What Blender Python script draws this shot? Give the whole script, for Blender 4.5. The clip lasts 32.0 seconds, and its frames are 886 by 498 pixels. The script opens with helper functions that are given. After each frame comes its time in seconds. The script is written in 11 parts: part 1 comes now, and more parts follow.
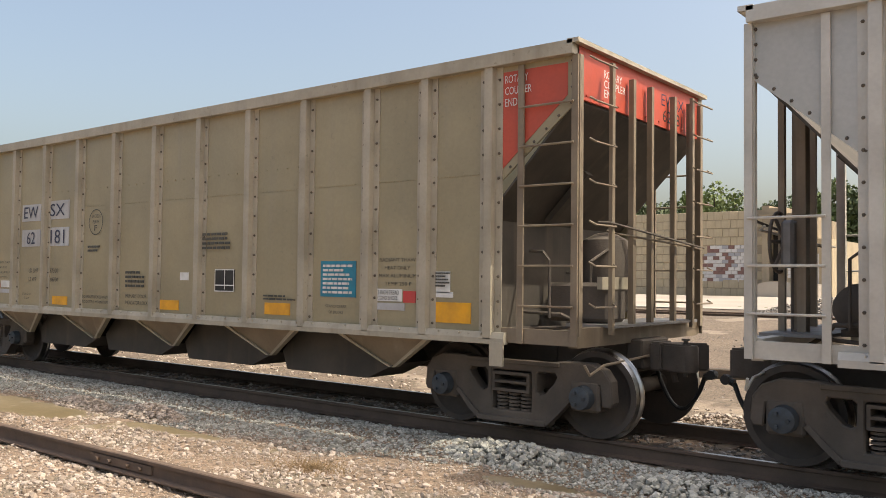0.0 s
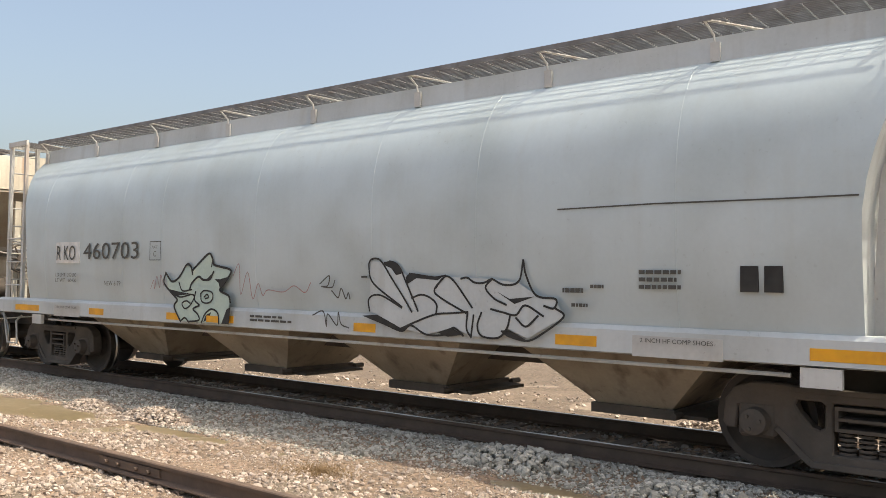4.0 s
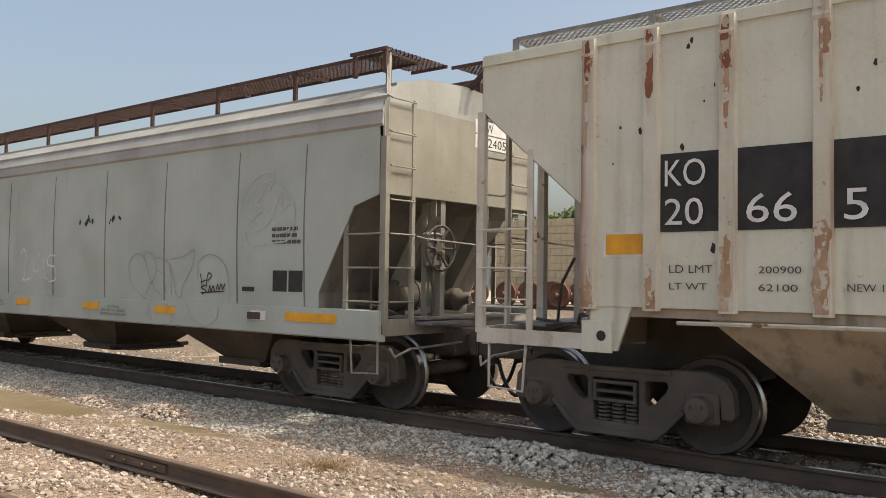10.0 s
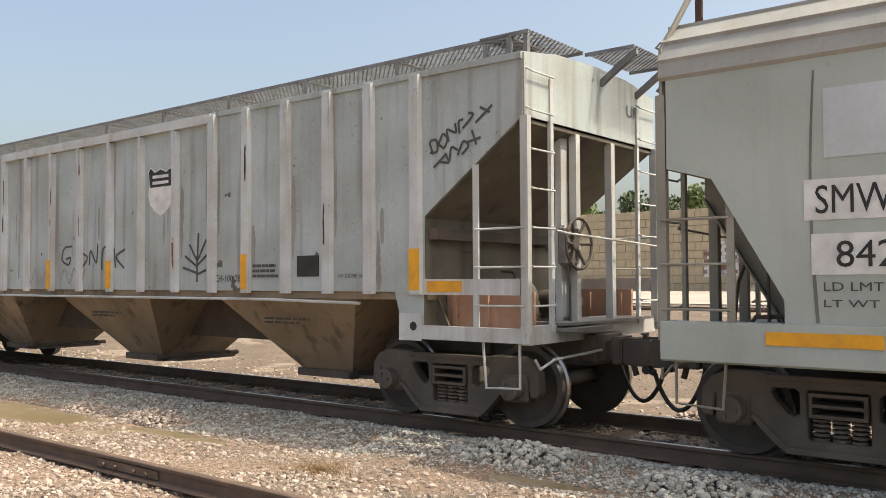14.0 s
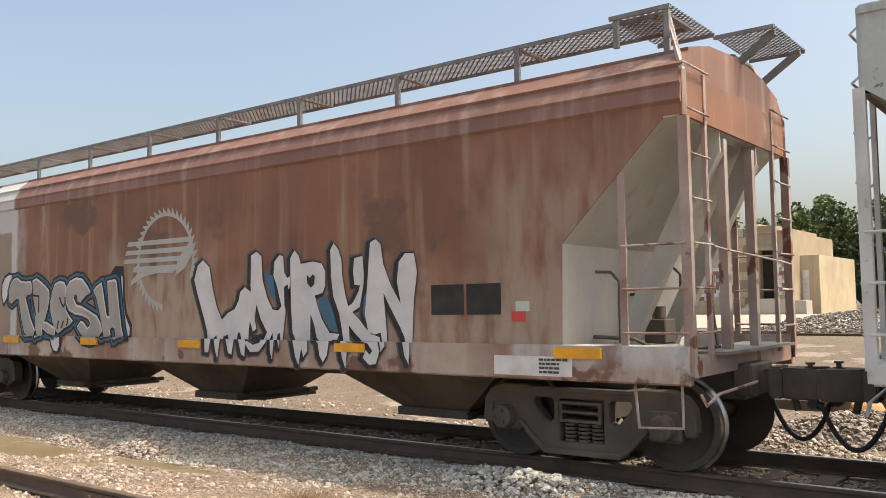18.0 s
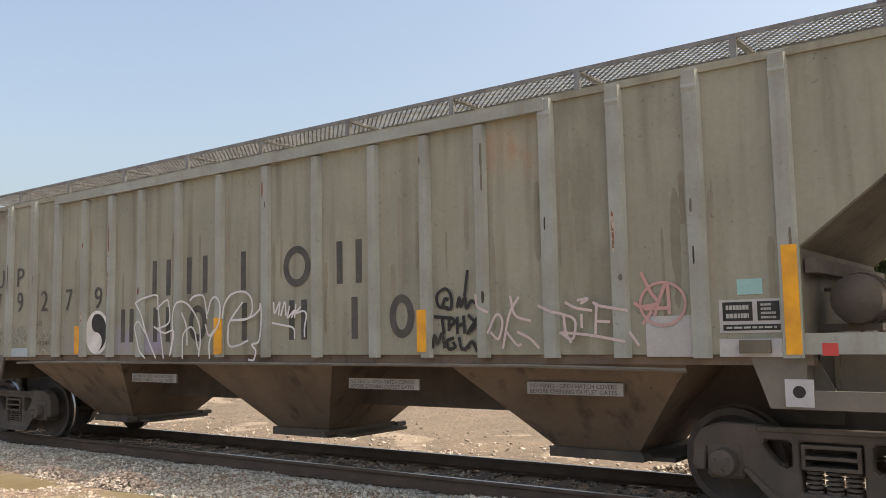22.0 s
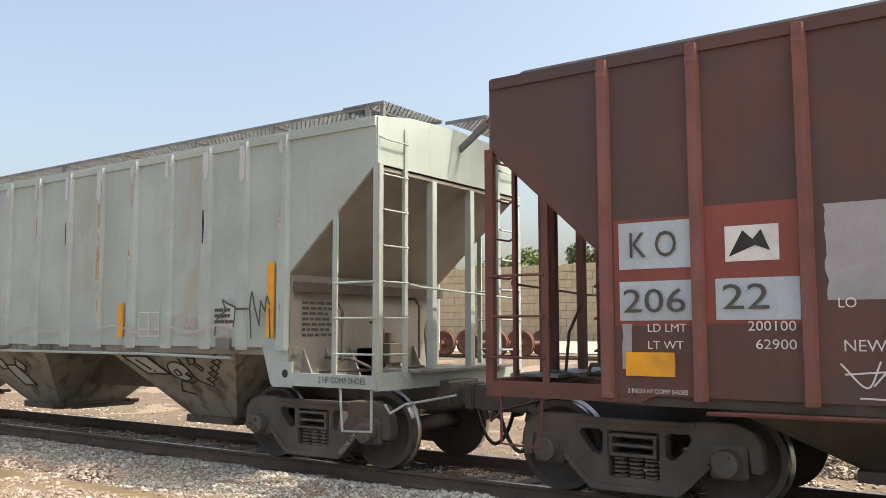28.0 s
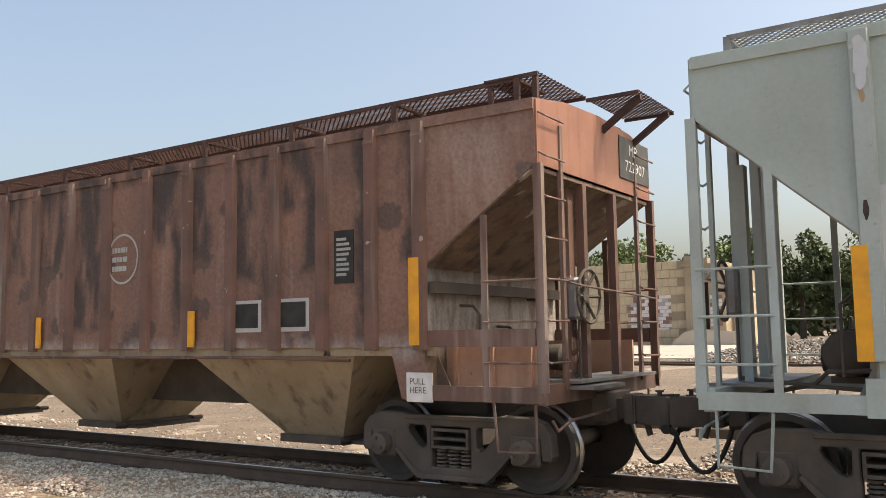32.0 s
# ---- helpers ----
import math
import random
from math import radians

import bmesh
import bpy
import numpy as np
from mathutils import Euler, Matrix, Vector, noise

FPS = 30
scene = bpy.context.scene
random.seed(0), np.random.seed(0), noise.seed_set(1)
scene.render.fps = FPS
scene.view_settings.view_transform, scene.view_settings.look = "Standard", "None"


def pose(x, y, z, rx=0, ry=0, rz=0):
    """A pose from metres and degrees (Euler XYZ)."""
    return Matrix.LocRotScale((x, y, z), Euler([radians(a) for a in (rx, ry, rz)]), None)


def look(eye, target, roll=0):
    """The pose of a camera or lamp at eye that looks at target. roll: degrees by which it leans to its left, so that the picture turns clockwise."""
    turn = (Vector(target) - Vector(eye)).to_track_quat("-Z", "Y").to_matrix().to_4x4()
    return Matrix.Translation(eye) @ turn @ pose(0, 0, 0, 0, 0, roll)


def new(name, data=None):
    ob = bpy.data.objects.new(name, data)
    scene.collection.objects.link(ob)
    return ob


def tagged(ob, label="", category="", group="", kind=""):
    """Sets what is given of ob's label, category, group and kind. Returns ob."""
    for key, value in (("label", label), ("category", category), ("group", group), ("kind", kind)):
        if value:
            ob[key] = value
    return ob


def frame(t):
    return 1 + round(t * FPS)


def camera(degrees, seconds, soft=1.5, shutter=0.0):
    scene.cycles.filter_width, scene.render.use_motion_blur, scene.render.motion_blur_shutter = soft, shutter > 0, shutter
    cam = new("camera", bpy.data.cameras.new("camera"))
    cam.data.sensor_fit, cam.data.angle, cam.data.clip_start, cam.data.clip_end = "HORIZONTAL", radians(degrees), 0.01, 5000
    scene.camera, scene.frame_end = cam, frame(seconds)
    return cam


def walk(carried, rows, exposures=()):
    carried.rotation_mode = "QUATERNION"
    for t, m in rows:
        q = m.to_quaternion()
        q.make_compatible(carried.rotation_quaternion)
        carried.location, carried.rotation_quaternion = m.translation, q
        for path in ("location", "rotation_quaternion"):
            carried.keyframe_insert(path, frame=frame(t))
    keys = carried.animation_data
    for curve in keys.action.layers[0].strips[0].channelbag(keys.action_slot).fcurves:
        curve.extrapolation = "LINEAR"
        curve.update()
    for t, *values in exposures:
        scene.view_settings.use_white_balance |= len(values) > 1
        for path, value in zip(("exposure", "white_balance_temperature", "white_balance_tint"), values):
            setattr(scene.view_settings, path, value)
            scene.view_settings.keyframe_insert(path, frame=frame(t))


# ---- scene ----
cam = camera(54.51, 32.0, soft=0.5)
# seconds, tilt, lean, heading: one standpoint beside the line, held by hand
EYE = (0.0, -8.864, 1.639)
TURNS = [
    (0.0, 92.00, -0.67, 38.19), (0.5, 92.08, -0.73, 38.35), (1.0, 92.08, -0.66, 38.43), (1.5, 92.23, -0.59, 38.51),
    (2.0, 92.30, -0.64, 38.55), (2.5, 92.34, -0.70, 38.57), (3.0, 92.32, -0.71, 38.62), (3.5, 92.29, -0.77, 38.69),
    (5.5, 92.26, -0.89, 38.78), (6.0, 92.27, -0.90, 38.91), (6.5, 92.25, -0.98, 38.98), (7.0, 92.21, -1.11, 38.99),
    (7.5, 92.16, -1.07, 39.05), (8.0, 92.12, -1.07, 39.12), (8.5, 92.09, -1.02, 39.20), (9.0, 92.10, -1.04, 39.20),
    (9.5, 92.03, -0.94, 39.13), (10.0, 91.99, -0.75, 39.07), (10.5, 91.99, -0.50, 39.04), (11.0, 91.93, -0.45, 39.16),
    (11.5, 91.94, -0.38, 39.17), (12.0, 92.05, -0.35, 39.05), (12.5, 92.01, -0.45, 38.85), (13.0, 92.00, -0.49, 38.67),
    (13.5, 91.84, -0.13, 38.47), (14.0, 92.01, 0.28, 38.38), (14.5, 92.18, 0.46, 38.30), (16.5, 93.02, 0.88, 38.01),
    (17.0, 93.27, 0.88, 37.92), (17.5, 93.49, 0.96, 37.77), (18.0, 93.76, 0.90, 37.65), (18.5, 94.02, 0.89, 37.47),
    (19.0, 94.33, 0.81, 37.26), (19.5, 94.61, 0.77, 37.07), (20.0, 94.90, 0.70, 36.90), (20.5, 95.20, 0.63, 36.77),
    (21.0, 95.42, 0.71, 36.75), (21.5, 95.55, 0.83, 36.65), (22.0, 95.63, 1.06, 36.65), (22.5, 95.75, 1.10, 36.60),
    (23.0, 95.87, 1.06, 36.60), (23.5, 95.97, 0.87, 36.58), (24.0, 95.84, 0.80, 36.53), (24.5, 95.75, 0.74, 36.48),
    (25.0, 95.69, 0.65, 36.28), (25.5, 95.57, 0.56, 36.08), (27.5, 95.31, 0.21, 35.21), (28.0, 95.31, 0.10, 34.97),
    (28.5, 95.25, 0.21, 34.69), (29.0, 95.18, 0.32, 34.36), (29.5, 95.19, 0.19, 34.18), (30.0, 95.36, 0.07, 34.06),
    (30.5, 95.52, 0.14, 33.88), (31.0, 95.52, 0.45, 33.78), (31.5, 95.57, 0.80, 33.71), (32.0, 95.73, 0.89, 33.61),
]
walk(cam, [(t, pose(*EYE, a, b, c)) for t, a, b, c in TURNS],
     [(t, e - 0.04, 7200, 8) for t, e in ((0, 0.86), (1, 0.99), (3, 0.99), (5.5, 0.70), (7, 0.70), (9, 0.67), (11, 0.62), (13, 0.85), (17, 0.93), (19, 0.95), (23, 0.98), (25, 1.0), (27.5, 1.2), (28, 1.14), (29, 0.98), (30, 0.93), (32, 0.95))])
# seconds, metres that the train has rolled
ROLLED = [
    (0.0, 0.00), (0.5, 2.37), (1.0, 4.74), (1.5, 7.12), (2.0, 9.51), (2.5, 11.90), (3.0, 14.29), (3.5, 16.67),
    (5.5, 26.18), (6.0, 28.56), (6.5, 30.93), (7.0, 33.28), (7.5, 35.63), (8.0, 37.98), (8.5, 40.35), (9.0, 42.75),
    (9.5, 45.16), (10.0, 47.59), (10.5, 50.01), (11.0, 52.42), (11.5, 54.83), (12.0, 57.25), (12.5, 59.68), (13.0, 62.12),
    (13.5, 64.56), (14.0, 67.01), (14.5, 69.46), (16.5, 79.24), (17.0, 81.69), (17.5, 84.13), (18.0, 86.56), (18.5, 88.98),
    (19.0, 91.39), (19.5, 93.81), (20.0, 96.24), (20.5, 98.67), (21.0, 101.11), (21.5, 103.54), (22.0, 105.97), (22.5, 108.40),
    (23.0, 110.84), (23.5, 113.29), (24.0, 115.74), (24.5, 118.20), (25.0, 120.66), (25.5, 123.13), (27.5, 132.98), (28.0, 135.45),
    (28.5, 137.92), (29.0, 140.39), (29.5, 142.88), (30.0, 145.37), (30.5, 147.86), (31.0, 150.34), (31.5, 152.82), (32.0, 155.29),
]

# ---------------------------------------------------------------- light
world = bpy.data.worlds.new("world")
scene.world = world
world.use_nodes = True
wn = world.node_tree.nodes
sky = wn.new("ShaderNodeTexSky")
sky.sky_type, sky.sun_disc = "NISHITA", False
SUN = Vector((0.58, 0.22, 1.0)).normalized()
sky.sun_elevation = math.asin(SUN.z)
sky.sun_rotation = math.atan2(SUN.x, SUN.y)
sky.air_density, sky.dust_density, sky.ozone_density = 1.0, 6.0, 0.7
wn["Background"].inputs["Strength"].default_value = 0.15
world.node_tree.links.new(sky.outputs[0], wn["Background"].inputs["Color"])
sun = new("sun", bpy.data.lights.new("sun", "SUN"))
sun.data.energy, sun.data.angle, sun.data.color = 2.12, radians(0.6), (1.0, 0.952, 0.868)
sun.matrix_world = look(SUN * 60, (0, 0, 0))


# ---------------------------------------------------------------- materials
def mat(name, base, alt=None, scale=1.3, rough=0.65, metal=0.0, grain=0.07, bump=0.08, bscale=45.0,
        streak=None, streak_amt=0.5, streak_at=0.55, spot=None, spot_at=0.66, spot_scale=2.2, island=False, pebble=0.0, fades=(), fx=0.0):
    """Painted, rusty or stony surface: two tones, grain, upright streaks and patches, all in the thing's own space.
    fades: worn or repainted areas (x0, x1, z0, z1, soft edge, colour, amount), x along the train less fx."""
    m = bpy.data.materials.new(name)
    m.use_nodes = True
    n, lk = m.node_tree.nodes, m.node_tree.links.new
    bsdf = n["Principled BSDF"]
    bsdf.inputs["Roughness"].default_value = rough
    bsdf.inputs["Metallic"].default_value = metal
    co = n.new("ShaderNodeTexCoord").outputs["Object"]

    def noise_of(sc, vec=co, detail=5.0):
        t = n.new("ShaderNodeTexNoise")
        t.inputs["Scale"].default_value, t.inputs["Detail"].default_value = sc, detail
        lk(vec, t.inputs["Vector"])
        return t.outputs["Fac"]

    def ramp(fac, a, b):
        r = n.new("ShaderNodeMapRange")
        r.inputs["From Min"].default_value, r.inputs["From Max"].default_value = a, b
        lk(fac, r.inputs["Value"])
        return r.outputs["Result"]

    def mix(fac, a, b, mode="MIX"):
        x = n.new("ShaderNodeMix")
        x.data_type, x.blend_type = "RGBA", mode
        for s, v in ((0, fac), (6, a), (7, b)):
            if isinstance(v, (int, float)):
                x.inputs[s].default_value = v
            elif isinstance(v, tuple):
                x.inputs[s].default_value = (*v, 1.0)
            else:
                lk(v, x.inputs[s])
        return x.outputs[2]

    alt = alt or tuple(c * 0.72 for c in base)
    col = mix(ramp(noise_of(scale), 0.35, 0.68), base, alt)
    if island:
        g = n.new("ShaderNodeNewGeometry")
        col = mix(ramp(g.outputs["Random Per Island"], 0.0, 1.0), mix(0.24, col, (1, 0.97, 0.93)), mix(0.52, col, (0.05, 0.045, 0.04)))
    cells = None
    if pebble:
        cells = n.new("ShaderNodeTexVoronoi")
        cells.inputs["Scale"].default_value = pebble
        lk(co, cells.inputs["Vector"])
        sep = n.new("ShaderNodeSeparateColor")
        lk(cells.outputs["Color"], sep.inputs[0])
        col = mix(1.0, col, mix(ramp(sep.outputs[0], 0.0, 1.0), (0.62, 0.62, 0.62), (1.25, 1.22, 1.18)), "MULTIPLY")
    if streak:
        mp = n.new("ShaderNodeMapping")
        mp.inputs["Scale"].default_value = (4.5, 4.5, 0.3)
        lk(co, mp.inputs["Vector"])
        f = ramp(noise_of(1.0, mp.outputs[0], 6.0), streak_at, streak_at + 0.17)
        k = n.new("ShaderNodeMath")
        k.operation = "MULTIPLY"
        lk(f, k.inputs[0])
        k.inputs[1].default_value = streak_amt
        col = mix(k.outputs[0], col, streak)
        mp = n.new("ShaderNodeMapping")
        mp.inputs["Scale"].default_value = (17.0, 17.0, 0.7)
        lk(co, mp.inputs["Vector"])
        k = n.new("ShaderNodeMath")
        k.operation = "MULTIPLY"
        lk(ramp(noise_of(1.0, mp.outputs[0], 4.0), 0.5, 0.72), k.inputs[0])
        k.inputs[1].default_value = streak_amt * 0.13
        col = mix(k.outputs[0], col, tuple(0.6 * q for q in streak))
        dull = ramp(noise_of(1.15, co, 9.0), 0.42, 0.72)
        col = mix(1.0, col, mix(dull, (1.0, 1.0, 1.0), (0.87, 0.86, 0.84)), "MULTIPLY")
        specks = n.new("ShaderNodeMath")
        specks.operation = "MULTIPLY"
        lk(ramp(noise_of(21.0, co, 3.0), 0.66, 0.71), specks.inputs[0])
        lk(ramp(noise_of(2.3, co, 2.0), 0.42, 0.6), specks.inputs[1])
        part_of = n.new("ShaderNodeMath")
        part_of.operation = "MULTIPLY"
        lk(specks.outputs[0], part_of.inputs[0])
        part_of.inputs[1].default_value = streak_amt * 0.6
        col = mix(part_of.outputs[0], col, tuple(0.42 * q for q in streak))
    if spot:
        col = mix(ramp(noise_of(spot_scale, co, 9.0), spot_at, spot_at + 0.03), col, spot)
    if fades:
        moved = {}
        for tag, amp, sc in (("crisp", 0.07, 6.0), ("mid", 0.26, 3.2), ("soft", 0.55, 2.4)):
            t = n.new("ShaderNodeTexNoise")
            t.inputs["Scale"].default_value, t.inputs["Detail"].default_value = sc, 7.0
            lk(co, t.inputs["Vector"])
            v = n.new("ShaderNodeVectorMath")
            v.operation = "MULTIPLY_ADD"
            lk(t.outputs["Color"], v.inputs[0])
            v.inputs[1].default_value = (amp, amp, amp)
            lk(co, v.inputs[2])
            q = n.new("ShaderNodeSeparateXYZ")
            lk(v.outputs[0], q.inputs[0])
            moved[tag] = (q.outputs[0], q.outputs[2], amp * 0.5)
        mp = n.new("ShaderNodeMapping")
        mp.inputs["Scale"].default_value = (5.0, 5.0, 1.5)
        lk(co, mp.inputs["Vector"])
        uneven = ramp(noise_of(1.0, mp.outputs[0], 9.0), 0.33, 0.56)
        for x0, x1, z0, z1, soft, tone, amount in fades:
            u, w, off = moved["crisp" if soft < 0.1 else "mid" if soft < 0.2 else "soft"]
            h = soft / 2
            k = None
            for src, a, sign in ((u, x0 - fx + off, 1), (u, x1 - fx + off, -1), (w, z0 + off, 1), (w, z1 + off, -1)):
                e = ramp(src, a - sign * h, a + sign * h)
                if k is None:
                    k = e
                    continue
                low = n.new("ShaderNodeMath")
                low.operation = "MINIMUM"
                lk(k, low.inputs[0])
                lk(e, low.inputs[1])
                k = low.outputs[0]
            part_of = n.new("ShaderNodeMath")
            part_of.operation = "MULTIPLY"
            lk(k, part_of.inputs[0])
            part_of.inputs[1].default_value = amount
            k = part_of.outputs[0]
            if soft >= 0.1:
                part_of = n.new("ShaderNodeMath")
                part_of.operation = "MULTIPLY"
                lk(k, part_of.inputs[0])
                lk(uneven, part_of.inputs[1])
                k = part_of.outputs[0]
            col = mix(k, col, tone)
    if grain:
        gr = ramp(noise_of(bscale * 0.6), 0.25, 0.75)
        col = mix(grain, col, mix(gr, (0.25, 0.25, 0.25), (1.0, 1.0, 1.0)), "OVERLAY")
    lk(col, bsdf.inputs["Base Color"])
    if bump:
        b = n.new("ShaderNodeBump")
        b.inputs["Strength"].default_value, b.inputs["Distance"].default_value = bump, 0.01
        if cells:
            hill = n.new("ShaderNodeMath")
            hill.operation = "SUBTRACT"
            lk(noise_of(bscale), hill.inputs[0])
            lk(cells.outputs["Distance"], hill.inputs[1])
            lk(hill.outputs[0], b.inputs["Height"])
        else:
            lk(noise_of(bscale), b.inputs["Height"])
        lk(b.outputs[0], bsdf.inputs["Normal"])
    return m


RUST, DARKRUST = (0.20, 0.075, 0.03), (0.09, 0.035, 0.02)
M = {}
M["iron"] = mat("iron", (0.096, 0.083, 0.071), (0.142, 0.118, 0.098), 3.0, 0.85, 0.1, bump=0.3, streak=(0.10, 0.075, 0.055), streak_amt=0.4)
M["tread"] = mat("tread", (0.45, 0.44, 0.42), (0.3, 0.29, 0.28), 8, 0.28, 1.0)
M["wheel"] = mat("wheel", (0.068, 0.058, 0.050), (0.092, 0.076, 0.064), 5, 0.8, 0.1, bump=0.2)
M["cap"] = mat("cap", (0.055, 0.072, 0.09), (0.04, 0.045, 0.05), 14, 0.6)
M["black"] = mat("black", (0.012, 0.012, 0.012), (0.03, 0.03, 0.028), 6, 0.6)
M["white"] = mat("white", (0.74, 0.74, 0.72), (0.55, 0.55, 0.52), 6, 0.55)
M["yellow"] = mat("yellow", (0.85, 0.40, 0.02), (0.62, 0.29, 0.03), 5, 0.45, bump=0.02)
M["redtag"] = mat("redtag", (0.62, 0.05, 0.05), (0.5, 0.07, 0.06), 5, 0.5)
M["bluetag"] = mat("bluetag", (0.01, 0.23, 0.34), (0.02, 0.19, 0.28), 5, 0.5)
M["greypatch"] = mat("greypatch", (0.30, 0.30, 0.32), (0.38, 0.38, 0.40), 2.5, 0.6, spot=(0.05, 0.035, 0.03), spot_at=0.72, spot_scale=3.5)
M["grate"] = mat("grate", (0.26, 0.26, 0.26), (0.17, 0.16, 0.155), 4, 0.6, 0.4)
M["gratered"] = mat("gratered", (0.10, 0.055, 0.045), (0.06, 0.035, 0.03), 4, 0.75, 0.2)


# ---------------------------------------------------------------- mesh helpers
def box(bm, x0, x1, y0, y1, z0, z1):
    vs = [bm.verts.new((x, y, z)) for x in (x0, x1) for y in (y0, y1) for z in (z0, z1)]
    for f in ((0, 1, 3, 2), (4, 6, 7, 5), (0, 4, 5, 1), (2, 3, 7, 6), (0, 2, 6, 4), (1, 5, 7, 3)):
        bm.faces.new([vs[i] for i in f])


def slab(bm, poly, axis, a, b):
    """A polygon of two coordinates pulled along an axis from a to b. axis x: (y, z); y: (x, z); z: (x, y)."""
    def at(p, k):
        return {"x": (k, p[0], p[1]), "y": (p[0], k, p[1]), "z": (p[0], p[1], k)}[axis]
    lo = [bm.verts.new(at(p, a)) for p in poly]
    hi = [bm.verts.new(at(p, b)) for p in poly]
    bm.faces.new(lo)
    bm.faces.new(hi[::-1])
    k = len(poly)
    for i in range(k):
        bm.faces.new((lo[i], lo[(i + 1) % k], hi[(i + 1) % k], hi[i]))


def tube(bm, p0, p1, r, n=8, r1=None):
    p0, p1 = Vector(p0), Vector(p1)
    q = (p1 - p0).to_track_quat("Z", "Y")
    rings = []
    for p, rr in ((p0, r), (p1, r if r1 is None else r1)):
        rings.append([bm.verts.new(p + q @ Vector((rr * math.cos(2 * math.pi * i / n), rr * math.sin(2 * math.pi * i / n), 0))) for i in range(n)])
    for i in range(n):
        bm.faces.new((rings[0][i], rings[0][(i + 1) % n], rings[1][(i + 1) % n], rings[1][i]))
    bm.faces.new(rings[0][::-1])
    bm.faces.new(rings[1])


def pipe(bm, pts, r, n=8):
    """One round bar bent through points."""
    p = [Vector(q) for q in pts]
    rings = []
    for i, c in enumerate(p):
        d = (p[min(i + 1, len(p) - 1)] - p[max(i - 1, 0)]).normalized()
        side = d.cross(Vector((0.31, 0.22, 0.92)) if abs(d.z) < 0.8 else Vector((0.93, 0.3, 0.1))).normalized()
        up = side.cross(d)
        rings.append([bm.verts.new(c + r * (side * math.cos(2 * math.pi * k / n) + up * math.sin(2 * math.pi * k / n))) for k in range(n)])
    for a, b in zip(rings, rings[1:]):
        k0 = min(range(n), key=lambda k: sum((a[i].co - p[0] - (b[(i + k) % n].co - p[0])).length for i in range(n)))
        for i in range(n):
            bm.faces.new((a[i], a[(i + 1) % n], b[(i + 1 + k0) % n], b[(i + k0) % n]))
    bm.faces.new(rings[0][::-1])
    bm.faces.new(rings[-1])


def lathe(bm, prof, axis="y", n=32, c=(0, 0, 0)):
    """Turn a closed profile of (along, radius) round an axis."""
    rings = []
    for i in range(n):
        a = 2 * math.pi * i / n
        ca, sa = math.cos(a), math.sin(a)
        ring = []
        for s, r in prof:
            v = {"y": (r * ca, s, r * sa), "x": (s, r * ca, r * sa), "z": (r * ca, r * sa, s)}[axis]
            ring.append(bm.verts.new((v[0] + c[0], v[1] + c[1], v[2] + c[2])))
        rings.append(ring)
    k = len(prof)
    for i in range(n):
        for j in range(k - 1):
            bm.faces.new((rings[i][j], rings[i][j + 1], rings[(i + 1) % n][j + 1], rings[(i + 1) % n][j]))


def mesh_of(name, bm, material, smooth=False):
    bmesh.ops.recalc_face_normals(bm, faces=bm.faces)
    me = bpy.data.meshes.new(name)
    bm.to_mesh(me)
    bm.free()
    for mm in (material if isinstance(material, (list, tuple)) else [material]):
        me.materials.append(M[mm] if isinstance(mm, str) else mm)
    if smooth:
        for p in me.polygons:
            p.use_smooth = True
        me.set_sharp_from_angle(angle=radians(38))
    return me


def part(name, bm, material, parent, label="", smooth=False):
    ob = new(name, bm if isinstance(bm, bpy.types.Mesh) else mesh_of(name, bm, material, smooth))
    ob.parent = parent
    return tagged(ob, label)


def put(name, me, parent, m=None, label=""):
    ob = new(name, me)
    ob.parent = parent
    if m is not None:
        ob.matrix_basis = m
    return tagged(ob, label)


def thing(name, label, category, group="", at=(0, 0, 0)):
    ob = new(name)
    ob.empty_display_size = 0.2
    ob.location = at
    return tagged(ob, label, category, group)


def mesh_thing(name, bm, material, label, category, group="", kind="", smooth=False):
    ob = new(name, bm if isinstance(bm, bpy.types.Mesh) else mesh_of(name, bm, material, smooth))
    return tagged(ob, label, category, group, kind)


def boxed(name, material, parent, *b, label=""):
    bm = bmesh.new()
    box(bm, *b)
    return part(name, bm, material, parent, label)


def rod(name, material, parent, pts, r, n=8, label=""):
    bm = bmesh.new()
    pipe(bm, pts, r, n)
    return part(name, bm, material, parent, label)


def text_mesh(name, words, material, shear=0.0):
    cu = bpy.data.curves.new(name, "FONT")
    cu.body, cu.extrude, cu.shear, cu.resolution_u = words, 0.0, shear, 3
    ob = bpy.data.objects.new(name, cu)
    scene.collection.objects.link(ob)
    me = bpy.data.meshes.new_from_object(ob.evaluated_get(bpy.context.evaluated_depsgraph_get()))
    bpy.data.objects.remove(ob)
    me.materials.clear()
    me.materials.append(M[material])
    return me


def lettering(parent, words, x0, z0, x1, z1, y, material, label=""):
    """Words painted on a side that faces the viewer, filling the box (x0, z0) to (x1, z1)."""
    me = text_mesh("lettering", words, material)
    co = np.array([v.co for v in me.vertices])
    lo, hi = co.min(0), co.max(0)
    for v in me.vertices:
        v.co = (x0 + (v.co.x - lo[0]) / (hi[0] - lo[0]) * (x1 - x0), y, z0 + (v.co.y - lo[1]) / (hi[1] - lo[1]) * (z1 - z0))
    return put("lettering", me, parent, None, label)


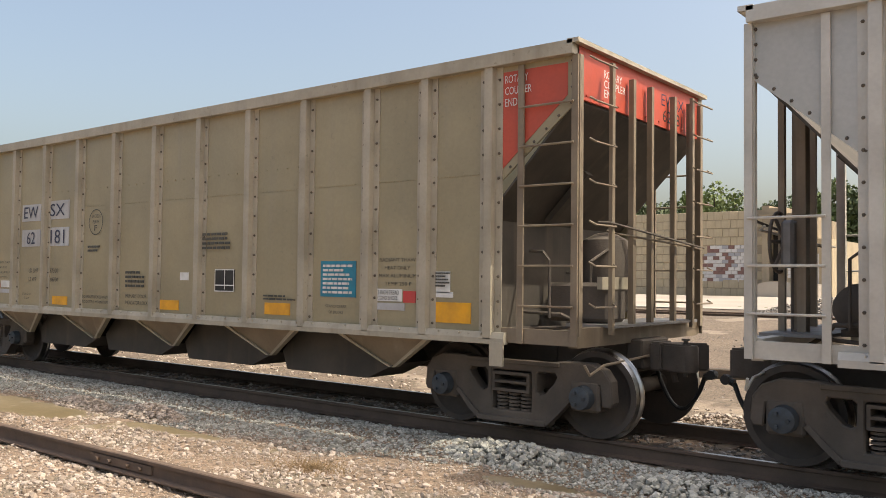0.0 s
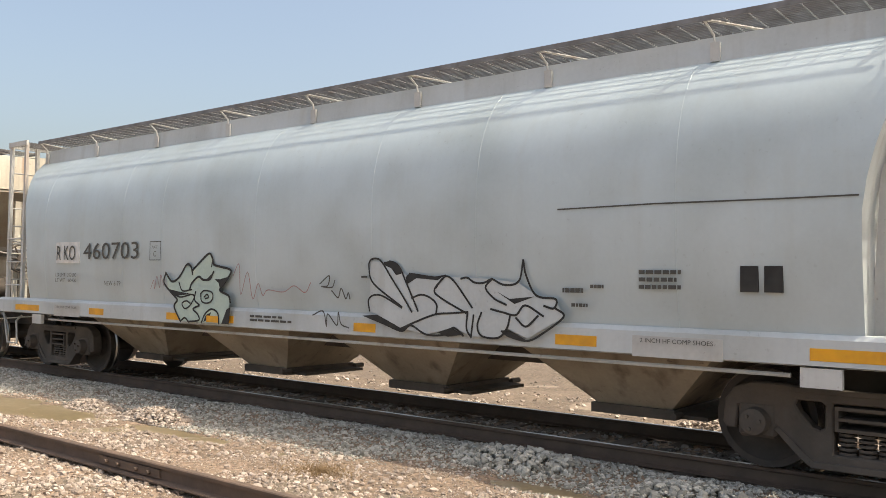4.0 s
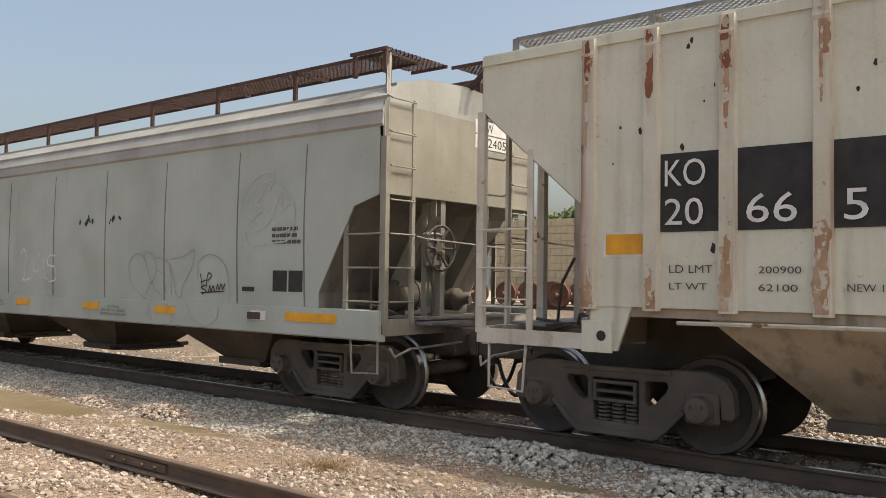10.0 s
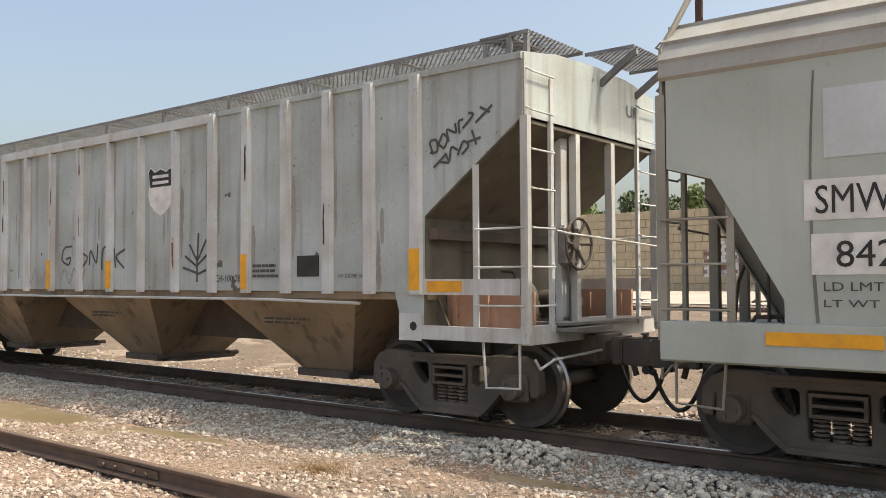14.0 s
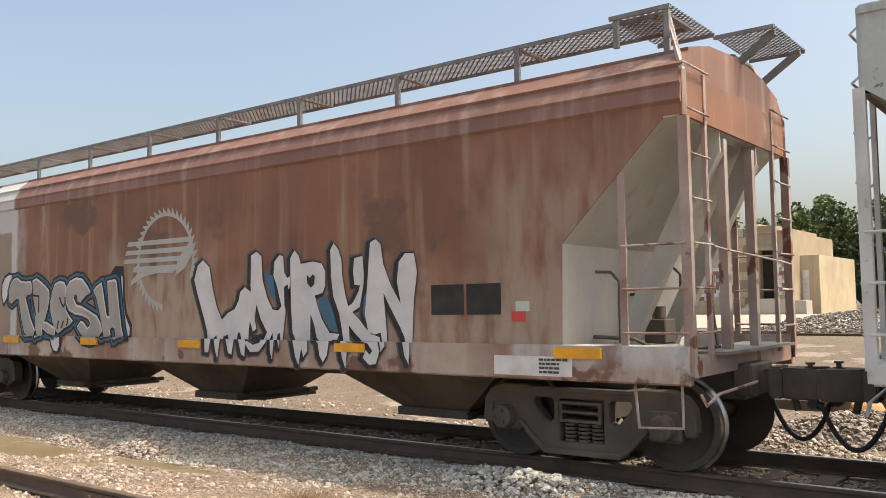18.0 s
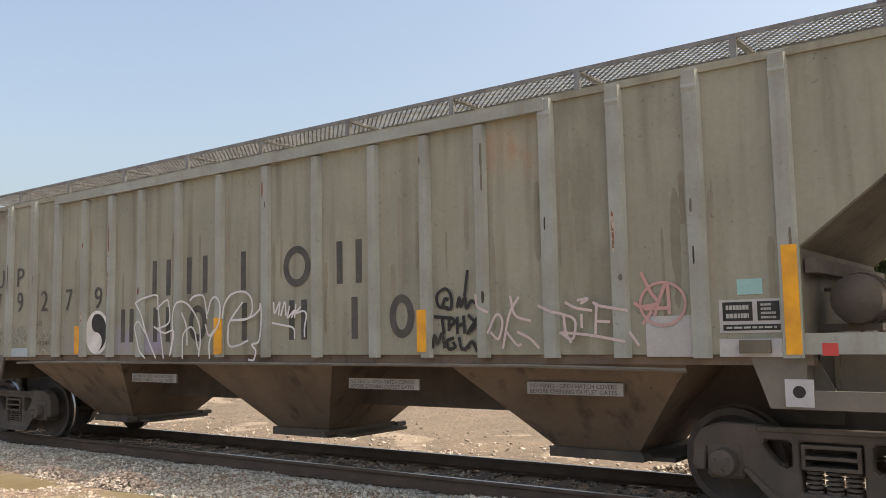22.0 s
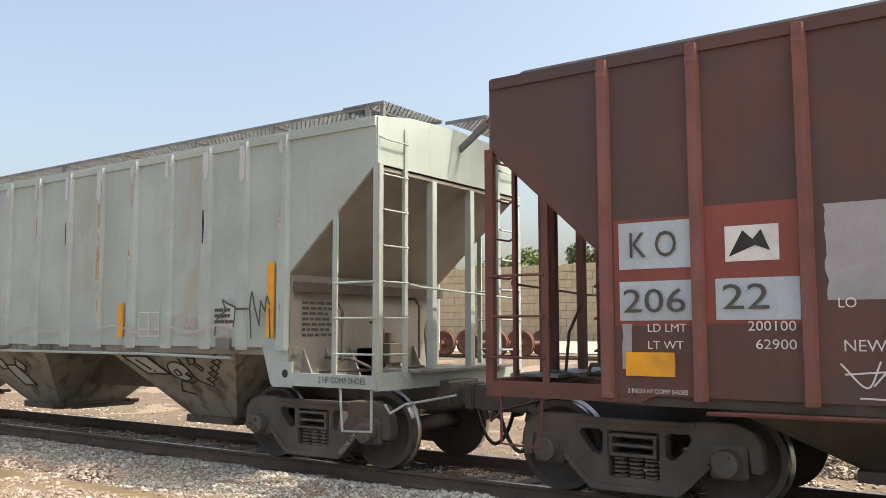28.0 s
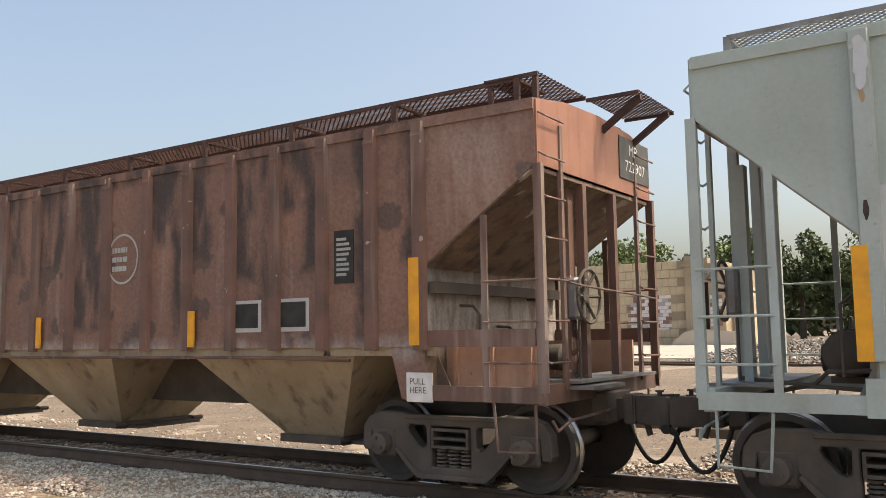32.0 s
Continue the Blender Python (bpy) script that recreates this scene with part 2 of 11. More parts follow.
def end_lettering(parent, words, y0, z0, y1, z1, x, material):
    """The same on an end wall that faces towards +x; y runs away from the viewer."""
    me = text_mesh("lettering", words, material)
    co = np.array([v.co for v in me.vertices])
    lo, hi = co.min(0), co.max(0)
    for v in me.vertices:
        v.co = (x, y0 + (v.co.x - lo[0]) / (hi[0] - lo[0]) * (y1 - y0), z0 + (v.co.y - lo[1]) / (hi[1] - lo[1]) * (z1 - z0))
    return put("lettering", me, parent)


def stroke(bm, pts, w, y):
    """A flat brush line through points (x, z), one ribbon."""
    p = [Vector(q) for q in pts]
    p = [p[0]] + [b for a, b in zip(p, p[1:]) if (b - a).length > 1e-4]
    closed = (p[0] - p[-1]).length < 1e-4 and len(p) > 3
    d0 = (p[1] - p[0]).normalized() * w * 0.4
    if not closed:
        p[0], p[-1] = p[0] - d0, p[-1] + (p[-1] - p[-2]).normalized() * w * 0.4
    side = []
    for i in range(len(p)):
        a = p[i - 1] if i else (p[-2] if closed else p[0])
        b = p[i + 1] if i < len(p) - 1 else (p[1] if closed else p[-1])
        d1, d2 = (p[i] - a), (b - p[i])
        d1 = d1.normalized() if d1.length > 1e-6 else d2.normalized()
        d2 = d2.normalized() if d2.length > 1e-6 else d1
        t = d1 + d2
        t = t.normalized() if t.length > 0.2 else d1
        k = Vector((-t.y, t.x))
        m = max(0.82, abs(k.dot(Vector((-d1.y, d1.x)))))
        side.append(k * (w / 2 / m))
    va = [bm.verts.new((q.x + k.x, y - 0.00006 * i, q.y + k.y)) for i, (q, k) in enumerate(zip(p, side))]
    vb = [bm.verts.new((q.x - k.x, y - 0.00006 * i, q.y - k.y)) for i, (q, k) in enumerate(zip(p, side))]
    for i in range(len(p) - 1):
        bm.faces.new((va[i], vb[i], vb[i + 1], va[i + 1]))


def painted(parent, name, lines, w, y, material, label=""):
    bm = bmesh.new()
    for k, pts in enumerate(lines):
        stroke(bm, pts, w, y - 0.0003 * k)
    return part(name, bm, material, parent, label)


def ragged(parent, name, x0, x1, z0, z1, y, material, seed, amp=0.03, step=0.05, label="", blunt=False):
    """A flat patch of worn or sprayed paint with an uneven outline, laid in strips."""
    rg = np.random.default_rng(seed)
    w, h = x1 - x0, z1 - z0
    amp = min(amp, 0.16 * w, 0.16 * h)
    tall = h > w
    ln = h if tall else w
    n = max(5, int(ln / step)) + 1

    def edge():
        j = np.cumsum(rg.normal(0, amp * 0.5, n))
        return np.clip(j - np.linspace(j[0], j[-1], n) + rg.normal(0, amp * 0.25, n), -2 * amp, 2 * amp)
    lo, hi = edge(), edge()
    # rounded-off ends
    short = (w if tall else h) * np.clip(1.0 - np.minimum(np.arange(n), n - 1 - np.arange(n)) / 2.5, 0, 1) ** 2 * rg.uniform(0.1, 0.42, n) * (0.0 if blunt else 1.0)
    bm = bmesh.new()
    rows = []
    for k in range(n):
        u = ln * k / (n - 1)
        a, b = lo[k] + short[k], (w if tall else h) + hi[k] - short[k]
        rows.append([bm.verts.new((x0 + a, y, z0 + u)), bm.verts.new((x0 + b, y, z0 + u))] if tall else [bm.verts.new((x0 + u, y, z0 + a)), bm.verts.new((x0 + u, y, z0 + b))])
    for (a, b), (c, d) in zip(rows, rows[1:]):
        bm.faces.new((a, b, d, c))
    return part(name, bm, material, parent, label)

# ---------------------------------------------------------------- ground
M["dirt"] = mat("dirt", (0.258, 0.190, 0.138), (0.190, 0.141, 0.103), 0.8, 0.95, bump=0.9, bscale=30, grain=0.35, spot=(0.15, 0.122, 0.09), spot_at=0.6, spot_scale=0.7, pebble=34)
M["brownrubble"] = mat("brownrubble", (0.205, 0.158, 0.118), (0.135, 0.102, 0.074), 2, 0.95, island=True, bump=0.3)
M["yarddirt"] = mat("yarddirt", (0.165, 0.128, 0.095), (0.115, 0.09, 0.068), 0.5, 0.95, bump=0.9, bscale=30, grain=0.35, spot=(0.23, 0.185, 0.14), spot_at=0.58, spot_scale=0.5, pebble=30)
M["mud"] = mat("mud", (0.165, 0.125, 0.065), (0.215, 0.17, 0.105), 1.6, 0.5, bump=0.25, bscale=24, grain=0.2, spot=(0.24, 0.20, 0.14), spot_at=0.62, spot_scale=3.0)
M["ballast"] = mat("ballast", (0.385, 0.378, 0.318), (0.29, 0.285, 0.238), 3, 0.9, island=True, bump=0.3)
M["soiled"] = mat("soiled", (0.180, 0.156, 0.126), (0.120, 0.102, 0.084), 2, 0.9, island=True, bump=0.3)
M["limestone"] = mat("limestone", (0.387, 0.305, 0.238), (0.300, 0.232, 0.180), 3, 0.9, island=True, bump=0.3)
M["tanstone"] = mat("tanstone", (0.395, 0.297, 0.218), (0.300, 0.222, 0.162), 3, 0.9, island=True, bump=0.3)
M["rubble"] = mat("rubble", (0.271, 0.230, 0.184), (0.180, 0.148, 0.115), 2, 0.9, island=True, bump=0.3)
M["railside"] = mat("railside", (0.105, 0.076, 0.058), (0.155, 0.105, 0.076), 3, 0.85, 0.1, bump=0.3)
M["railtop"] = mat("railtop", (0.40, 0.38, 0.36), (0.26, 0.23, 0.21), 6, 0.3, 1.0)
M["tie"] = mat("tie", (0.07, 0.055, 0.042), (0.12, 0.095, 0.07), 3, 0.95, bump=0.5)
M["paving"] = mat("paving", (0.40, 0.355, 0.30), (0.33, 0.29, 0.245), 0.25, 0.9, bump=0.2)
M["block"] = mat("block", (0.47, 0.39, 0.265), (0.37, 0.31, 0.22), 0.35, 0.9, streak=(0.27, 0.22, 0.16), streak_amt=0.6, bump=0.3, bscale=18)
M["mortar"] = mat("mortar", (0.30, 0.25, 0.18), (0.24, 0.20, 0.15), 0.5, 0.95)
M["stucco"] = mat("stucco", (0.36, 0.295, 0.205), (0.28, 0.23, 0.165), 0.5, 0.85, streak=(0.36, 0.28, 0.2), streak_amt=0.5)
M["dark"] = mat("dark", (0.03, 0.025, 0.02), (0.02, 0.018, 0.015), 1, 0.9)
M["brickred"] = mat("brickred", (0.24, 0.13, 0.11), (0.16, 0.10, 0.09), 3, 0.9)
M["brickwhite"] = mat("brickwhite", (0.62, 0.60, 0.58), (0.48, 0.46, 0.45), 3, 0.8)
M["metalwall"] = mat("metalwall", (0.52, 0.56, 0.57), (0.46, 0.50, 0.51), 0.3, 0.5, streak=(0.36, 0.37, 0.36), streak_amt=0.3)
M["metalroof"] = mat("metalroof", (0.20, 0.20, 0.20), (0.15, 0.15, 0.15), 0.5, 0.6)
M["orange"] = mat("orange", (0.50, 0.15, 0.06), (0.38, 0.12, 0.06), 2, 0.7)
M["orangestone"] = mat("orangestone", (0.55, 0.27, 0.12), (0.44, 0.22, 0.11), 2, 0.9, bump=0.5)
M["leafdark"] = mat("leafdark", (0.055, 0.080, 0.032), (0.085, 0.115, 0.045), 0.35, 0.7, island=False, bump=0)
M["leaflight"] = mat("leaflight", (0.115, 0.16, 0.05), (0.15, 0.19, 0.07), 0.35, 0.7, bump=0)
M["bark"] = mat("bark", (0.09, 0.07, 0.05), (0.06, 0.05, 0.04), 3, 0.95, bump=0.4)
M["rustwheel"] = mat("rustwheel", (0.17, 0.075, 0.045), (0.11, 0.055, 0.038), 5, 0.85, bump=0.2)
M["drygrass"] = mat("drygrass", (0.30, 0.20, 0.10), (0.22, 0.15, 0.08), 5, 0.9)
M["grass"] = mat("grass", (0.12, 0.15, 0.05), (0.20, 0.19, 0.08), 1.5, 0.9)


DIPS = ((-12.6, -2.98, 2.0, 0.52), (-8.9, -2.72, 1.1, 0.16), (-1.4, -2.05, 1.1, 0.22), (-4.2, -2.15, 0.8, 0.14))


def ground_z(x, y):
    """Flat by the rails, a slight swell in front, a rise to the yard behind."""
    z = -0.20 + 0.0 * x
    z = z + 0.08 * np.exp(-((y + 1.35) / 0.35) ** 2) + 0.03 * np.exp(-(y / 0.9) ** 2)
    u = np.clip((y - 4.0) / 14.0, 0, 1)
    z = z + 0.78 * u * u * (3 - 2 * u)
    u = np.clip((y - 20.0) / 16.0, 0, 1)
    z = z + 0.30 * u
    for cx, cy, rx, ry in DIPS:
        z = z - 0.045 * np.exp(-(((x - cx) / rx) ** 2 + ((y - cy) / ry) ** 2))
    return z + 0.012 * np.sin(x * 2.1 + y) * np.cos(y * 2.7 - x * 0.6) + 0.008 * np.sin(x * 5.3 - y * 4.1)


def ground_sheet():
    xs = np.unique(np.concatenate([-np.geomspace(30, 2500, 26), np.linspace(-30, 14, 221), np.geomspace(14.5, 2500, 26)]))
    ys = np.unique(np.concatenate([-np.geomspace(8.2, 1500, 22), np.linspace(-8, 8, 129), np.linspace(8.5, 60, 60), np.geomspace(62, 3000, 22)]))
    gx, gy = np.meshgrid(xs, ys)
    gz = ground_z(gx, gy)
    v = np.stack([gx, gy, gz], -1).reshape(-1, 3)
    w = len(xs)
    f = [(r * w + c, r * w + c + 1, (r + 1) * w + c + 1, (r + 1) * w + c) for r in range(len(ys) - 1) for c in range(w - 1)]
    me = bpy.data.meshes.new("ground")
    me.from_pydata(v.tolist(), [], f)
    me.materials.append(M["dirt"])
    me.materials.append(M["yarddirt"])
    for p in me.polygons:
        p.use_smooth = True
        p.material_index = 1 if p.center.y > 1.6 else 0
    return tagged(new("ground", me), "dusty tan gravel yard with pale dirt", "ground", kind="structure")


ground_sheet()
ICO = None


OCTA = (np.array([(1, 0, 0), (-1, 0, 0), (0, 1, 0), (0, -1, 0), (0.2, 0.1, 1), (0, 0, -1)], float), np.array([(0, 2, 4), (2, 1, 4), (1, 3, 4), (3, 0, 4), (2, 0, 5), (1, 2, 5), (3, 1, 5), (0, 3, 5)]))


def stones(name, pts, sizes, material, label, category="gravel", chips=False):
    """Many angular stones as one object; chips are simpler ones."""
    global ICO
    if ICO is None:
        bm = bmesh.new()
        bmesh.ops.create_icosphere(bm, subdivisions=1, radius=1.0)
        ICO = (np.array([v.co for v in bm.verts]), np.array([[v.index for v in f.verts] for f in bm.faces]))
        bm.free()
    base, faces = OCTA if chips else ICO
    n = len(pts)
    rng = np.random.default_rng(len(name) * 7 + n)
    v = base[None] * (1 + rng.uniform(-0.32, 0.32, (n, len(base), 1)))
    v = v * (sizes[:, None, None] * rng.uniform(0.6, 1.2, (n, 1, 3)) * np.array([1, 1, 0.75]))
    a = rng.uniform(0, 6.283, n)
    c, s = np.cos(a)[:, None], np.sin(a)[:, None]
    t = rng.uniform(-0.5, 0.5, n)[:, None]
    x, y, z = v[..., 0] * c - v[..., 1] * s, v[..., 0] * s + v[..., 1] * c, v[..., 2]
    z, x = z * np.cos(t) + x * np.sin(t), x * np.cos(t) - z * np.sin(t)
    v = np.stack([x, y, z], -1) + pts[:, None, :]
    me = bpy.data.meshes.new(name)
    f = (faces[None] + (np.arange(n) * len(base))[:, None, None]).reshape(-1, 3)
    me.from_pydata(v.reshape(-1, 3).tolist(), [], f.tolist())
    me.materials.append(M[material])
    return tagged(new(name, me), label, category, kind="stuff")


def strew(n, x0, x1, y0, y1, s0, s1, seed, keep=None, up=0.2):
    rng = np.random.default_rng(seed)
    x, y = rng.uniform(x0, x1, n), rng.uniform(y0, y1, n)
    s = rng.uniform(0, 1, n) ** 2 * (s1 - s0) + s0
    if keep is not None:
        k = keep(x, y, rng)
        x, y, s = x[k], y[k], s[k]
    return np.stack([x, y, ground_z(x, y) + s * up], -1), s


def lumpy(x, y, k):
    return np.sin(x * 1.7 + k) * np.cos(y * 2.3 - k) + 0.6 * np.sin(x * 3.9 - y * 3.1 + k * 2)


def edge_y(x):
    return -2.25 + 0.22 * np.sin(x * 0.9) + 0.16 * np.sin(x * 2.3 + 1) - 0.25 * np.clip((x + 9) / -6, 0, 1)


def wet(x, y):
    return sum(np.exp(-(((x - cx) / rx) ** 2 + ((y - cy) / ry) ** 2)) for cx, cy, rx, ry in DIPS) > 0.42


p, s = strew(30000, -34, 5, -3.0, -0.93, 0.014, 0.036, 1, lambda x, y, r: (y > edge_y(x) + r.normal(0, 0.12, len(x))) & (r.uniform(0, 1, len(x)) < 0.85) & ~wet(x, y))
stones("trackside_ballast", p, s, "ballast", "loose grey crushed ballast beside the rail")
p, s = strew(46000, -24, 4, -2.9, -0.9, 0.009, 0.022, 21, lambda x, y, r: (y > edge_y(x) + r.normal(-0.1, 0.16, len(x))) & ((~wet(x, y)) | (r.uniform(0, 1, len(x)) < 0.08)), 0.5)
stones("ballast_chips", p, s, "ballast", "fine grey stone chips beside the rail", chips=True)
p, s = strew(7000, -34, 8, -0.68, 0.68, 0.015, 0.04, 2)
stones("track_ballast", p, s, "soiled", "soiled brown-grey ballast between the rails")
p, s = strew(38000, -17, 4, -6.6, -1.8, 0.010, 0.040, 3, lambda x, y, r: (y < edge_y(x) + 0.1) & ~wet(x, y) & (r.uniform(-1.4, 1.4, len(x)) < lumpy(x, y, 1.3) + 0.6 * (np.abs(y + 3.9) < 0.35) + 0.5 * (y < -4.4)))
stones("tan_gravel", p, s, "tanstone", "coarse tan limestone gravel over packed dirt")
p, s = strew(80000, -15, 3, -6.4, -1.9, 0.005, 0.015, 22, lambda x, y, r: (y < edge_y(x) + 0.15) & ((~wet(x, y)) | (r.uniform(0, 1, len(x)) < 0.10)) & (r.uniform(-1.6, 1.4, len(x)) < lumpy(x * 1.3, y * 1.3, 0.3) + 0.5), 0.4)
stones("tan_chips", p, s, "tanstone", "fine tan stone chips over packed dirt", chips=True)
p, s = strew(26000, -60, 14, 0.88, 3.4, 0.015, 0.05, 4, lambda x, y, r: r.uniform(0, 1, len(x)) < np.where(y < 1.75 + 0.25 * np.sin(x * 1.3), 0.97, 0.12 + 0.2 * (lumpy(x, y, 0.4) > 0.7)))
stones("far_ballast", p, s, "limestone", "pale crushed stone on the far side of the track")
p, s = strew(14000, -40, 8, 3.0, 12, 0.008, 0.04, 14, lambda x, y, r: r.uniform(-1.3, 2.0, len(x)) < lumpy(x * 0.5, y * 0.5, 0.4))
stones("yard_stones", p, s, "brownrubble", "scattered stones on the brown yard dirt", chips=True)


def heap(name, cx, cy, rx, ry, h, n, s0, s1, material, label, seed, base=0.0):
    rng = np.random.default_rng(seed)
    a, r = rng.uniform(0, 6.283, n), np.sqrt(rng.uniform(0, 1, n))
    x, y = cx + rx * r * np.cos(a), cy + ry * r * np.sin(a)
    s = rng.uniform(0, 1, n) ** 2 * (s1 - s0) + s0
    z = ground_z(x, y) + h * np.clip(1 - r * r, 0, 1) * rng.uniform(0.75, 1.0, n)
    return stones(name, np.stack([x, y, z], -1), s, material, label, "stone heap")


heap("stone_heap", -11.65, -2.35, 0.55, 0.28, 0.13, 900, 0.016, 0.036, "tanstone", "small heap of tan stones beside a puddle", 5)
heap("stone_heap", -10.0, -2.35, 0.70, 0.28, 0.15, 1100, 0.016, 0.040, "tanstone", "small heap of tan stones at the ballast's edge", 6)
heap("stone_heap", -4.9, -1.55, 0.75, 0.36, 0.10, 500, 0.02, 0.055, "ballast", "low heap of grey ballast stones", 7)
heap("stone_heap", -2.9, -1.75, 0.6, 0.3, 0.10, 380, 0.02, 0.055, "ballast", "low heap of grey ballast stones", 8)
heap("rubble_heap", -2.4, 3.9, 1.5, 1.3, 0.34, 2600, 0.014, 0.06, "brownrubble", "heap of broken concrete and stones behind the track", 9)
heap("rubble_heap", -3.4, 1.9, 1.4, 0.5, 0.20, 800, 0.014, 0.05, "limestone", "heap of pale ballast by the far rail", 10)
heap("gravel_pile", -5.2, 21.0, 4.6, 2.0, 0.75, 7000, 0.025, 0.065, "rubble", "long low pile of grey gravel in the yard", 11)

# shallow wet hollows: the flat wet surface meets the swelling ground
for k, (cx, cy, rx, ry) in enumerate(DIPS):
    bm = bmesh.new()
    bm.faces.new([bm.verts.new((cx + 1.7 * rx * math.cos(a), cy + 1.7 * ry * math.sin(a), -0.2165 - 0.002 * k)) for a in np.linspace(0, 6.283, 40, endpoint=False)])
    tagged(mesh_thing("puddle", bm, "mud", "shallow muddy brown puddle in the dirt", "puddle"), kind="structure")

# ---------------------------------------------------------------- tracks
def rail_mesh(x0, x1, top, h=0.165):
    bm = bmesh.new()
    prof = [(-0.07, -h), (0.07, -h), (0.07, -h + 0.012), (0.010, -h + 0.03), (0.009, -0.045), (0.036, -0.035), (0.037, -0.008), (0.028, 0.0), (-0.028, 0.0), (-0.037, -0.008), (-0.036, -0.035), (-0.009, -0.045), (-0.010, -h + 0.03), (-0.07, -h + 0.012)]
    slab(bm, prof, "x", x0, x1)
    me = mesh_of("rail", bm, ["railside", "railtop"])
    for p in me.polygons:
        if p.normal.z > 0.9 and p.center.z > -0.004 and top:
            p.material_index = 1
    return me


TIE = bmesh.new()
box(TIE, -0.11, 0.11, -1.3, 1.3, -0.18, 0.0)
bmesh.ops.bevel(TIE, geom=[e for e in TIE.edges], offset=0.012, segments=1, affect="EDGES")
TIE = mesh_of("tie", TIE, "tie")


def track(label, y, z, x0, x1, worn, ties):
    tr = tagged(thing("railway_track", label, "railway track", at=(0, y, z)), kind="structure")
    for q in (-0.755, 0.755):
        r = put("rail", rail_mesh(x0, x1, worn), tr, Matrix.Translation((0, q, 0)))
    for k in range(ties):
        put("tie", TIE, tr, pose(-32 + k * 0.56 + 0.04 * math.sin(k * 5.1), 0.05 * math.sin(k * 3.3), -0.158, 0, 0, 1.5 * math.sin(k * 7.7)))
    return tr


track("running track with dark rails and buried ties", 0, 0, -320, 260, True, 66)
near = track("rusty idle track with brown rails in gravel", -5.15, 0.0, -320, 260, False, 0)
track("idle yard track behind with rusty rails", 18.6, 0.66, -200, 120, False, 0)
# rail joint: a bar with bolts on the idle rail
bm = bmesh.new()
box(bm, -7.75, -6.75, 0.755 + 0.012, 0.755 + 0.032, -0.125, -0.05)
box(bm, -7.75, -6.75, 0.755 - 0.032, 0.755 - 0.012, -0.125, -0.05)
for x in (-7.6, -7.4, -7.1, -6.9):
    tube(bm, (x, 0.755 - 0.032, -0.088), (x, 0.755 - 0.065, -0.088), 0.020, 6)
part("joint_bar", bm, "railside", near)

# dry weed tuft by the idle rail
bm = bmesh.new()
rng = np.random.default_rng(12)
for k in range(800):
    a, r = rng.uniform(0, 6.283), abs(rng.normal(0, 0.19))
    x, y = -6.1 + r * math.cos(a) * 1.5, -3.1 + r * math.sin(a)
    d = rng.normal(0, 0.06, 2)
    h = rng.uniform(0.02, 0.09)
    q = [bm.verts.new(c) for c in ((x, y, -0.2), (x + 0.006, y + 0.002, -0.2), (x + d[0], y + d[1], -0.2 + h))]
    bm.faces.new(q)
tagged(mesh_thing("weed_tuft", bm, "drygrass", "dry brown weed tuft in the gravel", "weed"), kind="stuff")

# ---------------------------------------------------------------- far side of the yard
bm = bmesh.new()
slab(bm, [(-160, 22.5), (90, 22.5), (90, 36.5), (-160, 36.5)], "z", 0.60, 0.605)
for v in bm.verts:
    v.co.z = float(ground_z(np.array(v.co.x), np.array(v.co.y))) + (0.03 if v.co.z > 0.602 else 0.01)
tagged(mesh_thing("road", bm, "paving", "pale dusty concrete yard road", "road"), kind="structure")


def block_wall(name, x0, x1, y, z0, z1, bw, bh, material, label, depth=0.5, seed=1, gone=None):
    w = tagged(thing(name, label, "wall", at=(0, 0, 0)), kind="structure")
    boxed("wall_core", "mortar", w, x0, x1, y + 0.04, y + depth, z0 - 0.4, z1)
    rnd = random.Random(seed)
    meshes = []
    for k in range(3):
        bm = bmesh.new()
        box(bm, 0.012, bw - 0.012, 0, 0.06, 0.012, bh - 0.012)
        bmesh.ops.bevel(bm, geom=[e for e in bm.edges], offset=0.012, segments=1, affect="EDGES")
        meshes.append(mesh_of("block", bm, material))
    n, rows = int((x1 - x0) / bw), int(round((z1 - z0) / bh))
    for r in range(rows):
        for c in range(n):
            x = x0 + c * bw + (bw / 2 if r % 2 else 0)
            if x + bw > x1 + 0.02 or (gone and gone(x, z0 + r * bh)):
                continue
            put("block", rnd.choice(meshes), w, Matrix.Translation((x, y + rnd.uniform(-0.012, 0.012), z0 + r * bh)))
    return w


wall = block_wall("wall_yard", -34.0, -15.0, 38.0, 0.85, 5.55, 0.86, 0.47, "block", "tall weathered tan concrete block wall", gone=lambda x, z: x > -18.6 and 1.6 < z < 3.5 and x < -16.2)
rnd = random.Random(4)
bmw = bmesh.new()
box(bmw, 0.008, 0.332, 0, 0.05, 0.008, 0.192)
small = [mesh_of("brick", bmw.copy(), m) for m in ("brickwhite", "brickwhite", "brickred", "greypatch", "brickwhite")]
bmw.free()
for r in range(10):
    for c in range(7):
        put("brick", rnd.choice(small), wall, Matrix.Translation((-18.45 + c * 0.34 + (0.17 if r % 2 else 0), 38.0, 1.68 + r * 0.2)))

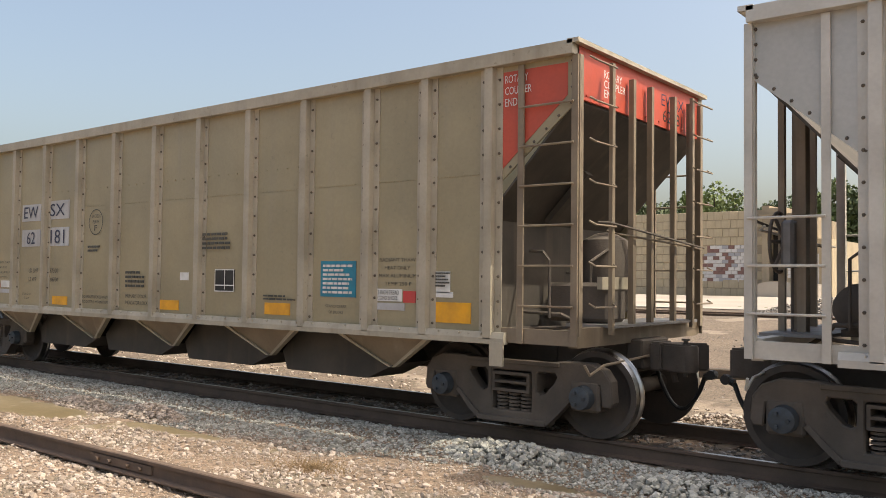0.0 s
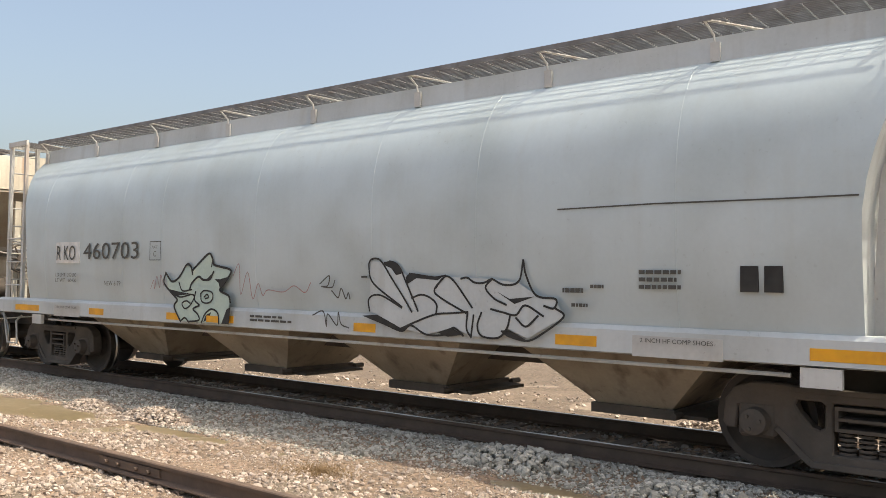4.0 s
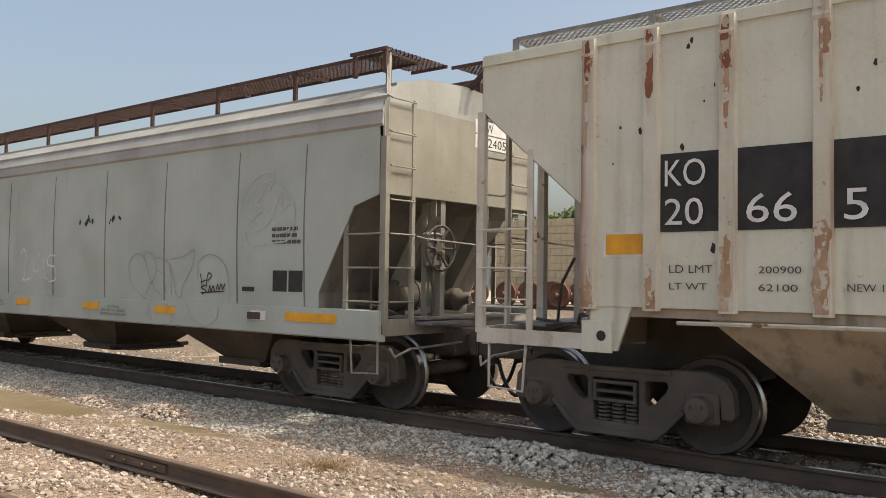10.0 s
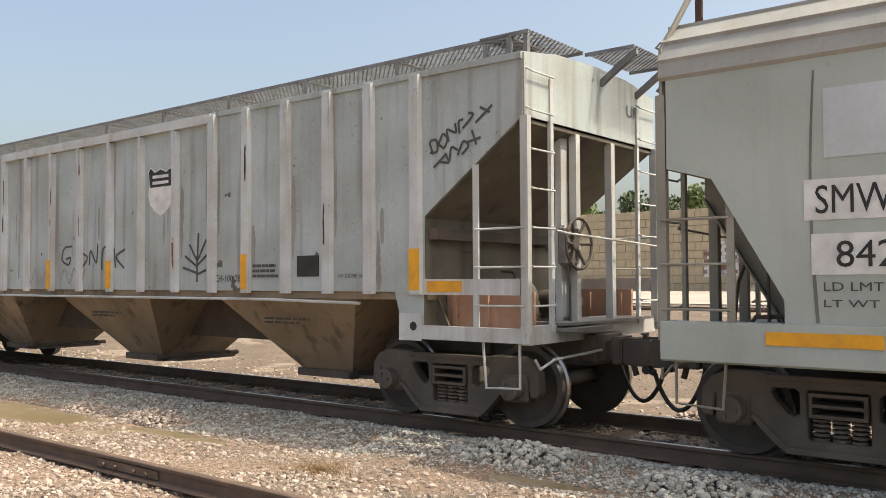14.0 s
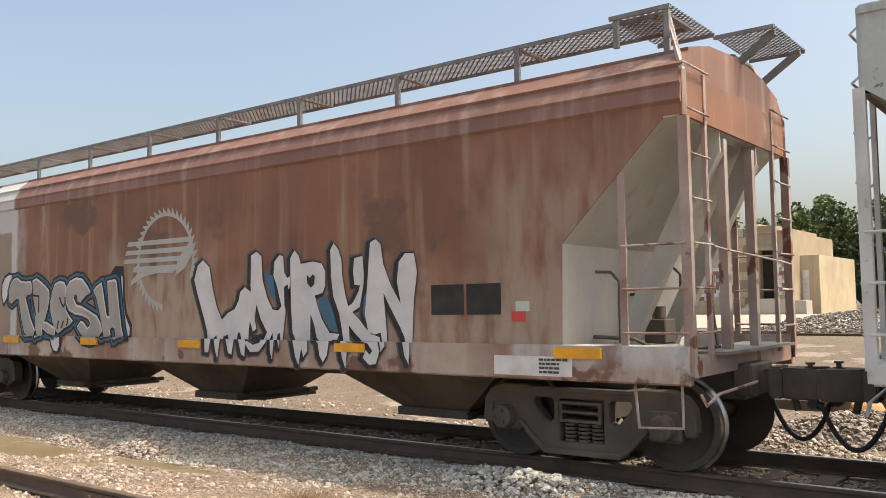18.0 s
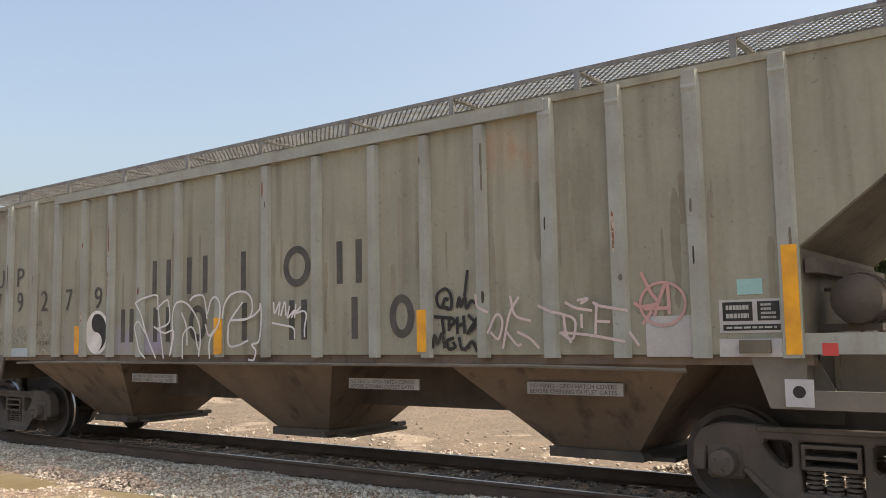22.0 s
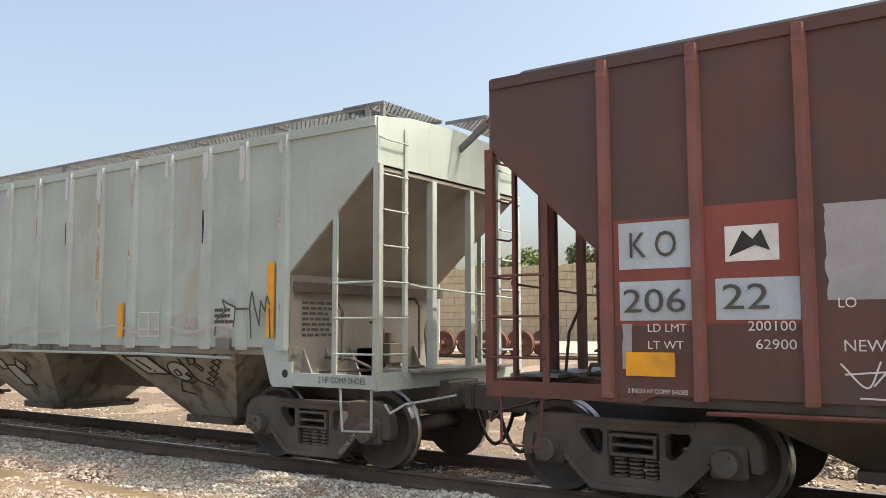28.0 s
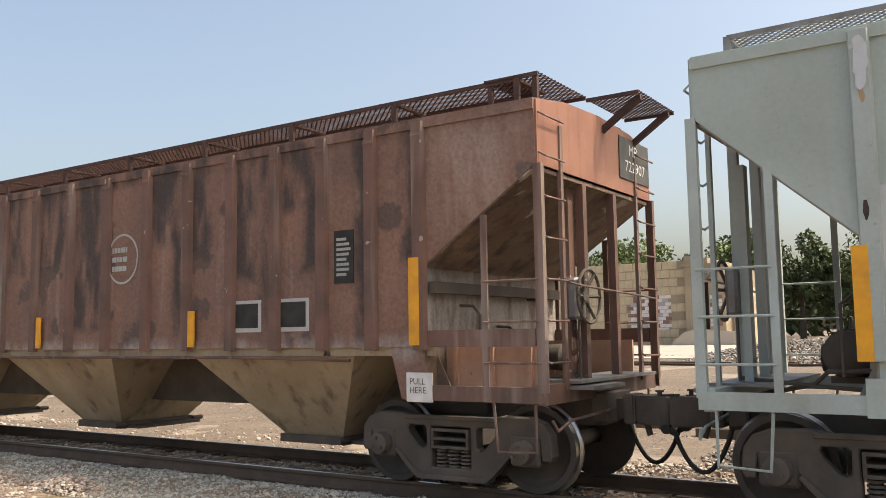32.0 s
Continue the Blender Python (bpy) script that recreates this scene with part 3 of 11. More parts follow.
house = thing("brick_warehouse", "cream stucco loading bay with a dark doorway", "building")
bm = bmesh.new()
box(bm, -15.0, -14.62, 37.7, 46, 0.5, 5.75)
box(bm, -13.72, -12.85, 37.7, 46, 0.5, 5.2)
box(bm, -14.62, -13.72, 37.7, 46, 4.3, 5.6)
box(bm, -14.62, -13.72, 37.7, 46, 0.5, 1.75)
part("facade", bm, "stucco", house)
# near-black sheet behind the opening: the unlit inside put into its colour
boxed("doorway", "dark", house, -14.62, -13.72, 38.4, 38.45, 1.75, 4.3)
boxed("lintel", "stucco", house, -14.75, -13.6, 37.5, 37.7, 4.3, 4.45)
boxed("cornice", "stucco", house, -15.1, -12.8, 37.55, 37.7, 5.2, 5.3)
boxed("side_wing", "block", house, -12.85, -11.9, 39.0, 47, 0.5, 4.0)
boxed("side_door", "brickwhite", house, -12.75, -12.45, 38.95, 39.0, 1.6, 3.2)
bm = bmesh.new()
slab(bm, [(-15.6, 0.9), (-12.0, 0.9), (-12.0, 1.6), (-14.4, 1.7), (-14.8, 1.6)], "y", 36.6, 37.7)
part("loading_ramp", bm, "paving", house)
for r in range(8):
    for c in range(3):
        if rnd.random() < 0.75:
            put("mural_tile", rnd.choice(small), house, Matrix.Translation((-13.66 + c * 0.22, 37.66, 1.9 + r * 0.21)) @ Matrix.Diagonal((0.6, 1, 1, 1)))

shed = thing("metal_warehouse", "pale blue-grey corrugated metal warehouse", "building")
bm = bmesh.new()
for k in range(150):
    x = -80 + k * 0.3
    slab(bm, [(x, 52.0), (x + 0.15, 52.0), (x + 0.19, 51.95), (x + 0.26, 51.95), (x + 0.3, 52.0), (x + 0.3, 52.2), (x, 52.2)], "z", 0.7, 5.45)
part("wall", bm, "metalwall", shed)
bm = bmesh.new()
slab(bm, [(51.7, 5.45), (51.7, 5.6), (62, 7.2), (72.3, 5.6), (72.3, 5.45)], "x", -80.5, -34.7)
part("roof", bm, "metalroof", shed)
boxed("roll_door", "metalwall", shed, -48.0, -44.4, 51.86, 51.94, 1.0, 4.45)
boxed("window", "dark", shed, -51.7, -50.8, 51.88, 51.94, 3.7, 4.7)
boxed("window", "dark", shed, -58.7, -57.9, 51.88, 51.94, 3.7, 4.7)


def pallets(x, y, n, label):
    st = thing("pallet_stack", label, "pallets", "stacks by the warehouse", (x, y, float(ground_z(np.array(x), np.array(y)))))
    for k in range(n):
        bm = bmesh.new()
        for q in range(5):
            box(bm, -0.6, 0.6, -0.5 + q * 0.22, -0.38 + q * 0.22, k * 0.15 + 0.11, k * 0.15 + 0.135)
        for q in (-0.55, 0, 0.45):
            box(bm, q, q + 0.1, -0.5, 0.5, k * 0.15, k * 0.15 + 0.11)
        part("pallet", bm, "orange", st)


pallets(-52.6, 48.5, 12, "tall stack of orange-brown wooden pallets")
pallets(-54.0, 48.5, 7, "stack of orange-brown wooden pallets")
pallets(-50.9, 48.6, 6, "low stack of reddish wooden pallets")
for k, x in enumerate((-49.4, -48.2)):
    b = thing("steel_bin", "red steel scrap bin by the warehouse", "bin", "bins by the warehouse", (x, 47.6, float(ground_z(np.array(x), np.array(47.6)))))
    boxed("body", "redtag", b, -0.5, 0.5, -0.5, 0.5, 0.0, 1.0)
    boxed("rim", "orange", b, -0.53, 0.53, -0.53, 0.53, 1.0, 1.06)


# ---------------------------------------------------------------- trees
def tree(x, y, h, r, leaf, seed, n=5600, leafsize=0.21):
    rng = np.random.default_rng(seed)
    z0 = float(ground_z(np.array(x), np.array(y)))
    t = thing("tree", "leafy broad tree beyond the yard" if leaf == "leaflight" else "dense dark green tree beyond the yard", "tree", "trees round the yard", (x, y, z0))
    bm = bmesh.new()
    tube(bm, (0, 0, -0.2), (0.1, 0, h * 0.55), 0.28, 8, 0.14)
    limbs = []
    for k in range(7):
        a = rng.uniform(0, 6.283)
        b = Vector((r * 0.55 * math.cos(a), r * 0.55 * math.sin(a), h * rng.uniform(0.5, 0.85)))
        tube(bm, (0.05, 0, h * rng.uniform(0.25, 0.5)), b, 0.11, 6, 0.03)
        limbs.append(b)
    part("trunk", bm, "bark", t)
    # clumps of leaves round the limbs' ends
    cl = [np.array(b) + rng.normal(0, 0.5, 3) for b in limbs]
    for k in range(16):
        a, u = rng.uniform(0, 6.283), rng.uniform(0.2, 1)
        cl.append(np.array((r * 0.8 * u * math.cos(a), r * 0.8 * u * math.sin(a), h * rng.uniform(0.22, 0.93 - 0.25 * u))))
    cl = np.array(cl)
    rad = rng.uniform(0.20, 0.36, len(cl)) * r
    which = rng.integers(0, len(cl), n)
    d = rng.normal(0, 1, (n, 3))
    d = d / np.linalg.norm(d, axis=1, keepdims=True) * rng.uniform(0.5, 1.08, (n, 1))
    c = cl[which] + d * rad[which][:, None]
    c[:, 2] = np.clip(c[:, 2], 0.6, h)
    e1, e2 = rng.normal(0, 1, (n, 3)), rng.normal(0, 1, (n, 3))
    e1 = e1 / np.linalg.norm(e1, axis=1, keepdims=True) * leafsize
    e2 = e2 / np.linalg.norm(e2, axis=1, keepdims=True) * leafsize * 0.7
    v = np.stack([c - e1, c + e2, c + e1, c - e2], 1).reshape(-1, 3)
    me = bpy.data.meshes.new("crown")
    me.from_pydata(v.tolist(), [], (np.arange(n * 4).reshape(-1, 4)).tolist())
    me.materials.append(M[leaf])
    put("crown", me, t)


for k, (x, y, h, r, leaf) in enumerate(((-26, 60, 9.6, 4.2, "leaflight"), (-33, 62, 9.6, 4.2, "leafdark"), (-40, 64, 8.6, 4.2, "leaflight"), (-47, 80, 9.0, 4.5, "leafdark"), (-56, 82, 10.0, 5, "leaflight"), (-66, 84, 9.5, 5, "leafdark"), (-76, 84, 10.5, 5, "leaflight"), (-86, 86, 10.0, 5, "leafdark"), (-19, 66, 9.2, 3.4, "leaflight"), (-22.5, 68, 9.0, 3.6, "leafdark"), (-14.5, 66, 9.4, 3.6, "leafdark"),
                                        (-9, 66, 8.6, 4.4, "leafdark"), (-4, 64, 9.0, 4.6, "leafdark"), (2, 68, 8.2, 4.6, "leaflight"), (9, 66, 8.6, 5, "leaflight"), (17, 70, 8.8, 5, "leaflight"), (-13.5, 84, 9.2, 4.5, "leafdark"))):
    tree(x, y, h, r, leaf, 20 + k)
rng = np.random.default_rng(77)
wn_, wx = 15000, np.random.default_rng(78).uniform(-150, 70, 15000)
top = 5.2 + 1.3 * np.sin(wx * 0.21) + 0.9 * np.sin(wx * 0.63 + 1) + 0.5 * np.sin(wx * 1.7)
c = np.stack([wx, 96 + rng.normal(0, 1.6, wn_), 0.6 + top * rng.uniform(0, 1, wn_) ** 0.6 * rng.uniform(0.8, 1.08, wn_)], -1)
e1, e2 = rng.normal(0, 0.42, (wn_, 3)), rng.normal(0, 0.3, (wn_, 3))
me = bpy.data.meshes.new("far_woods")
me.from_pydata(np.stack([c - e1, c + e2, c + e1, c - e2], 1).reshape(-1, 3).tolist(), [], np.arange(wn_ * 4).reshape(-1, 4).tolist())
me.materials.append(M["leafdark"])
tagged(new("far_woods", me), "line of dark green far woods", "woods", kind="stuff")
heap("grass_bank", -3, 24.5, 9, 0.8, 0.06, 900, 0.03, 0.08, "grass", "strip of thin weeds by the gravel", 33)

# loose timbers, blocks and a pale orange boulder behind the running track
for k, (x, y, a, ln) in enumerate(((-3.9, 6.1, 8, 1.6), (-2.6, 6.5, -5, 1.7), (-5.6, 6.9, 14, 1.2))):
    bm = bmesh.new()
    box(bm, -ln / 2, ln / 2, -0.11, 0.11, 0, 0.2)
    bmesh.ops.bevel(bm, geom=[e for e in bm.edges], offset=0.02, segments=1, affect="EDGES")
    t = mesh_thing("old_tie", bm, "tie", "weathered grey-brown timber tie lying on rubble", "timber", "loose timbers")
    t.matrix_world = pose(x, y, float(ground_z(np.array(x), np.array(y))) - 0.02, 0, 0, a)
for k, (x, y, s) in enumerate(((-2.75, 4.45, 0.24), (-1.9, 4.9, 0.2))):
    bm = bmesh.new()
    bmesh.ops.create_icosphere(bm, subdivisions=2, radius=s)
    for v in bm.verts:
        v.co += v.co.normalized() * 0.12 * s * noise.noise(v.co * 6 + Vector((k * 3, 0, 0)))
        v.co.z *= 0.6
    t = mesh_thing("boulder", bm, "orangestone", "pale orange broken boulder on the rubble", "boulder", "boulders")
    t.location = (x, y, float(ground_z(np.array(x), np.array(y))) + 0.30)
for k, (x, y) in enumerate(((-3.2, 20.2), (-2.3, 20.5), (-2.9, 19.6))):
    bm = bmesh.new()
    box(bm, -0.4, 0.4, -0.3, 0.3, 0, 0.45)
    bmesh.ops.bevel(bm, geom=[e for e in bm.edges], offset=0.03, segments=1, affect="EDGES")
    t = mesh_thing("concrete_block", bm, "brickwhite", "white concrete block on the yard", "block", "concrete blocks")
    t.matrix_world = pose(x, y, float(ground_z(np.array(x), np.array(y))) - 0.01, 0, 0, 20 * k)

# ---------------------------------------------------------------- running gear, built once
def side_frame_mesh(s):
    """Cast truck side with a spring window and two corner windows; s = -1 near, 1 far. Origin at the truck's middle on the rail."""
    bm = bmesh.new()
    a, b = s * 0.92, s * 1.08
    half = [(0.40, 0.765), (0.62, 0.80), (0.95, 0.80), (1.10, 0.74), (1.18, 0.63), (1.20, 0.42), (1.17, 0.37), (1.08, 0.37), (1.06, 0.58), (0.75, 0.58), (0.74, 0.44), (0.66, 0.35), (0.52, 0.20), (0.43, 0.12)]
    outer = half + [(-x, z) for x, z in half[::-1]]
    loops = [outer, [(-0.25, 0.235), (0.25, 0.235), (0.25, 0.665), (-0.25, 0.665)]]
    for q in (-1, 1):
        loops.append([(q * x, z) for x, z in ((0.315, 0.50), (0.315, 0.64), (0.35, 0.67), (0.54, 0.67), (0.56, 0.63), (0.53, 0.57), (0.42, 0.45), (0.36, 0.43), (0.32, 0.455))])
    edges = []
    for lp in loops:
        vs = [bm.verts.new((x, a, z)) for x, z in lp]
        edges += [bm.edges.new((u, v)) for u, v in zip(vs, vs[1:] + vs[:1])]
    got = bmesh.ops.triangle_fill(bm, use_beauty=True, use_dissolve=False, edges=edges)
    faces = [g for g in got["geom"] if isinstance(g, bmesh.types.BMFace)]
    got = bmesh.ops.extrude_face_region(bm, geom=faces, use_keep_orig=True)
    bmesh.ops.translate(bm, vec=(0, b - a, 0), verts=[g for g in got["geom"] if isinstance(g, bmesh.types.BMVert)])
    bmesh.ops.recalc_face_normals(bm, faces=bm.faces[:])
    bm.normal_update()
    sharp = [e for e in bm.edges if len(e.link_faces) == 2 and e.calc_face_angle(0.0) > 1.2]
    bmesh.ops.bevel(bm, geom=sharp, offset=0.014, segments=1, affect="EDGES")
    # raised rim on the top chord and the lower flange
    more = bmesh.new()
    slab(more, [(-0.60, 0.735), (0.60, 0.735), (0.60, 0.785), (-0.60, 0.785)], "y", b - s * 0.03, b + s * 0.018)
    slab(more, [(-0.43, 0.105), (0.43, 0.105), (0.45, 0.165), (-0.45, 0.165)], "y", a - s * 0.03, b + s * 0.03)
    for q in (-1, 1):
        slab(more, [(q * 0.44, 0.11), (q * 0.55, 0.21), (q * 0.74, 0.40), (q * 0.70, 0.43), (q * 0.51, 0.25), (q * 0.41, 0.165)], "y", b - s * 0.02, b + s * 0.022)
    bmesh.ops.bevel(more, geom=[e for e in more.edges], offset=0.008, segments=1, affect="EDGES")
    extra = bpy.data.meshes.new("rim")
    more.to_mesh(extra)
    more.free()
    bm.from_mesh(extra)
    bpy.data.meshes.remove(extra)
    return mesh_of("side_frame", bm, "iron")


def bolster_end_mesh(s):
    """Open-cored end of the bolster that shows in the spring window."""
    bm = bmesh.new()
    y0, y1 = sorted((s * 0.80, s * 1.10))
    for z0, z1 in ((0.435, 0.465), (0.525, 0.552), (0.615, 0.645)):
        box(bm, -0.235, 0.235, y0, y1, z0, z1)
    for x in (-0.235, 0.205):
        box(bm, x, x + 0.03, y0, y1, 0.465, 0.615)
    return mesh_of("bolster_end", bm, "iron")


def spring_mesh(s):
    bm = bmesh.new()
    for x in (-0.155, 0.0, 0.155):
        for k in range(5):
            lathe(bm, [(0.237 + k * 0.040, 0.04), (0.237 + k * 0.040, 0.072), (0.260 + k * 0.040, 0.072), (0.260 + k * 0.040, 0.04), (0.237 + k * 0.040, 0.04)], "z", 12, (x, s * 0.99, 0))
    return mesh_of("spring_nest", bm, "iron", True)


def bolster_mesh():
    bm = bmesh.new()
    slab(bm, [(-0.80, 0.45), (0.80, 0.45), (0.80, 0.60), (0.4, 0.68), (-0.4, 0.68), (-0.80, 0.60)], "x", -0.2, 0.2)
    for q in (-0.5, 0.5):
        box(bm, q - 0.06, q + 0.06, -0.75, 0.75, 0.36, 0.50)
    return mesh_of("bolster", bm, "iron")


WR = 0.457


def wheel_mesh(s):
    bm = bmesh.new()
    y0 = s * 0.70
    prof = [(-0.06, 0.1), (-0.02, 0.12), (-0.0, 0.20), (-0.01, 0.36), (0.0, 0.40), (0.0, WR + 0.026), (0.028, WR + 0.026), (0.045, WR), (0.130, WR - 0.006), (0.130, 0.39), (0.10, 0.37), (0.055, 0.30), (0.06, 0.18), (0.12, 0.13), (0.13, 0.1)]
    lathe(bm, [(y0 + s * p, r) for p, r in prof], "y", 40)
    me = mesh_of("wheel", bm, ["wheel", "tread"], True)
    for p in me.polygons:
        r = math.hypot(p.center.x, p.center.z)
        if r > WR - 0.006 and abs(p.center.y) > 0.71:
            p.material_index = 1
    return me


def axle_mesh():
    bm = bmesh.new()
    tube(bm, (0, -1.06, 0), (0, 1.06, 0), 0.085, 16)
    return mesh_of("axle", bm, "wheel", True)


def cap_mesh(s, material="iron"):
    bm = bmesh.new()
    lathe(bm, [(s * 1.09, 0.0), (s * 1.22, 0.0), (s * 1.22, 0.07), (s * 1.20, 0.115), (s * 1.10, 0.125), (s * 1.09, 0.0)], "y", 18)
    for k in range(3):
        a = k * 2.094
        lathe(bm, [(s * 1.22, 0.0), (s * 1.245, 0.0), (s * 1.245, 0.018), (s * 1.22, 0.018)], "y", 6, (0.065 * math.cos(a), 0, 0.065 * math.sin(a)))
    return mesh_of("bearing_cap", bm, material, True)


def adapter_mesh(s):
    bm = bmesh.new()
    box(bm, -0.17, 0.17, s * 0.97 - 0.12, s * 0.97 + 0.12, -0.15, 0.17)
    bmesh.ops.bevel(bm, geom=[e for e in bm.edges], offset=0.03, segments=1, affect="EDGES")
    return mesh_of("bearing_box", bm, "iron")


GEAR = {"frame": (side_frame_mesh(-1), side_frame_mesh(1)), "spring": (spring_mesh(-1), spring_mesh(1)), "end": (bolster_end_mesh(-1), bolster_end_mesh(1)), "bolster": bolster_mesh(),
        "wheel": (wheel_mesh(-1), wheel_mesh(1)), "axle": axle_mesh(), "cap": (cap_mesh(-1), cap_mesh(1)), "adapter": (adapter_mesh(-1), adapter_mesh(1)), "bluecap": (cap_mesh(-1, "cap"), cap_mesh(1, "cap"))}


def coupler_mesh():
    """Knuckle coupler: shank, jaw, guard arm and a round knuckle on its pin."""
    bm = bmesh.new()
    slab(bm, [(-0.9, 0.75), (-0.3, 0.75), (-0.14, 0.70), (-0.14, 0.98), (-0.3, 0.92), (-0.9, 0.92)], "y", -0.085, 0.085)
    slab(bm, [(-0.18, -0.13), (-0.02, -0.20), (0.12, -0.21), (0.20, -0.17), (0.12, -0.10), (0.0, -0.06), (-0.02, 0.06), (0.06, 0.12), (0.22, 0.20), (0.20, 0.25), (0.08, 0.24), (-0.10, 0.17), (-0.18, 0.11)], "z", 0.68, 0.98)
    box(bm, -0.30, -0.17, -0.17, 0.17, 0.68, 0.99)
    bmesh.ops.bevel(bm, geom=[e for e in bm.edges], offset=0.02, segments=2, affect="EDGES")
    lathe(bm, [(0.69, 0.0), (0.69, 0.075), (0.71, 0.085), (0.95, 0.085), (0.97, 0.075), (0.97, 0.0)], "z", 14, (0.14, -0.12, 0))
    lathe(bm, [(0.64, 0.0), (0.64, 0.025), (1.02, 0.025), (1.02, 0.045), (1.04, 0.045), (1.04, 0.0)], "z", 10, (0.10, -0.14, 0))
    slab(bm, [(0.06, -0.10), (0.16, -0.06), (0.15, 0.02), (0.08, 0.05), (0.05, -0.02)], "z", 0.72, 0.94)
    tube(bm, (-0.1, -0.02, 0.70), (-0.06, -0.02, 0.56), 0.035, 8)
    tube(bm, (-0.62, -0.12, 0.72), (-0.62, 0.12, 0.72), 0.05, 8)
    return mesh_of("coupler", bm, "iron", True)


def hose_mesh():
    bm = bmesh.new()
    pts = [(-0.35 + 0.62 * u, 0.28 - 0.12 * u, 0.72 - 0.42 * math.sin(math.pi * u) ** 0.8 - 0.1 * u) for u in np.linspace(0, 1, 12)]
    pipe(bm, pts, 0.024, 8)
    tube(bm, pts[-1], (pts[-1][0] + 0.12, pts[-1][1], pts[-1][2] + 0.05), 0.04, 8)
    tube(bm, (pts[-1][0] + 0.08, pts[-1][1] - 0.05, pts[-1][2] + 0.03), (pts[-1][0] + 0.08, pts[-1][1] + 0.05, pts[-1][2] + 0.03), 0.05, 10)
    tube(bm, (pts[0][0] - 0.22, pts[0][1], pts[0][2] + 0.03), (pts[0][0] + 0.03, pts[0][1], pts[0][2] - 0.01), 0.035, 8)
    return mesh_of("air_hose", bm, "black", True)


def brake_wheel_mesh():
    """Spoked hand wheel in the plane across the track."""
    bm = bmesh.new()
    n = 24
    for i in range(n):
        a, b = 2 * math.pi * i / n, 2 * math.pi * (i + 1) / n
        tube(bm, (0, 0.28 * math.cos(a), 0.28 * math.sin(a)), (0, 0.28 * math.cos(b), 0.28 * math.sin(b)), 0.018, 6)
    for i in range(6):
        a = math.pi / 3 * i
        tube(bm, (-0.05, 0.05 * math.cos(a), 0.05 * math.sin(a)), (0, 0.27 * math.cos(a), 0.27 * math.sin(a)), 0.017, 6)
    lathe(bm, [(-0.10, 0.0), (-0.10, 0.07), (-0.03, 0.07), (-0.03, 0.0)], "x", 12)
    return mesh_of("brake_wheel", bm, "iron", True)


def reservoir_mesh():
    bm = bmesh.new()
    lathe(bm, [(-0.36, 0.0), (-0.35, 0.12), (-0.29, 0.2), (0.0, 0.215), (0.29, 0.2), (0.35, 0.12), (0.36, 0.0)], "y", 20)
    lathe(bm, [(-0.12, 0.0), (-0.12, 0.225), (-0.08, 0.225), (-0.08, 0.0)], "y", 20)
    lathe(bm, [(0.08, 0.0), (0.08, 0.225), (0.12, 0.225), (0.12, 0.0)], "y", 20)
    return mesh_of("air_reservoir", bm, "iron", True)


def grating_mesh(name, length, width, material):
    """Expanded-metal walkway panel, x 0 to length, y 0 to width, with its edge angles."""
    bm = bmesh.new()
    st, h = 0.075, 0.009
    k = int((length + width) / st)
    for i in range(k):
        for s in (1, -1):
            x0 = i * st - (width if s > 0 else 0) + (0.5 * st)
            x1 = x0 + s * width if s > 0 else x0 - width
            pa, pb = (x0, 0.0), (x1, width)
            t0, t1 = 0.0, 1.0
            dx = pb[0] - pa[0]
            for lim, sg in ((0.0, 1), (length, -1)):
                ta = (lim - pa[0]) / dx
                if dx * sg > 0:
                    t0 = max(t0, ta)
                else:
                    t1 = min(t1, ta)
            if t1 - t0 < 0.04:
                continue
            q = [Vector((pa[0] + dx * t, width * t, 0)) for t in (t0, t1)]
            w = Vector((0.009, 0, 0))
            vs = [bm.verts.new(p) for p in (q[0] - w, q[0] + w, q[1] + w, q[1] - w)]
            up = [bm.verts.new(v.co + Vector((0, 0, h))) for v in vs]
            bm.faces.new(vs)
            bm.faces.new(up[::-1])
            for j in range(4):
                bm.faces.new((vs[j], vs[(j + 1) % 4], up[(j + 1) % 4], up[j]))
    box(bm, 0, length, -0.012, 0.012, -0.03, 0.012)
    box(bm, 0, length, width - 0.012, width + 0.012, -0.03, 0.012)
    return mesh_of(name, bm, material)


GEAR["coupler"], GEAR["hose"], GEAR["brake"], GEAR["tank"] = coupler_mesh(), hose_mesh(), brake_wheel_mesh(), reservoir_mesh()
GRATES = {}
WHEELSETS = []
CARS = []


def running_gear(car, half, cap="cap"):
    """Two trucks at +-half and the couplers' ends."""
    for c in (-half, half):
        m = Matrix.Translation((c, 0, 0))
        for i in (0, 1):
            f = put("side_frame", GEAR["frame"][i], car, m)
            put("spring_nest", GEAR["spring"][i], f)
            put("bolster_end", GEAR["end"][i], f)
        put("bolster", GEAR["bolster"], car, m)
        for q in (-0.889, 0.889):
            ax = put("wheelset", GEAR["axle"], car, Matrix.Translation((c + q, 0, WR)))
            WHEELSETS.append((ax, c + q))
            for i in (0, 1):
                put("wheel", GEAR["wheel"][i], ax)
                put("bearing_cap", GEAR[cap][i], ax)
                put("bearing_box", GEAR["adapter"][i], car, Matrix.Translation((c + q, 0, WR)))


def couplers(car, xe):
    for s in (-1, 1):
        turn = pose(s * (xe - 0.02), 0, 0, 0, 0, 0 if s > 0 else 180)
        put("coupler", GEAR["coupler"], car, turn)
        put("air_hose", GEAR["hose"], car, pose(s * (xe - 0.1), 0, 0, 0, 0, 0 if s > 0 else 180))


def new_car(label, xc, half_truck, cap="cap"):
    car = thing("freight_car", label, "freight car", "cars of the train", (xc, 0, 0))
    CARS.append((car, xc))
    running_gear(car, half_truck, cap)
    return car


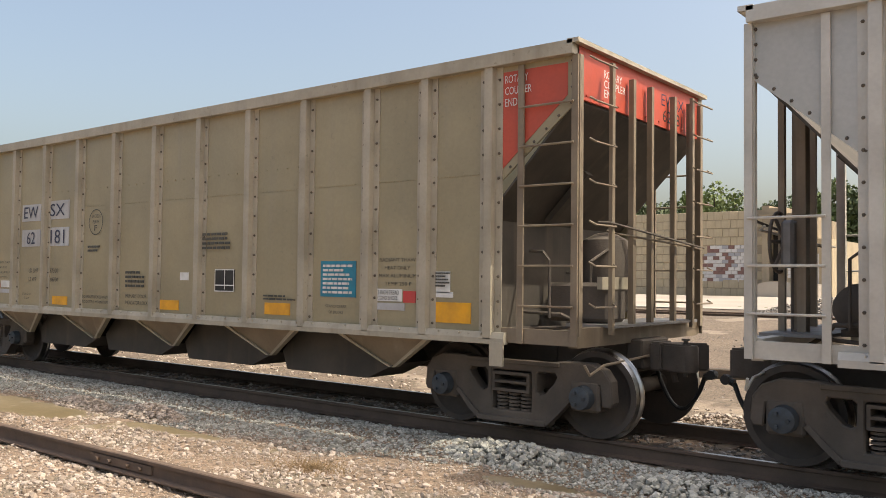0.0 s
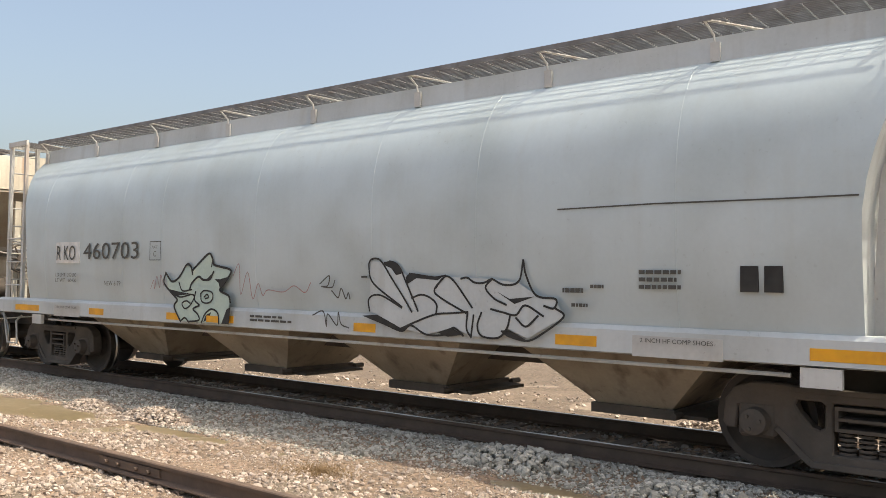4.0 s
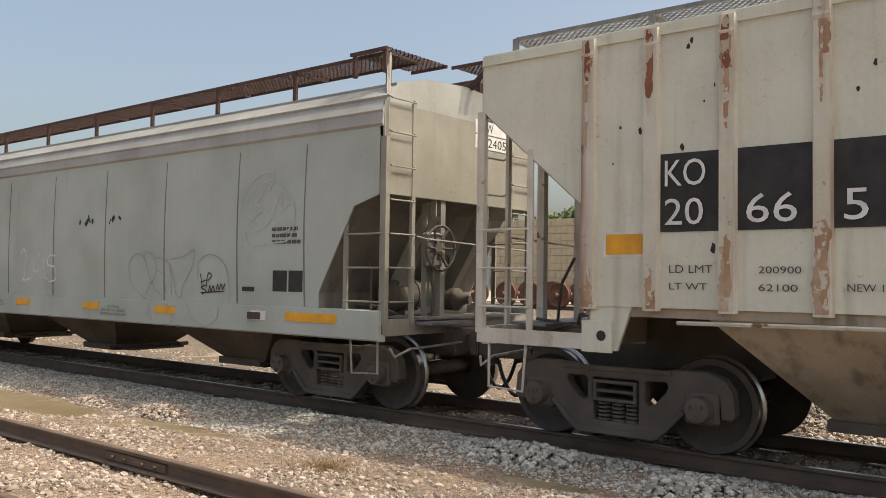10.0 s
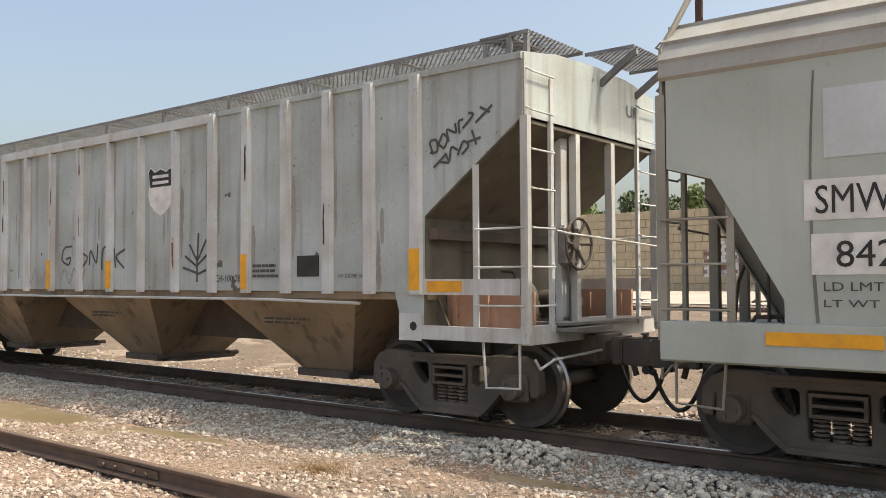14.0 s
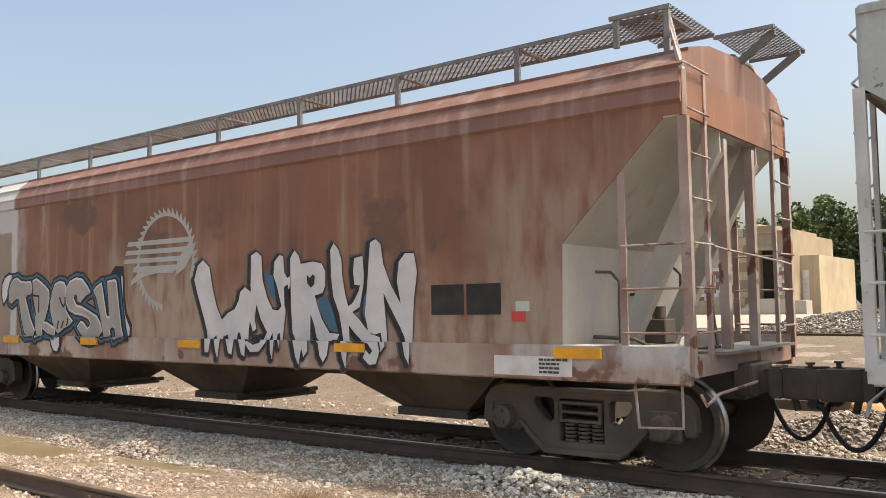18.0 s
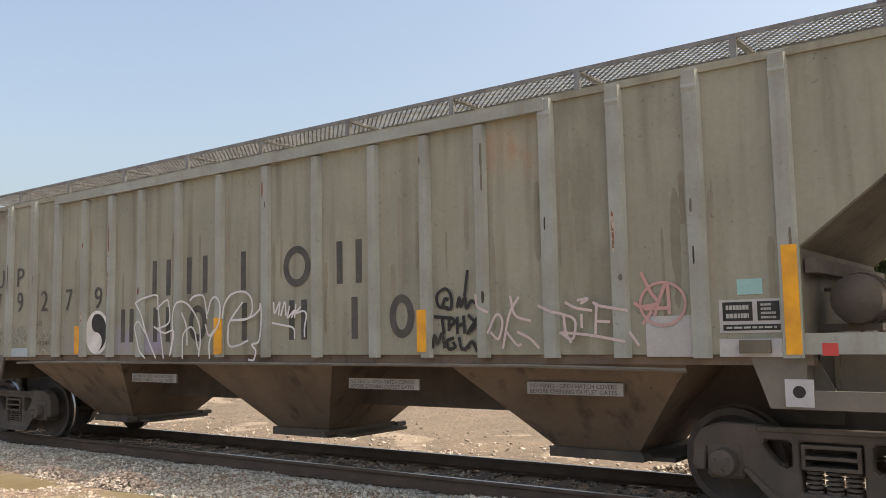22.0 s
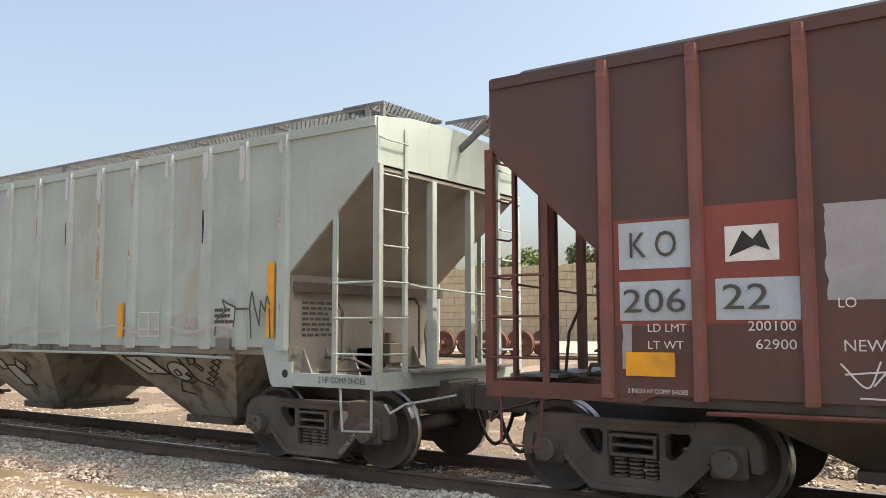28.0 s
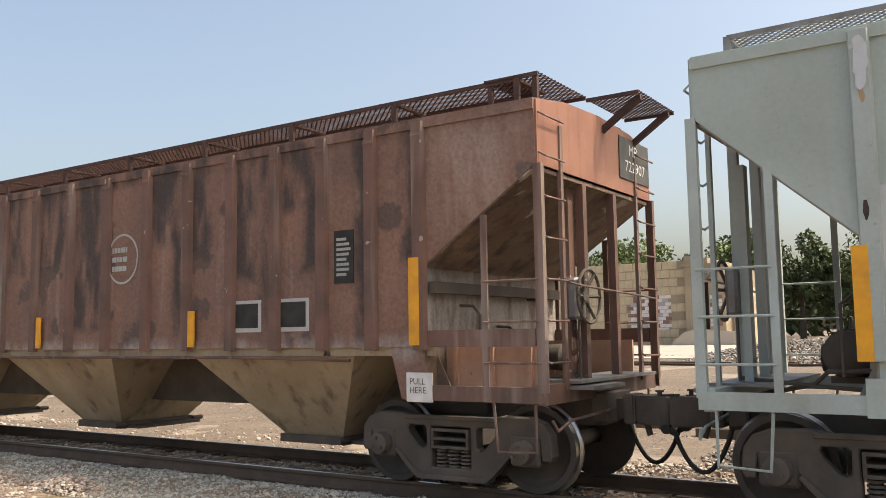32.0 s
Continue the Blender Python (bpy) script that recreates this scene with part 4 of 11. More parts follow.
def walkway(car, x0, x1, y0, width, z, material, step=1.85, post=0.25):
    """Roof walkway in panels on brackets."""
    n = max(1, round((x1 - x0) / step))
    ln = (x1 - x0) / n
    key = (round(ln, 3), width, material)
    if key not in GRATES:
        GRATES[key] = grating_mesh("grating_panel", ln, width, material)
    for i in range(n):
        put("grating_panel", GRATES[key], car, Matrix.Translation((x0 + i * ln, y0, z)))
    for i in range(n + 1):
        x = x0 + i * ln
        bm = bmesh.new()
        box(bm, x - 0.03, x + 0.03, y0 - 0.02, y0 + 0.02, z - post, z - 0.002)
        box(bm, x - 0.03, x + 0.03, y0, y0 + width, z - 0.035, z - 0.006)
        part("walkway_bracket", bm, material, car)


def ladder_side(car, x, z0, z1, gap, dx, material, rungs, y=-1.53):
    """Side ladder: two rails dx apart along the car, with rungs."""
    for s in (-1, 1):
        yy = s * abs(y)
        for xa, zt in ((x, z1), (x + dx, z1 - gap)):
            boxed("ladder_rail", material, car, xa - 0.035, xa + 0.035, yy - 0.012, yy + 0.012, z0, zt)
        for z in rungs:
            rod("rung", material, car, [(x, yy - 0.03, z), (x + dx, yy - 0.03, z)], 0.012, 6)


def ladder_end(car, xe, s, z0, z1, material, rungs, ya=-1.50, yb=-1.02):
    boxed("ladder_rail", material, car, xe - 0.02, xe + 0.02, yb - 0.03, yb + 0.03, z0, z1)
    for z in rungs:
        xo = xe + s * 0.06
        rod("rung", material, car, [(xe, ya, z + 0.04), (xo, ya + 0.02, z), (xo, yb - 0.02, z), (xe, yb, z + 0.04)], 0.011, 6)


def end_gear(car, s, xe, xp, zpost, pm, brake, zsill=0.98, posts=(-0.42, 0.42), ladder=True, stirrup=True, rungs=3, proud=0.0, innerm=None, tank=(-0.35, 1.42), channel=False):
    """All that stands on one end platform: sill, posts, ladders, rails, brake gear. s: which end; xe: its face; xp: the bulkhead."""
    xo = s * xe
    a, b = sorted((s * (xp - 0.1), xo))
    boxed("end_sill", pm, car, *sorted((xo - s * 0.10, xo)), -1.5, 1.5, zsill - 0.02, zsill + 0.17)
    for q in (-1, 1):
        boxed("side_sill", pm, car, a, b, q * 1.52 - 0.03, q * 1.52 + 0.03, zsill, zsill + 0.15)
    boxed("end_platform", "grate", car, *sorted((xo - s * 0.45, xo + s * 0.12)), -0.95, 1.2, zsill + 0.16, zsill + 0.19)
    boxed("draft_sill", "iron", car, *sorted((s * (xp - 1.2), xo + s * 0.02)), -0.22, 0.22, 0.66, zsill - 0.02)
    for q in (-1, 1):
        boxed("corner_post", pm, car, xo - 0.045, xo + 0.045, q * 1.52 - 0.035, q * 1.52 + 0.035, zsill + 0.1, zpost)
    for y in posts:
        xq = xo + s * (proud - 0.06)
        half = 0.03 if proud else 0.045
        boxed("end_post", innerm or pm, car, xq - half, xq + half, y - half, y + half, zsill + 0.15, zpost - 0.05)
    rung = [zsill + 0.38 + 0.40 * k for k in range(rungs)]
    ladder_side(car, xo, zsill, zpost, 0.02 if proud else 0.45, -s * 0.62, pm, rung, -1.57 if proud else -1.53)
    for q in (-1, 1) if ladder else ():
        ladder_end(car, xo + s * proud, s, zsill + 0.1, zpost + (0.0 if proud else 0.46), pm, [zsill + 0.38 + 0.40 * k for k in range(7 if zpost > 3 else 3)], q * 1.5, q * 1.03)
    # cross channel between the corner posts, and cut levers, valves and pipes behind it
    xb = s * (xp + 0.02)
    if channel:
        bm = bmesh.new()
        slab(bm, [(-1.48, 2.08), (1.48, 2.08), (1.48, 2.20), (-1.48, 2.20)], "x", *sorted((xb, xb + s * 0.09)))
        part("cross_channel", bm, "iron", car)
    for k, (ya, za, zb) in enumerate(((-0.95, 1.24, 1.85), (-0.15, 1.24, 1.62), (0.62, 1.24, 1.95))):
        rod("riser_pipe", "iron", car, [(s * (xp + 0.32), ya, za), (s * (xp + 0.32), ya, zb), (s * (xp + 0.20), ya + 0.06, zb + 0.10), (s * (xp + 0.02), ya + 0.08, zb + 0.11)], 0.017, 6)
    bm = bmesh.new()
    box(bm, *sorted((s * (xp + 0.24), s * (xp + 0.48))), -0.22, 0.06, 1.20, 1.46)
    tube(bm, (s * (xp + 0.36), -0.08, 1.46), (s * (xp + 0.36), -0.08, 1.60), 0.07, 10)
    tube(bm, (s * (xp + 0.36), 0.06, 1.33), (s * (xp + 0.36), 0.20, 1.33), 0.055, 10)
    bmesh.ops.bevel(bm, geom=[e for e in bm.edges], offset=0.012, segments=1, affect="EDGES")
    part("control_valve", bm, "iron", car)
    rod("brake_rod", "iron", car, [(s * (xp - 0.1), -1.05, 1.12), (s * (xp + 0.5), -0.75, 1.14), (xo - s * 0.08, -0.55, 1.20)], 0.019, 6)
    rod("end_hand_rail", pm, car, [(xo + s * 0.05, -1.0, 2.15), (xo + s * 0.12, -0.9, 2.12), (xo + s * 0.12, 0.9, 2.06), (xo + s * 0.05, 1.45, 2.05)], 0.013, 6)
    # stirrup steps under the corners
    for q in (-1, 1) if stirrup else ():
        for xa in (xo - s * 0.1,):
            rod("stirrup_step", pm, car, [(xa, q * 1.5, zsill), (xa, q * 1.5, 0.52), (xa - s * 0.42, q * 1.5, 0.50), (xa - s * 0.46, q * 1.5, zsill)], 0.016, 6)
    bm = bmesh.new()
    slab(bm, [(-0.30, 0.70), (0.30, 0.70), (0.34, 0.80), (0.34, 1.02), (-0.34, 1.02), (-0.34, 0.80)], "x", *sorted((xo - s * 0.06, xo + s * 0.13)))
    bmesh.ops.bevel(bm, geom=[e for e in bm.edges], offset=0.02, segments=1, affect="EDGES")
    part("striker_casting", bm, "iron", car)
    rod("uncoupling_lever", pm, car, [(xo + s * 0.05, -1.45, 0.82), (xo + s * 0.08, -1.40, 0.72), (xo + s * 0.10, -1.15, 0.80), (xo + s * 0.14, -0.2, 0.84)], 0.015, 6)
    rod("train_pipe", "iron", car, [(s * (xp - 0.2), -0.9, 1.30), (s * (xp + 0.45), -0.92, 1.28), (s * (xp + 0.6), -0.7, 1.16), (xo - s * 0.1, -0.4, 1.02)], 0.022, 6)
    if brake:
        ty, tz = tank
        put("air_reservoir", GEAR["tank"], car, pose(s * (xp + 0.34), ty, tz))
        boxed("reservoir_bracket", "iron", car, *sorted((s * (xp + 0.0), s * (xp + 0.5))), ty - 0.15, ty + 0.15, tz - 0.26, tz - 0.20)
        boxed("reservoir_leg", "iron", car, *sorted((s * (xp + 0.0), s * (xp + 0.10))), ty - 0.12, ty + 0.12, zsill + 0.05, tz - 0.26)
        put("brake_wheel", GEAR["brake"], car, pose(xo + s * 0.06, -0.55, 2.02, 0, 0, 0 if s > 0 else 180))
        bm = bmesh.new()
        box(bm, *sorted((xo - s * 0.12, xo - s * 0.0)), -0.72, -0.42, 1.78, 2.22)
        bmesh.ops.bevel(bm, geom=[e for e in bm.edges], offset=0.03, segments=1, affect="EDGES")
        part("brake_gear_box", bm, "grate", car, "dull grey brake gear housing")
        boxed("brake_post", innerm or pm, car, *sorted((xo - s * 0.20, xo - s * 0.12)), -0.62, -0.48, zsill + 0.15, min(zpost, 3.2))
        boxed("brake_step", "grate", car, *sorted((xo - s * 0.02, xo + s * 0.26)), -0.95, -0.15, zsill + 0.10, zsill + 0.14)
        rod("brake_chain", "iron", car, [(xo - s * 0.06, -0.55, 1.8), (xo - s * 0.06, -0.55, 1.1)], 0.016, 6)
        bm = bmesh.new()
        lathe(bm, [(-0.22, 0.0), (-0.22, 0.14), (0.12, 0.16), (0.2, 0.08), (0.34, 0.05), (0.34, 0.0)], "x", 16, (s * (xp + 0.5), 0.45, 1.36))
        part("brake_cylinder", bm, "iron", car, "", True)
    else:
        rod("retainer_pipe", "iron", car, [(xo - s * 0.2, -0.3, 1.15), (xo - s * 0.25, -0.3, 1.6), (xo - s * 0.3, -0.1, 1.9)], 0.018, 6)


def hopper_bay(car, xc, top, bot, zt, zb, material, yt=1.48, yb=0.62):
    """One discharge hopper under the floor, with its gate below."""
    bm = bmesh.new()
    up = [bm.verts.new((xc + sx * top, sy * yt, zt)) for sx, sy in ((-1, -1), (1, -1), (1, 1), (-1, 1))]
    dn = [bm.verts.new((xc + sx * bot, sy * yb, zb)) for sx, sy in ((-1, -1), (1, -1), (1, 1), (-1, 1))]
    bm.faces.new(up)
    bm.faces.new(dn[::-1])
    for i in range(4):
        bm.faces.new((up[i], up[(i + 1) % 4], dn[(i + 1) % 4], dn[i]))
    bay = part("discharge_hopper", bm, material, car)
    bm = bmesh.new()
    box(bm, xc - bot - 0.05, xc + bot + 0.05, -yb - 0.05, yb + 0.05, zb - 0.10, zb)
    box(bm, xc + bot, xc + bot + 0.35, -yb + 0.05, yb - 0.05, zb - 0.09, zb - 0.05)
    for q in (-1, 1):
        tube(bm, (xc + bot + 0.1, q * (yb + 0.02), zb - 0.04), (xc + bot + 0.1, q * (yb + 0.2), zb - 0.04), 0.035, 8)
    part("outlet_gate", bm, "iron", bay)
    return bay


def slope_end(car, s, xe, xp, zc, zl, zt, zfloor, skin, inner, halfw=1.53):
    """Upper end wall, sloped floor sheet and bulkhead of a hopper car's end."""
    bm = bmesh.new()
    a, b = s * xe, s * (xe - 0.02)
    slab(bm, [(-halfw, zc), (halfw, zc), (halfw, zt), (halfw * 0.6, zt + 0.10), (0, zt + 0.14), (-halfw * 0.6, zt + 0.10), (-halfw, zt)], "x", *sorted((a, b)))
    part("end_panel", bm, skin, car)
    # inner: a tone of its own, on most cars darker than the sides
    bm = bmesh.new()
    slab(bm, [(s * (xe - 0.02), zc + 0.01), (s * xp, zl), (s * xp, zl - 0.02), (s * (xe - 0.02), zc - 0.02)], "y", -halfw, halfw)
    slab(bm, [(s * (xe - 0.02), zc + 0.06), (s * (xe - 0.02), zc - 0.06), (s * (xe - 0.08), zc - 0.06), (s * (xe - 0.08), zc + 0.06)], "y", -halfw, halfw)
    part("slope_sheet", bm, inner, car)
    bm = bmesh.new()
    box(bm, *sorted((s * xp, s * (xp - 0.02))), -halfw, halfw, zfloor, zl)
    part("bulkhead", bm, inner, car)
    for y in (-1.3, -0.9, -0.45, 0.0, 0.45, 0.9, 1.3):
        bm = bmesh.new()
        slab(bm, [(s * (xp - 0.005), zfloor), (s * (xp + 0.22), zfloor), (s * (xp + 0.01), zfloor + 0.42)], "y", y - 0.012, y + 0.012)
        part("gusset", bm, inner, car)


def roof_shell(car, xe, zt, material, rise=0.14, halfw=1.55):
    bm = bmesh.new()
    prof = [(-halfw, zt - 0.01), (-halfw, zt + 0.015), (-halfw * 0.6, zt + rise * 0.72), (0, zt + rise), (halfw * 0.6, zt + rise * 0.72), (halfw, zt + 0.015), (halfw, zt - 0.01)]
    slab(bm, prof, "x", -xe + 0.03, xe - 0.03)
    part("roof", bm, material, car)
    bm = bmesh.new()
    slab(bm, [(-0.32, zt + rise - 0.02), (-0.32, zt + rise + 0.07), (-0.2, zt + rise + 0.11), (0.2, zt + rise + 0.11), (0.32, zt + rise + 0.07), (0.32, zt + rise - 0.02)], "x", -xe + 0.8, xe - 0.8)
    part("roof_hatch", bm, material, car)


def roof_ends(car, xe, z, material, y=-1.35):
    """Cross walkways at the leading end: one over the roof's corner, one carried past the end wall on two struts."""
    key = (0.62, 1.15, material)
    if key not in GRATES:
        GRATES[key] = grating_mesh("grating_panel", 0.62, 1.15, material)
    for s in (1,):
        put("grating_panel", GRATES[key], car, Matrix.Translation((s * xe - (0.68 if s > 0 else -0.06), y, z)))
        put("grating_panel", GRATES[key], car, Matrix.Translation((s * xe - (0.14 if s > 0 else 0.48), 0.0, z + 0.03)))
        for yy in (0.12, 1.03):
            bm = bmesh.new()
            slab(bm, [(s * (xe - 0.01), z - 0.36), (s * (xe - 0.01), z - 0.28), (s * (xe + 0.40), z + 0.01), (s * (xe + 0.46), z + 0.01), (s * (xe + 0.46), z - 0.04)], "y", yy - 0.03, yy + 0.03)
            part("walkway_bracket", bm, material, car)
        for xa in (xe - 0.62, xe - 0.1):
            boxed("board_post", material, car, s * xa - 0.025, s * xa + 0.025, y, y + 0.05, z - 0.30, z - 0.03)


def ribbed_car(label, xc, half_truck, L, P, zs, zt, ribs, skin, ribm, inner, hop, grate="grate", zc=3.42, zl=2.31, frame=None, bays=(), brake_end=1, pm=None, roofm=None, ribw=0.13, ribtop=1, walkz=0.26, posts=(-0.42, 0.42), endm=None, tank=(-0.35, 1.42), footm=None):
    """Covered hopper car with upright stiffeners on its sides. ribs and frame: places along the train."""
    car = new_car(label, xc, half_truck)
    pm, roofm = pm or ribm, roofm or skin
    for s in (-1, 1):
        bm = bmesh.new()
        slab(bm, [(-P, zs), (P, zs), (P, zl), (L - 0.02, zc), (L - 0.02, zt), (-L + 0.02, zt), (-L + 0.02, zc), (-P, zl)], "y", s * 1.52, s * 1.54)
        part("side_sheet", bm, skin, car)
        for i, X in enumerate(ribs):
            x = X - xc
            bm = bmesh.new()
            o = s * 1.60
            inset = frame and frame[0] + 0.1 < X < frame[1] - 0.1
            top = zt - (0.16 if inset else 0.03)
            w = ribw * (0.8 if inset else 1.0)
            slab(bm, [(x - w / 2 - 0.02, s * 1.54), (x + w / 2 + 0.02, s * 1.54), (x + w / 2, o), (x - w / 2, o)], "z", zs - 0.03, top)
            rib = part("side_post", bm, ribm, car)
            if ribtop and s < 0 and not inset:
                bm = bmesh.new()
                slab(bm, [(s * 1.598, top - 0.20), (s * 1.608, top - 0.15), (s * 1.562, top + 0.035), (s * 1.545, top + 0.035), (s * 1.545, top - 0.20)], "x", x - w / 2 - 0.004, x + w / 2 + 0.004)
                part("post_cap", bm, ribm, rib)
        bm = bmesh.new()
        box(bm, -P - 0.05, P + 0.05, s * 1.45 - 0.05, s * 1.45 + 0.05, zs - 0.09, zs + 0.012)
        part("side_sill", bm, hop, car)
        bm = bmesh.new()
        box(bm, -L + 0.02, L - 0.02, *sorted((s * 1.54, s * 1.565)), zt - 0.10 if frame is None else zt - 0.06, zt)
        part("top_chord", bm, skin, car)
        if frame:
            bm = bmesh.new()
            box(bm, frame[0] - xc, frame[1] - xc, *sorted((s * 1.54, s * 1.61)), zt - 0.14, zt - 0.02)
            part("frame_chord", bm, ribm, car)
        # bracket plate at the foot of each end
        for e in (-1, 1):
            bm = bmesh.new()
            slab(bm, [(e * (P - 0.02), zs), (e * (P - 0.02), 0.98), (e * (P - 0.30), 0.98), (e * (P - 0.45), zs)], "y", s * 1.49, s * 1.53)
            part("jacking_plate", bm, footm or skin, car)
    roof_shell(car, L, zt, roofm)
    for e in (-1, 1):
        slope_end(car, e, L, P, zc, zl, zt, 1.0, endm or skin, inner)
        end_gear(car, e, L, P, zc, pm, e == brake_end, posts=posts, tank=tank, channel=True)
    boxed("centre_sill", "iron", car, -P, P, -0.30, 0.30, 0.74, zs - 0.03)
    for s in (-1, 1):
        rod("brake_pipe", pm, car, [(-P + 0.9, s * 1.53, zs - 0.13), (-P + 2.5, s * 1.56, zs - 0.11), (P - 2.6, s * 1.56, zs - 0.11), (P - 1.0, s * 1.53, zs - 0.14)], 0.02, 6)
    bm = bmesh.new()
    box(bm, -P + 0.05, P - 0.05, -1.45, 1.45, zs + 0.0, zs + 0.03)
    part("floor_plate", bm, hop, car)
    for X, top, bot in bays:
        hopper_bay(car, X - xc, top, bot, zs - 0.03, 0.42, hop)
    for s in (-1, 1):
        y0 = -1.35 if s < 0 else 0.75
        walkway(car, -L + 0.3, L - 0.3, y0, 0.6, zt + walkz, grate, 1.6)
    roof_ends(car, L, zt + max(walkz, 0.15) + 0.02, grate)
    couplers(car, L + 0.55)
    return car


def stripe(car, xc, x0, x1, z0, z1, material="yellow", y=-1.545, name="reflector", label=""):
    return boxed(name, material, car, x0 - xc, x1 - xc, y - 0.004, y + 0.02, z0, z1, label=label)

# spare wheelsets on the yard track
rust_wheel = [m.copy() for m in GEAR["wheel"]]
for m in rust_wheel:
    m.materials.clear()
    m.materials.append(M["rustwheel"])
rust_axle = GEAR["axle"].copy()
rust_axle.materials.clear()
rust_axle.materials.append(M["rustwheel"])
for x in (-15.25, -16.3, -17.5, -18.6, -21.0):
    t = thing("spare_wheelset", "rusty brown spare wheelset standing on the yard track", "wheelset", "spare wheelsets", (x, 18.6, 0.66 + 0.457))
    put("axle", rust_axle, t)
    for m in rust_wheel:
        put("wheel", m, t)

# ---------------------------------------------------------------- car paints
M["olive"] = mat("olive", (0.349, 0.296, 0.182), (0.287, 0.25, 0.16), 0.7, 0.36, streak=(0.28, 0.25, 0.19), streak_amt=0.35, bump=0.04)
M["olive_post"] = mat("olive_post", (0.44, 0.395, 0.31), (0.33, 0.295, 0.225), 2.0, 0.5, streak=(0.22, 0.18, 0.12), streak_amt=0.6)
# darker olive: shade on end posts and door hangers put into the colour
M["olive_end"] = mat("olive_end", (0.25, 0.20, 0.14), (0.17, 0.13, 0.09), 2.0, 0.6, streak=(0.36, 0.31, 0.24), streak_amt=0.5)
M["aluminium"] = mat("aluminium", (0.462, 0.462, 0.440), (0.374, 0.374, 0.352), 0.9, 0.42, 0.25, bump=0.03)
M["alu_post"] = mat("alu_post", (0.55, 0.53, 0.48), (0.42, 0.40, 0.36), 2.0, 0.45, 0.2)
M["signalred"] = mat("signalred", (0.52, 0.08, 0.045), (0.42, 0.075, 0.045), 2.0, 0.5)
# near-black brown with paler streaks: coal car ends, floors, doors, small dark marks
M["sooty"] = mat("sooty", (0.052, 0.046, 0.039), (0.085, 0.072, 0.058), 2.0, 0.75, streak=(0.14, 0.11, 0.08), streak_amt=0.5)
M["silver"] = mat("silver", (0.510, 0.592, 0.622), (0.452, 0.529, 0.552), 0.6, 0.42, 0.05, grain=0.03, streak=(0.44, 0.47, 0.455), streak_amt=0.25, bump=0.015)
M["silver_pale"] = mat("silver_pale", (0.550, 0.594, 0.605), (0.484, 0.522, 0.528), 1.2, 0.5, 0.05, grain=0.05, streak=(0.36, 0.36, 0.33), streak_amt=0.4, bump=0.03)
M["silver_end"] = mat("silver_end", (0.58, 0.59, 0.57), (0.46, 0.46, 0.44), 1.5, 0.55, streak=(0.34, 0.2, 0.12), streak_amt=0.7, streak_at=0.6)
M["cream"] = mat("cream", (0.665, 0.672, 0.566), (0.577, 0.590, 0.496), 0.8, 0.6, streak=(0.36, 0.33, 0.25), streak_amt=0.5, spot=(0.05, 0.04, 0.035), spot_at=0.745, spot_scale=3.0)
M["cream_post"] = mat("cream_post", (0.63, 0.61, 0.52), (0.54, 0.50, 0.41), 2.2, 0.6, streak=(0.27, 0.12, 0.06), streak_amt=0.9, streak_at=0.51, spot=(0.10, 0.05, 0.032), spot_at=0.68, spot_scale=2.6)
M["cream_gear"] = mat("cream_gear", (0.62, 0.60, 0.53), (0.50, 0.46, 0.38), 2.6, 0.6, streak=(0.26, 0.13, 0.07), streak_amt=0.8, streak_at=0.57, spot=(0.20, 0.09, 0.05), spot_at=0.66, spot_scale=5)
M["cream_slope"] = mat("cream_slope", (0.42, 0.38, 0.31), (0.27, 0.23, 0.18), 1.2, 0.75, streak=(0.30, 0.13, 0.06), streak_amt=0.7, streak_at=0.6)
M["cream_hop"] = mat("cream_hop", (0.486, 0.419, 0.324), (0.297, 0.250, 0.189), 1.0, 0.8, streak=(0.13, 0.10, 0.08), streak_amt=0.7, spot=(0.10, 0.05, 0.03), spot_at=0.72)
M["greygreen"] = mat("greygreen", (0.430, 0.477, 0.442), (0.375, 0.416, 0.384), 0.6, 0.55, grain=0.04, streak=(0.36, 0.36, 0.315), streak_amt=0.4, bump=0.03)
M["greygreen_roof"] = mat("greygreen_roof", (0.37, 0.38, 0.36), (0.30, 0.30, 0.28), 1.6, 0.65, streak=(0.3, 0.24, 0.17), streak_amt=0.4)
M["upgrey"] = mat("upgrey", (0.435, 0.495, 0.492), (0.350, 0.384, 0.372), 1.1, 0.6, streak=(0.235, 0.22, 0.19), streak_amt=0.8, streak_at=0.53, spot=(0.11, 0.10, 0.09), spot_at=0.695, spot_scale=4.2)
M["upgrey_post"] = mat("upgrey_post", (0.575, 0.611, 0.617), (0.462, 0.462, 0.440), 2.0, 0.6, streak=(0.28, 0.25, 0.21), streak_amt=0.6)
M["brown_hop"] = mat("brown_hop", (0.355, 0.275, 0.190), (0.225, 0.176, 0.126), 1.0, 0.8, streak=(0.09, 0.075, 0.06), streak_amt=0.8)
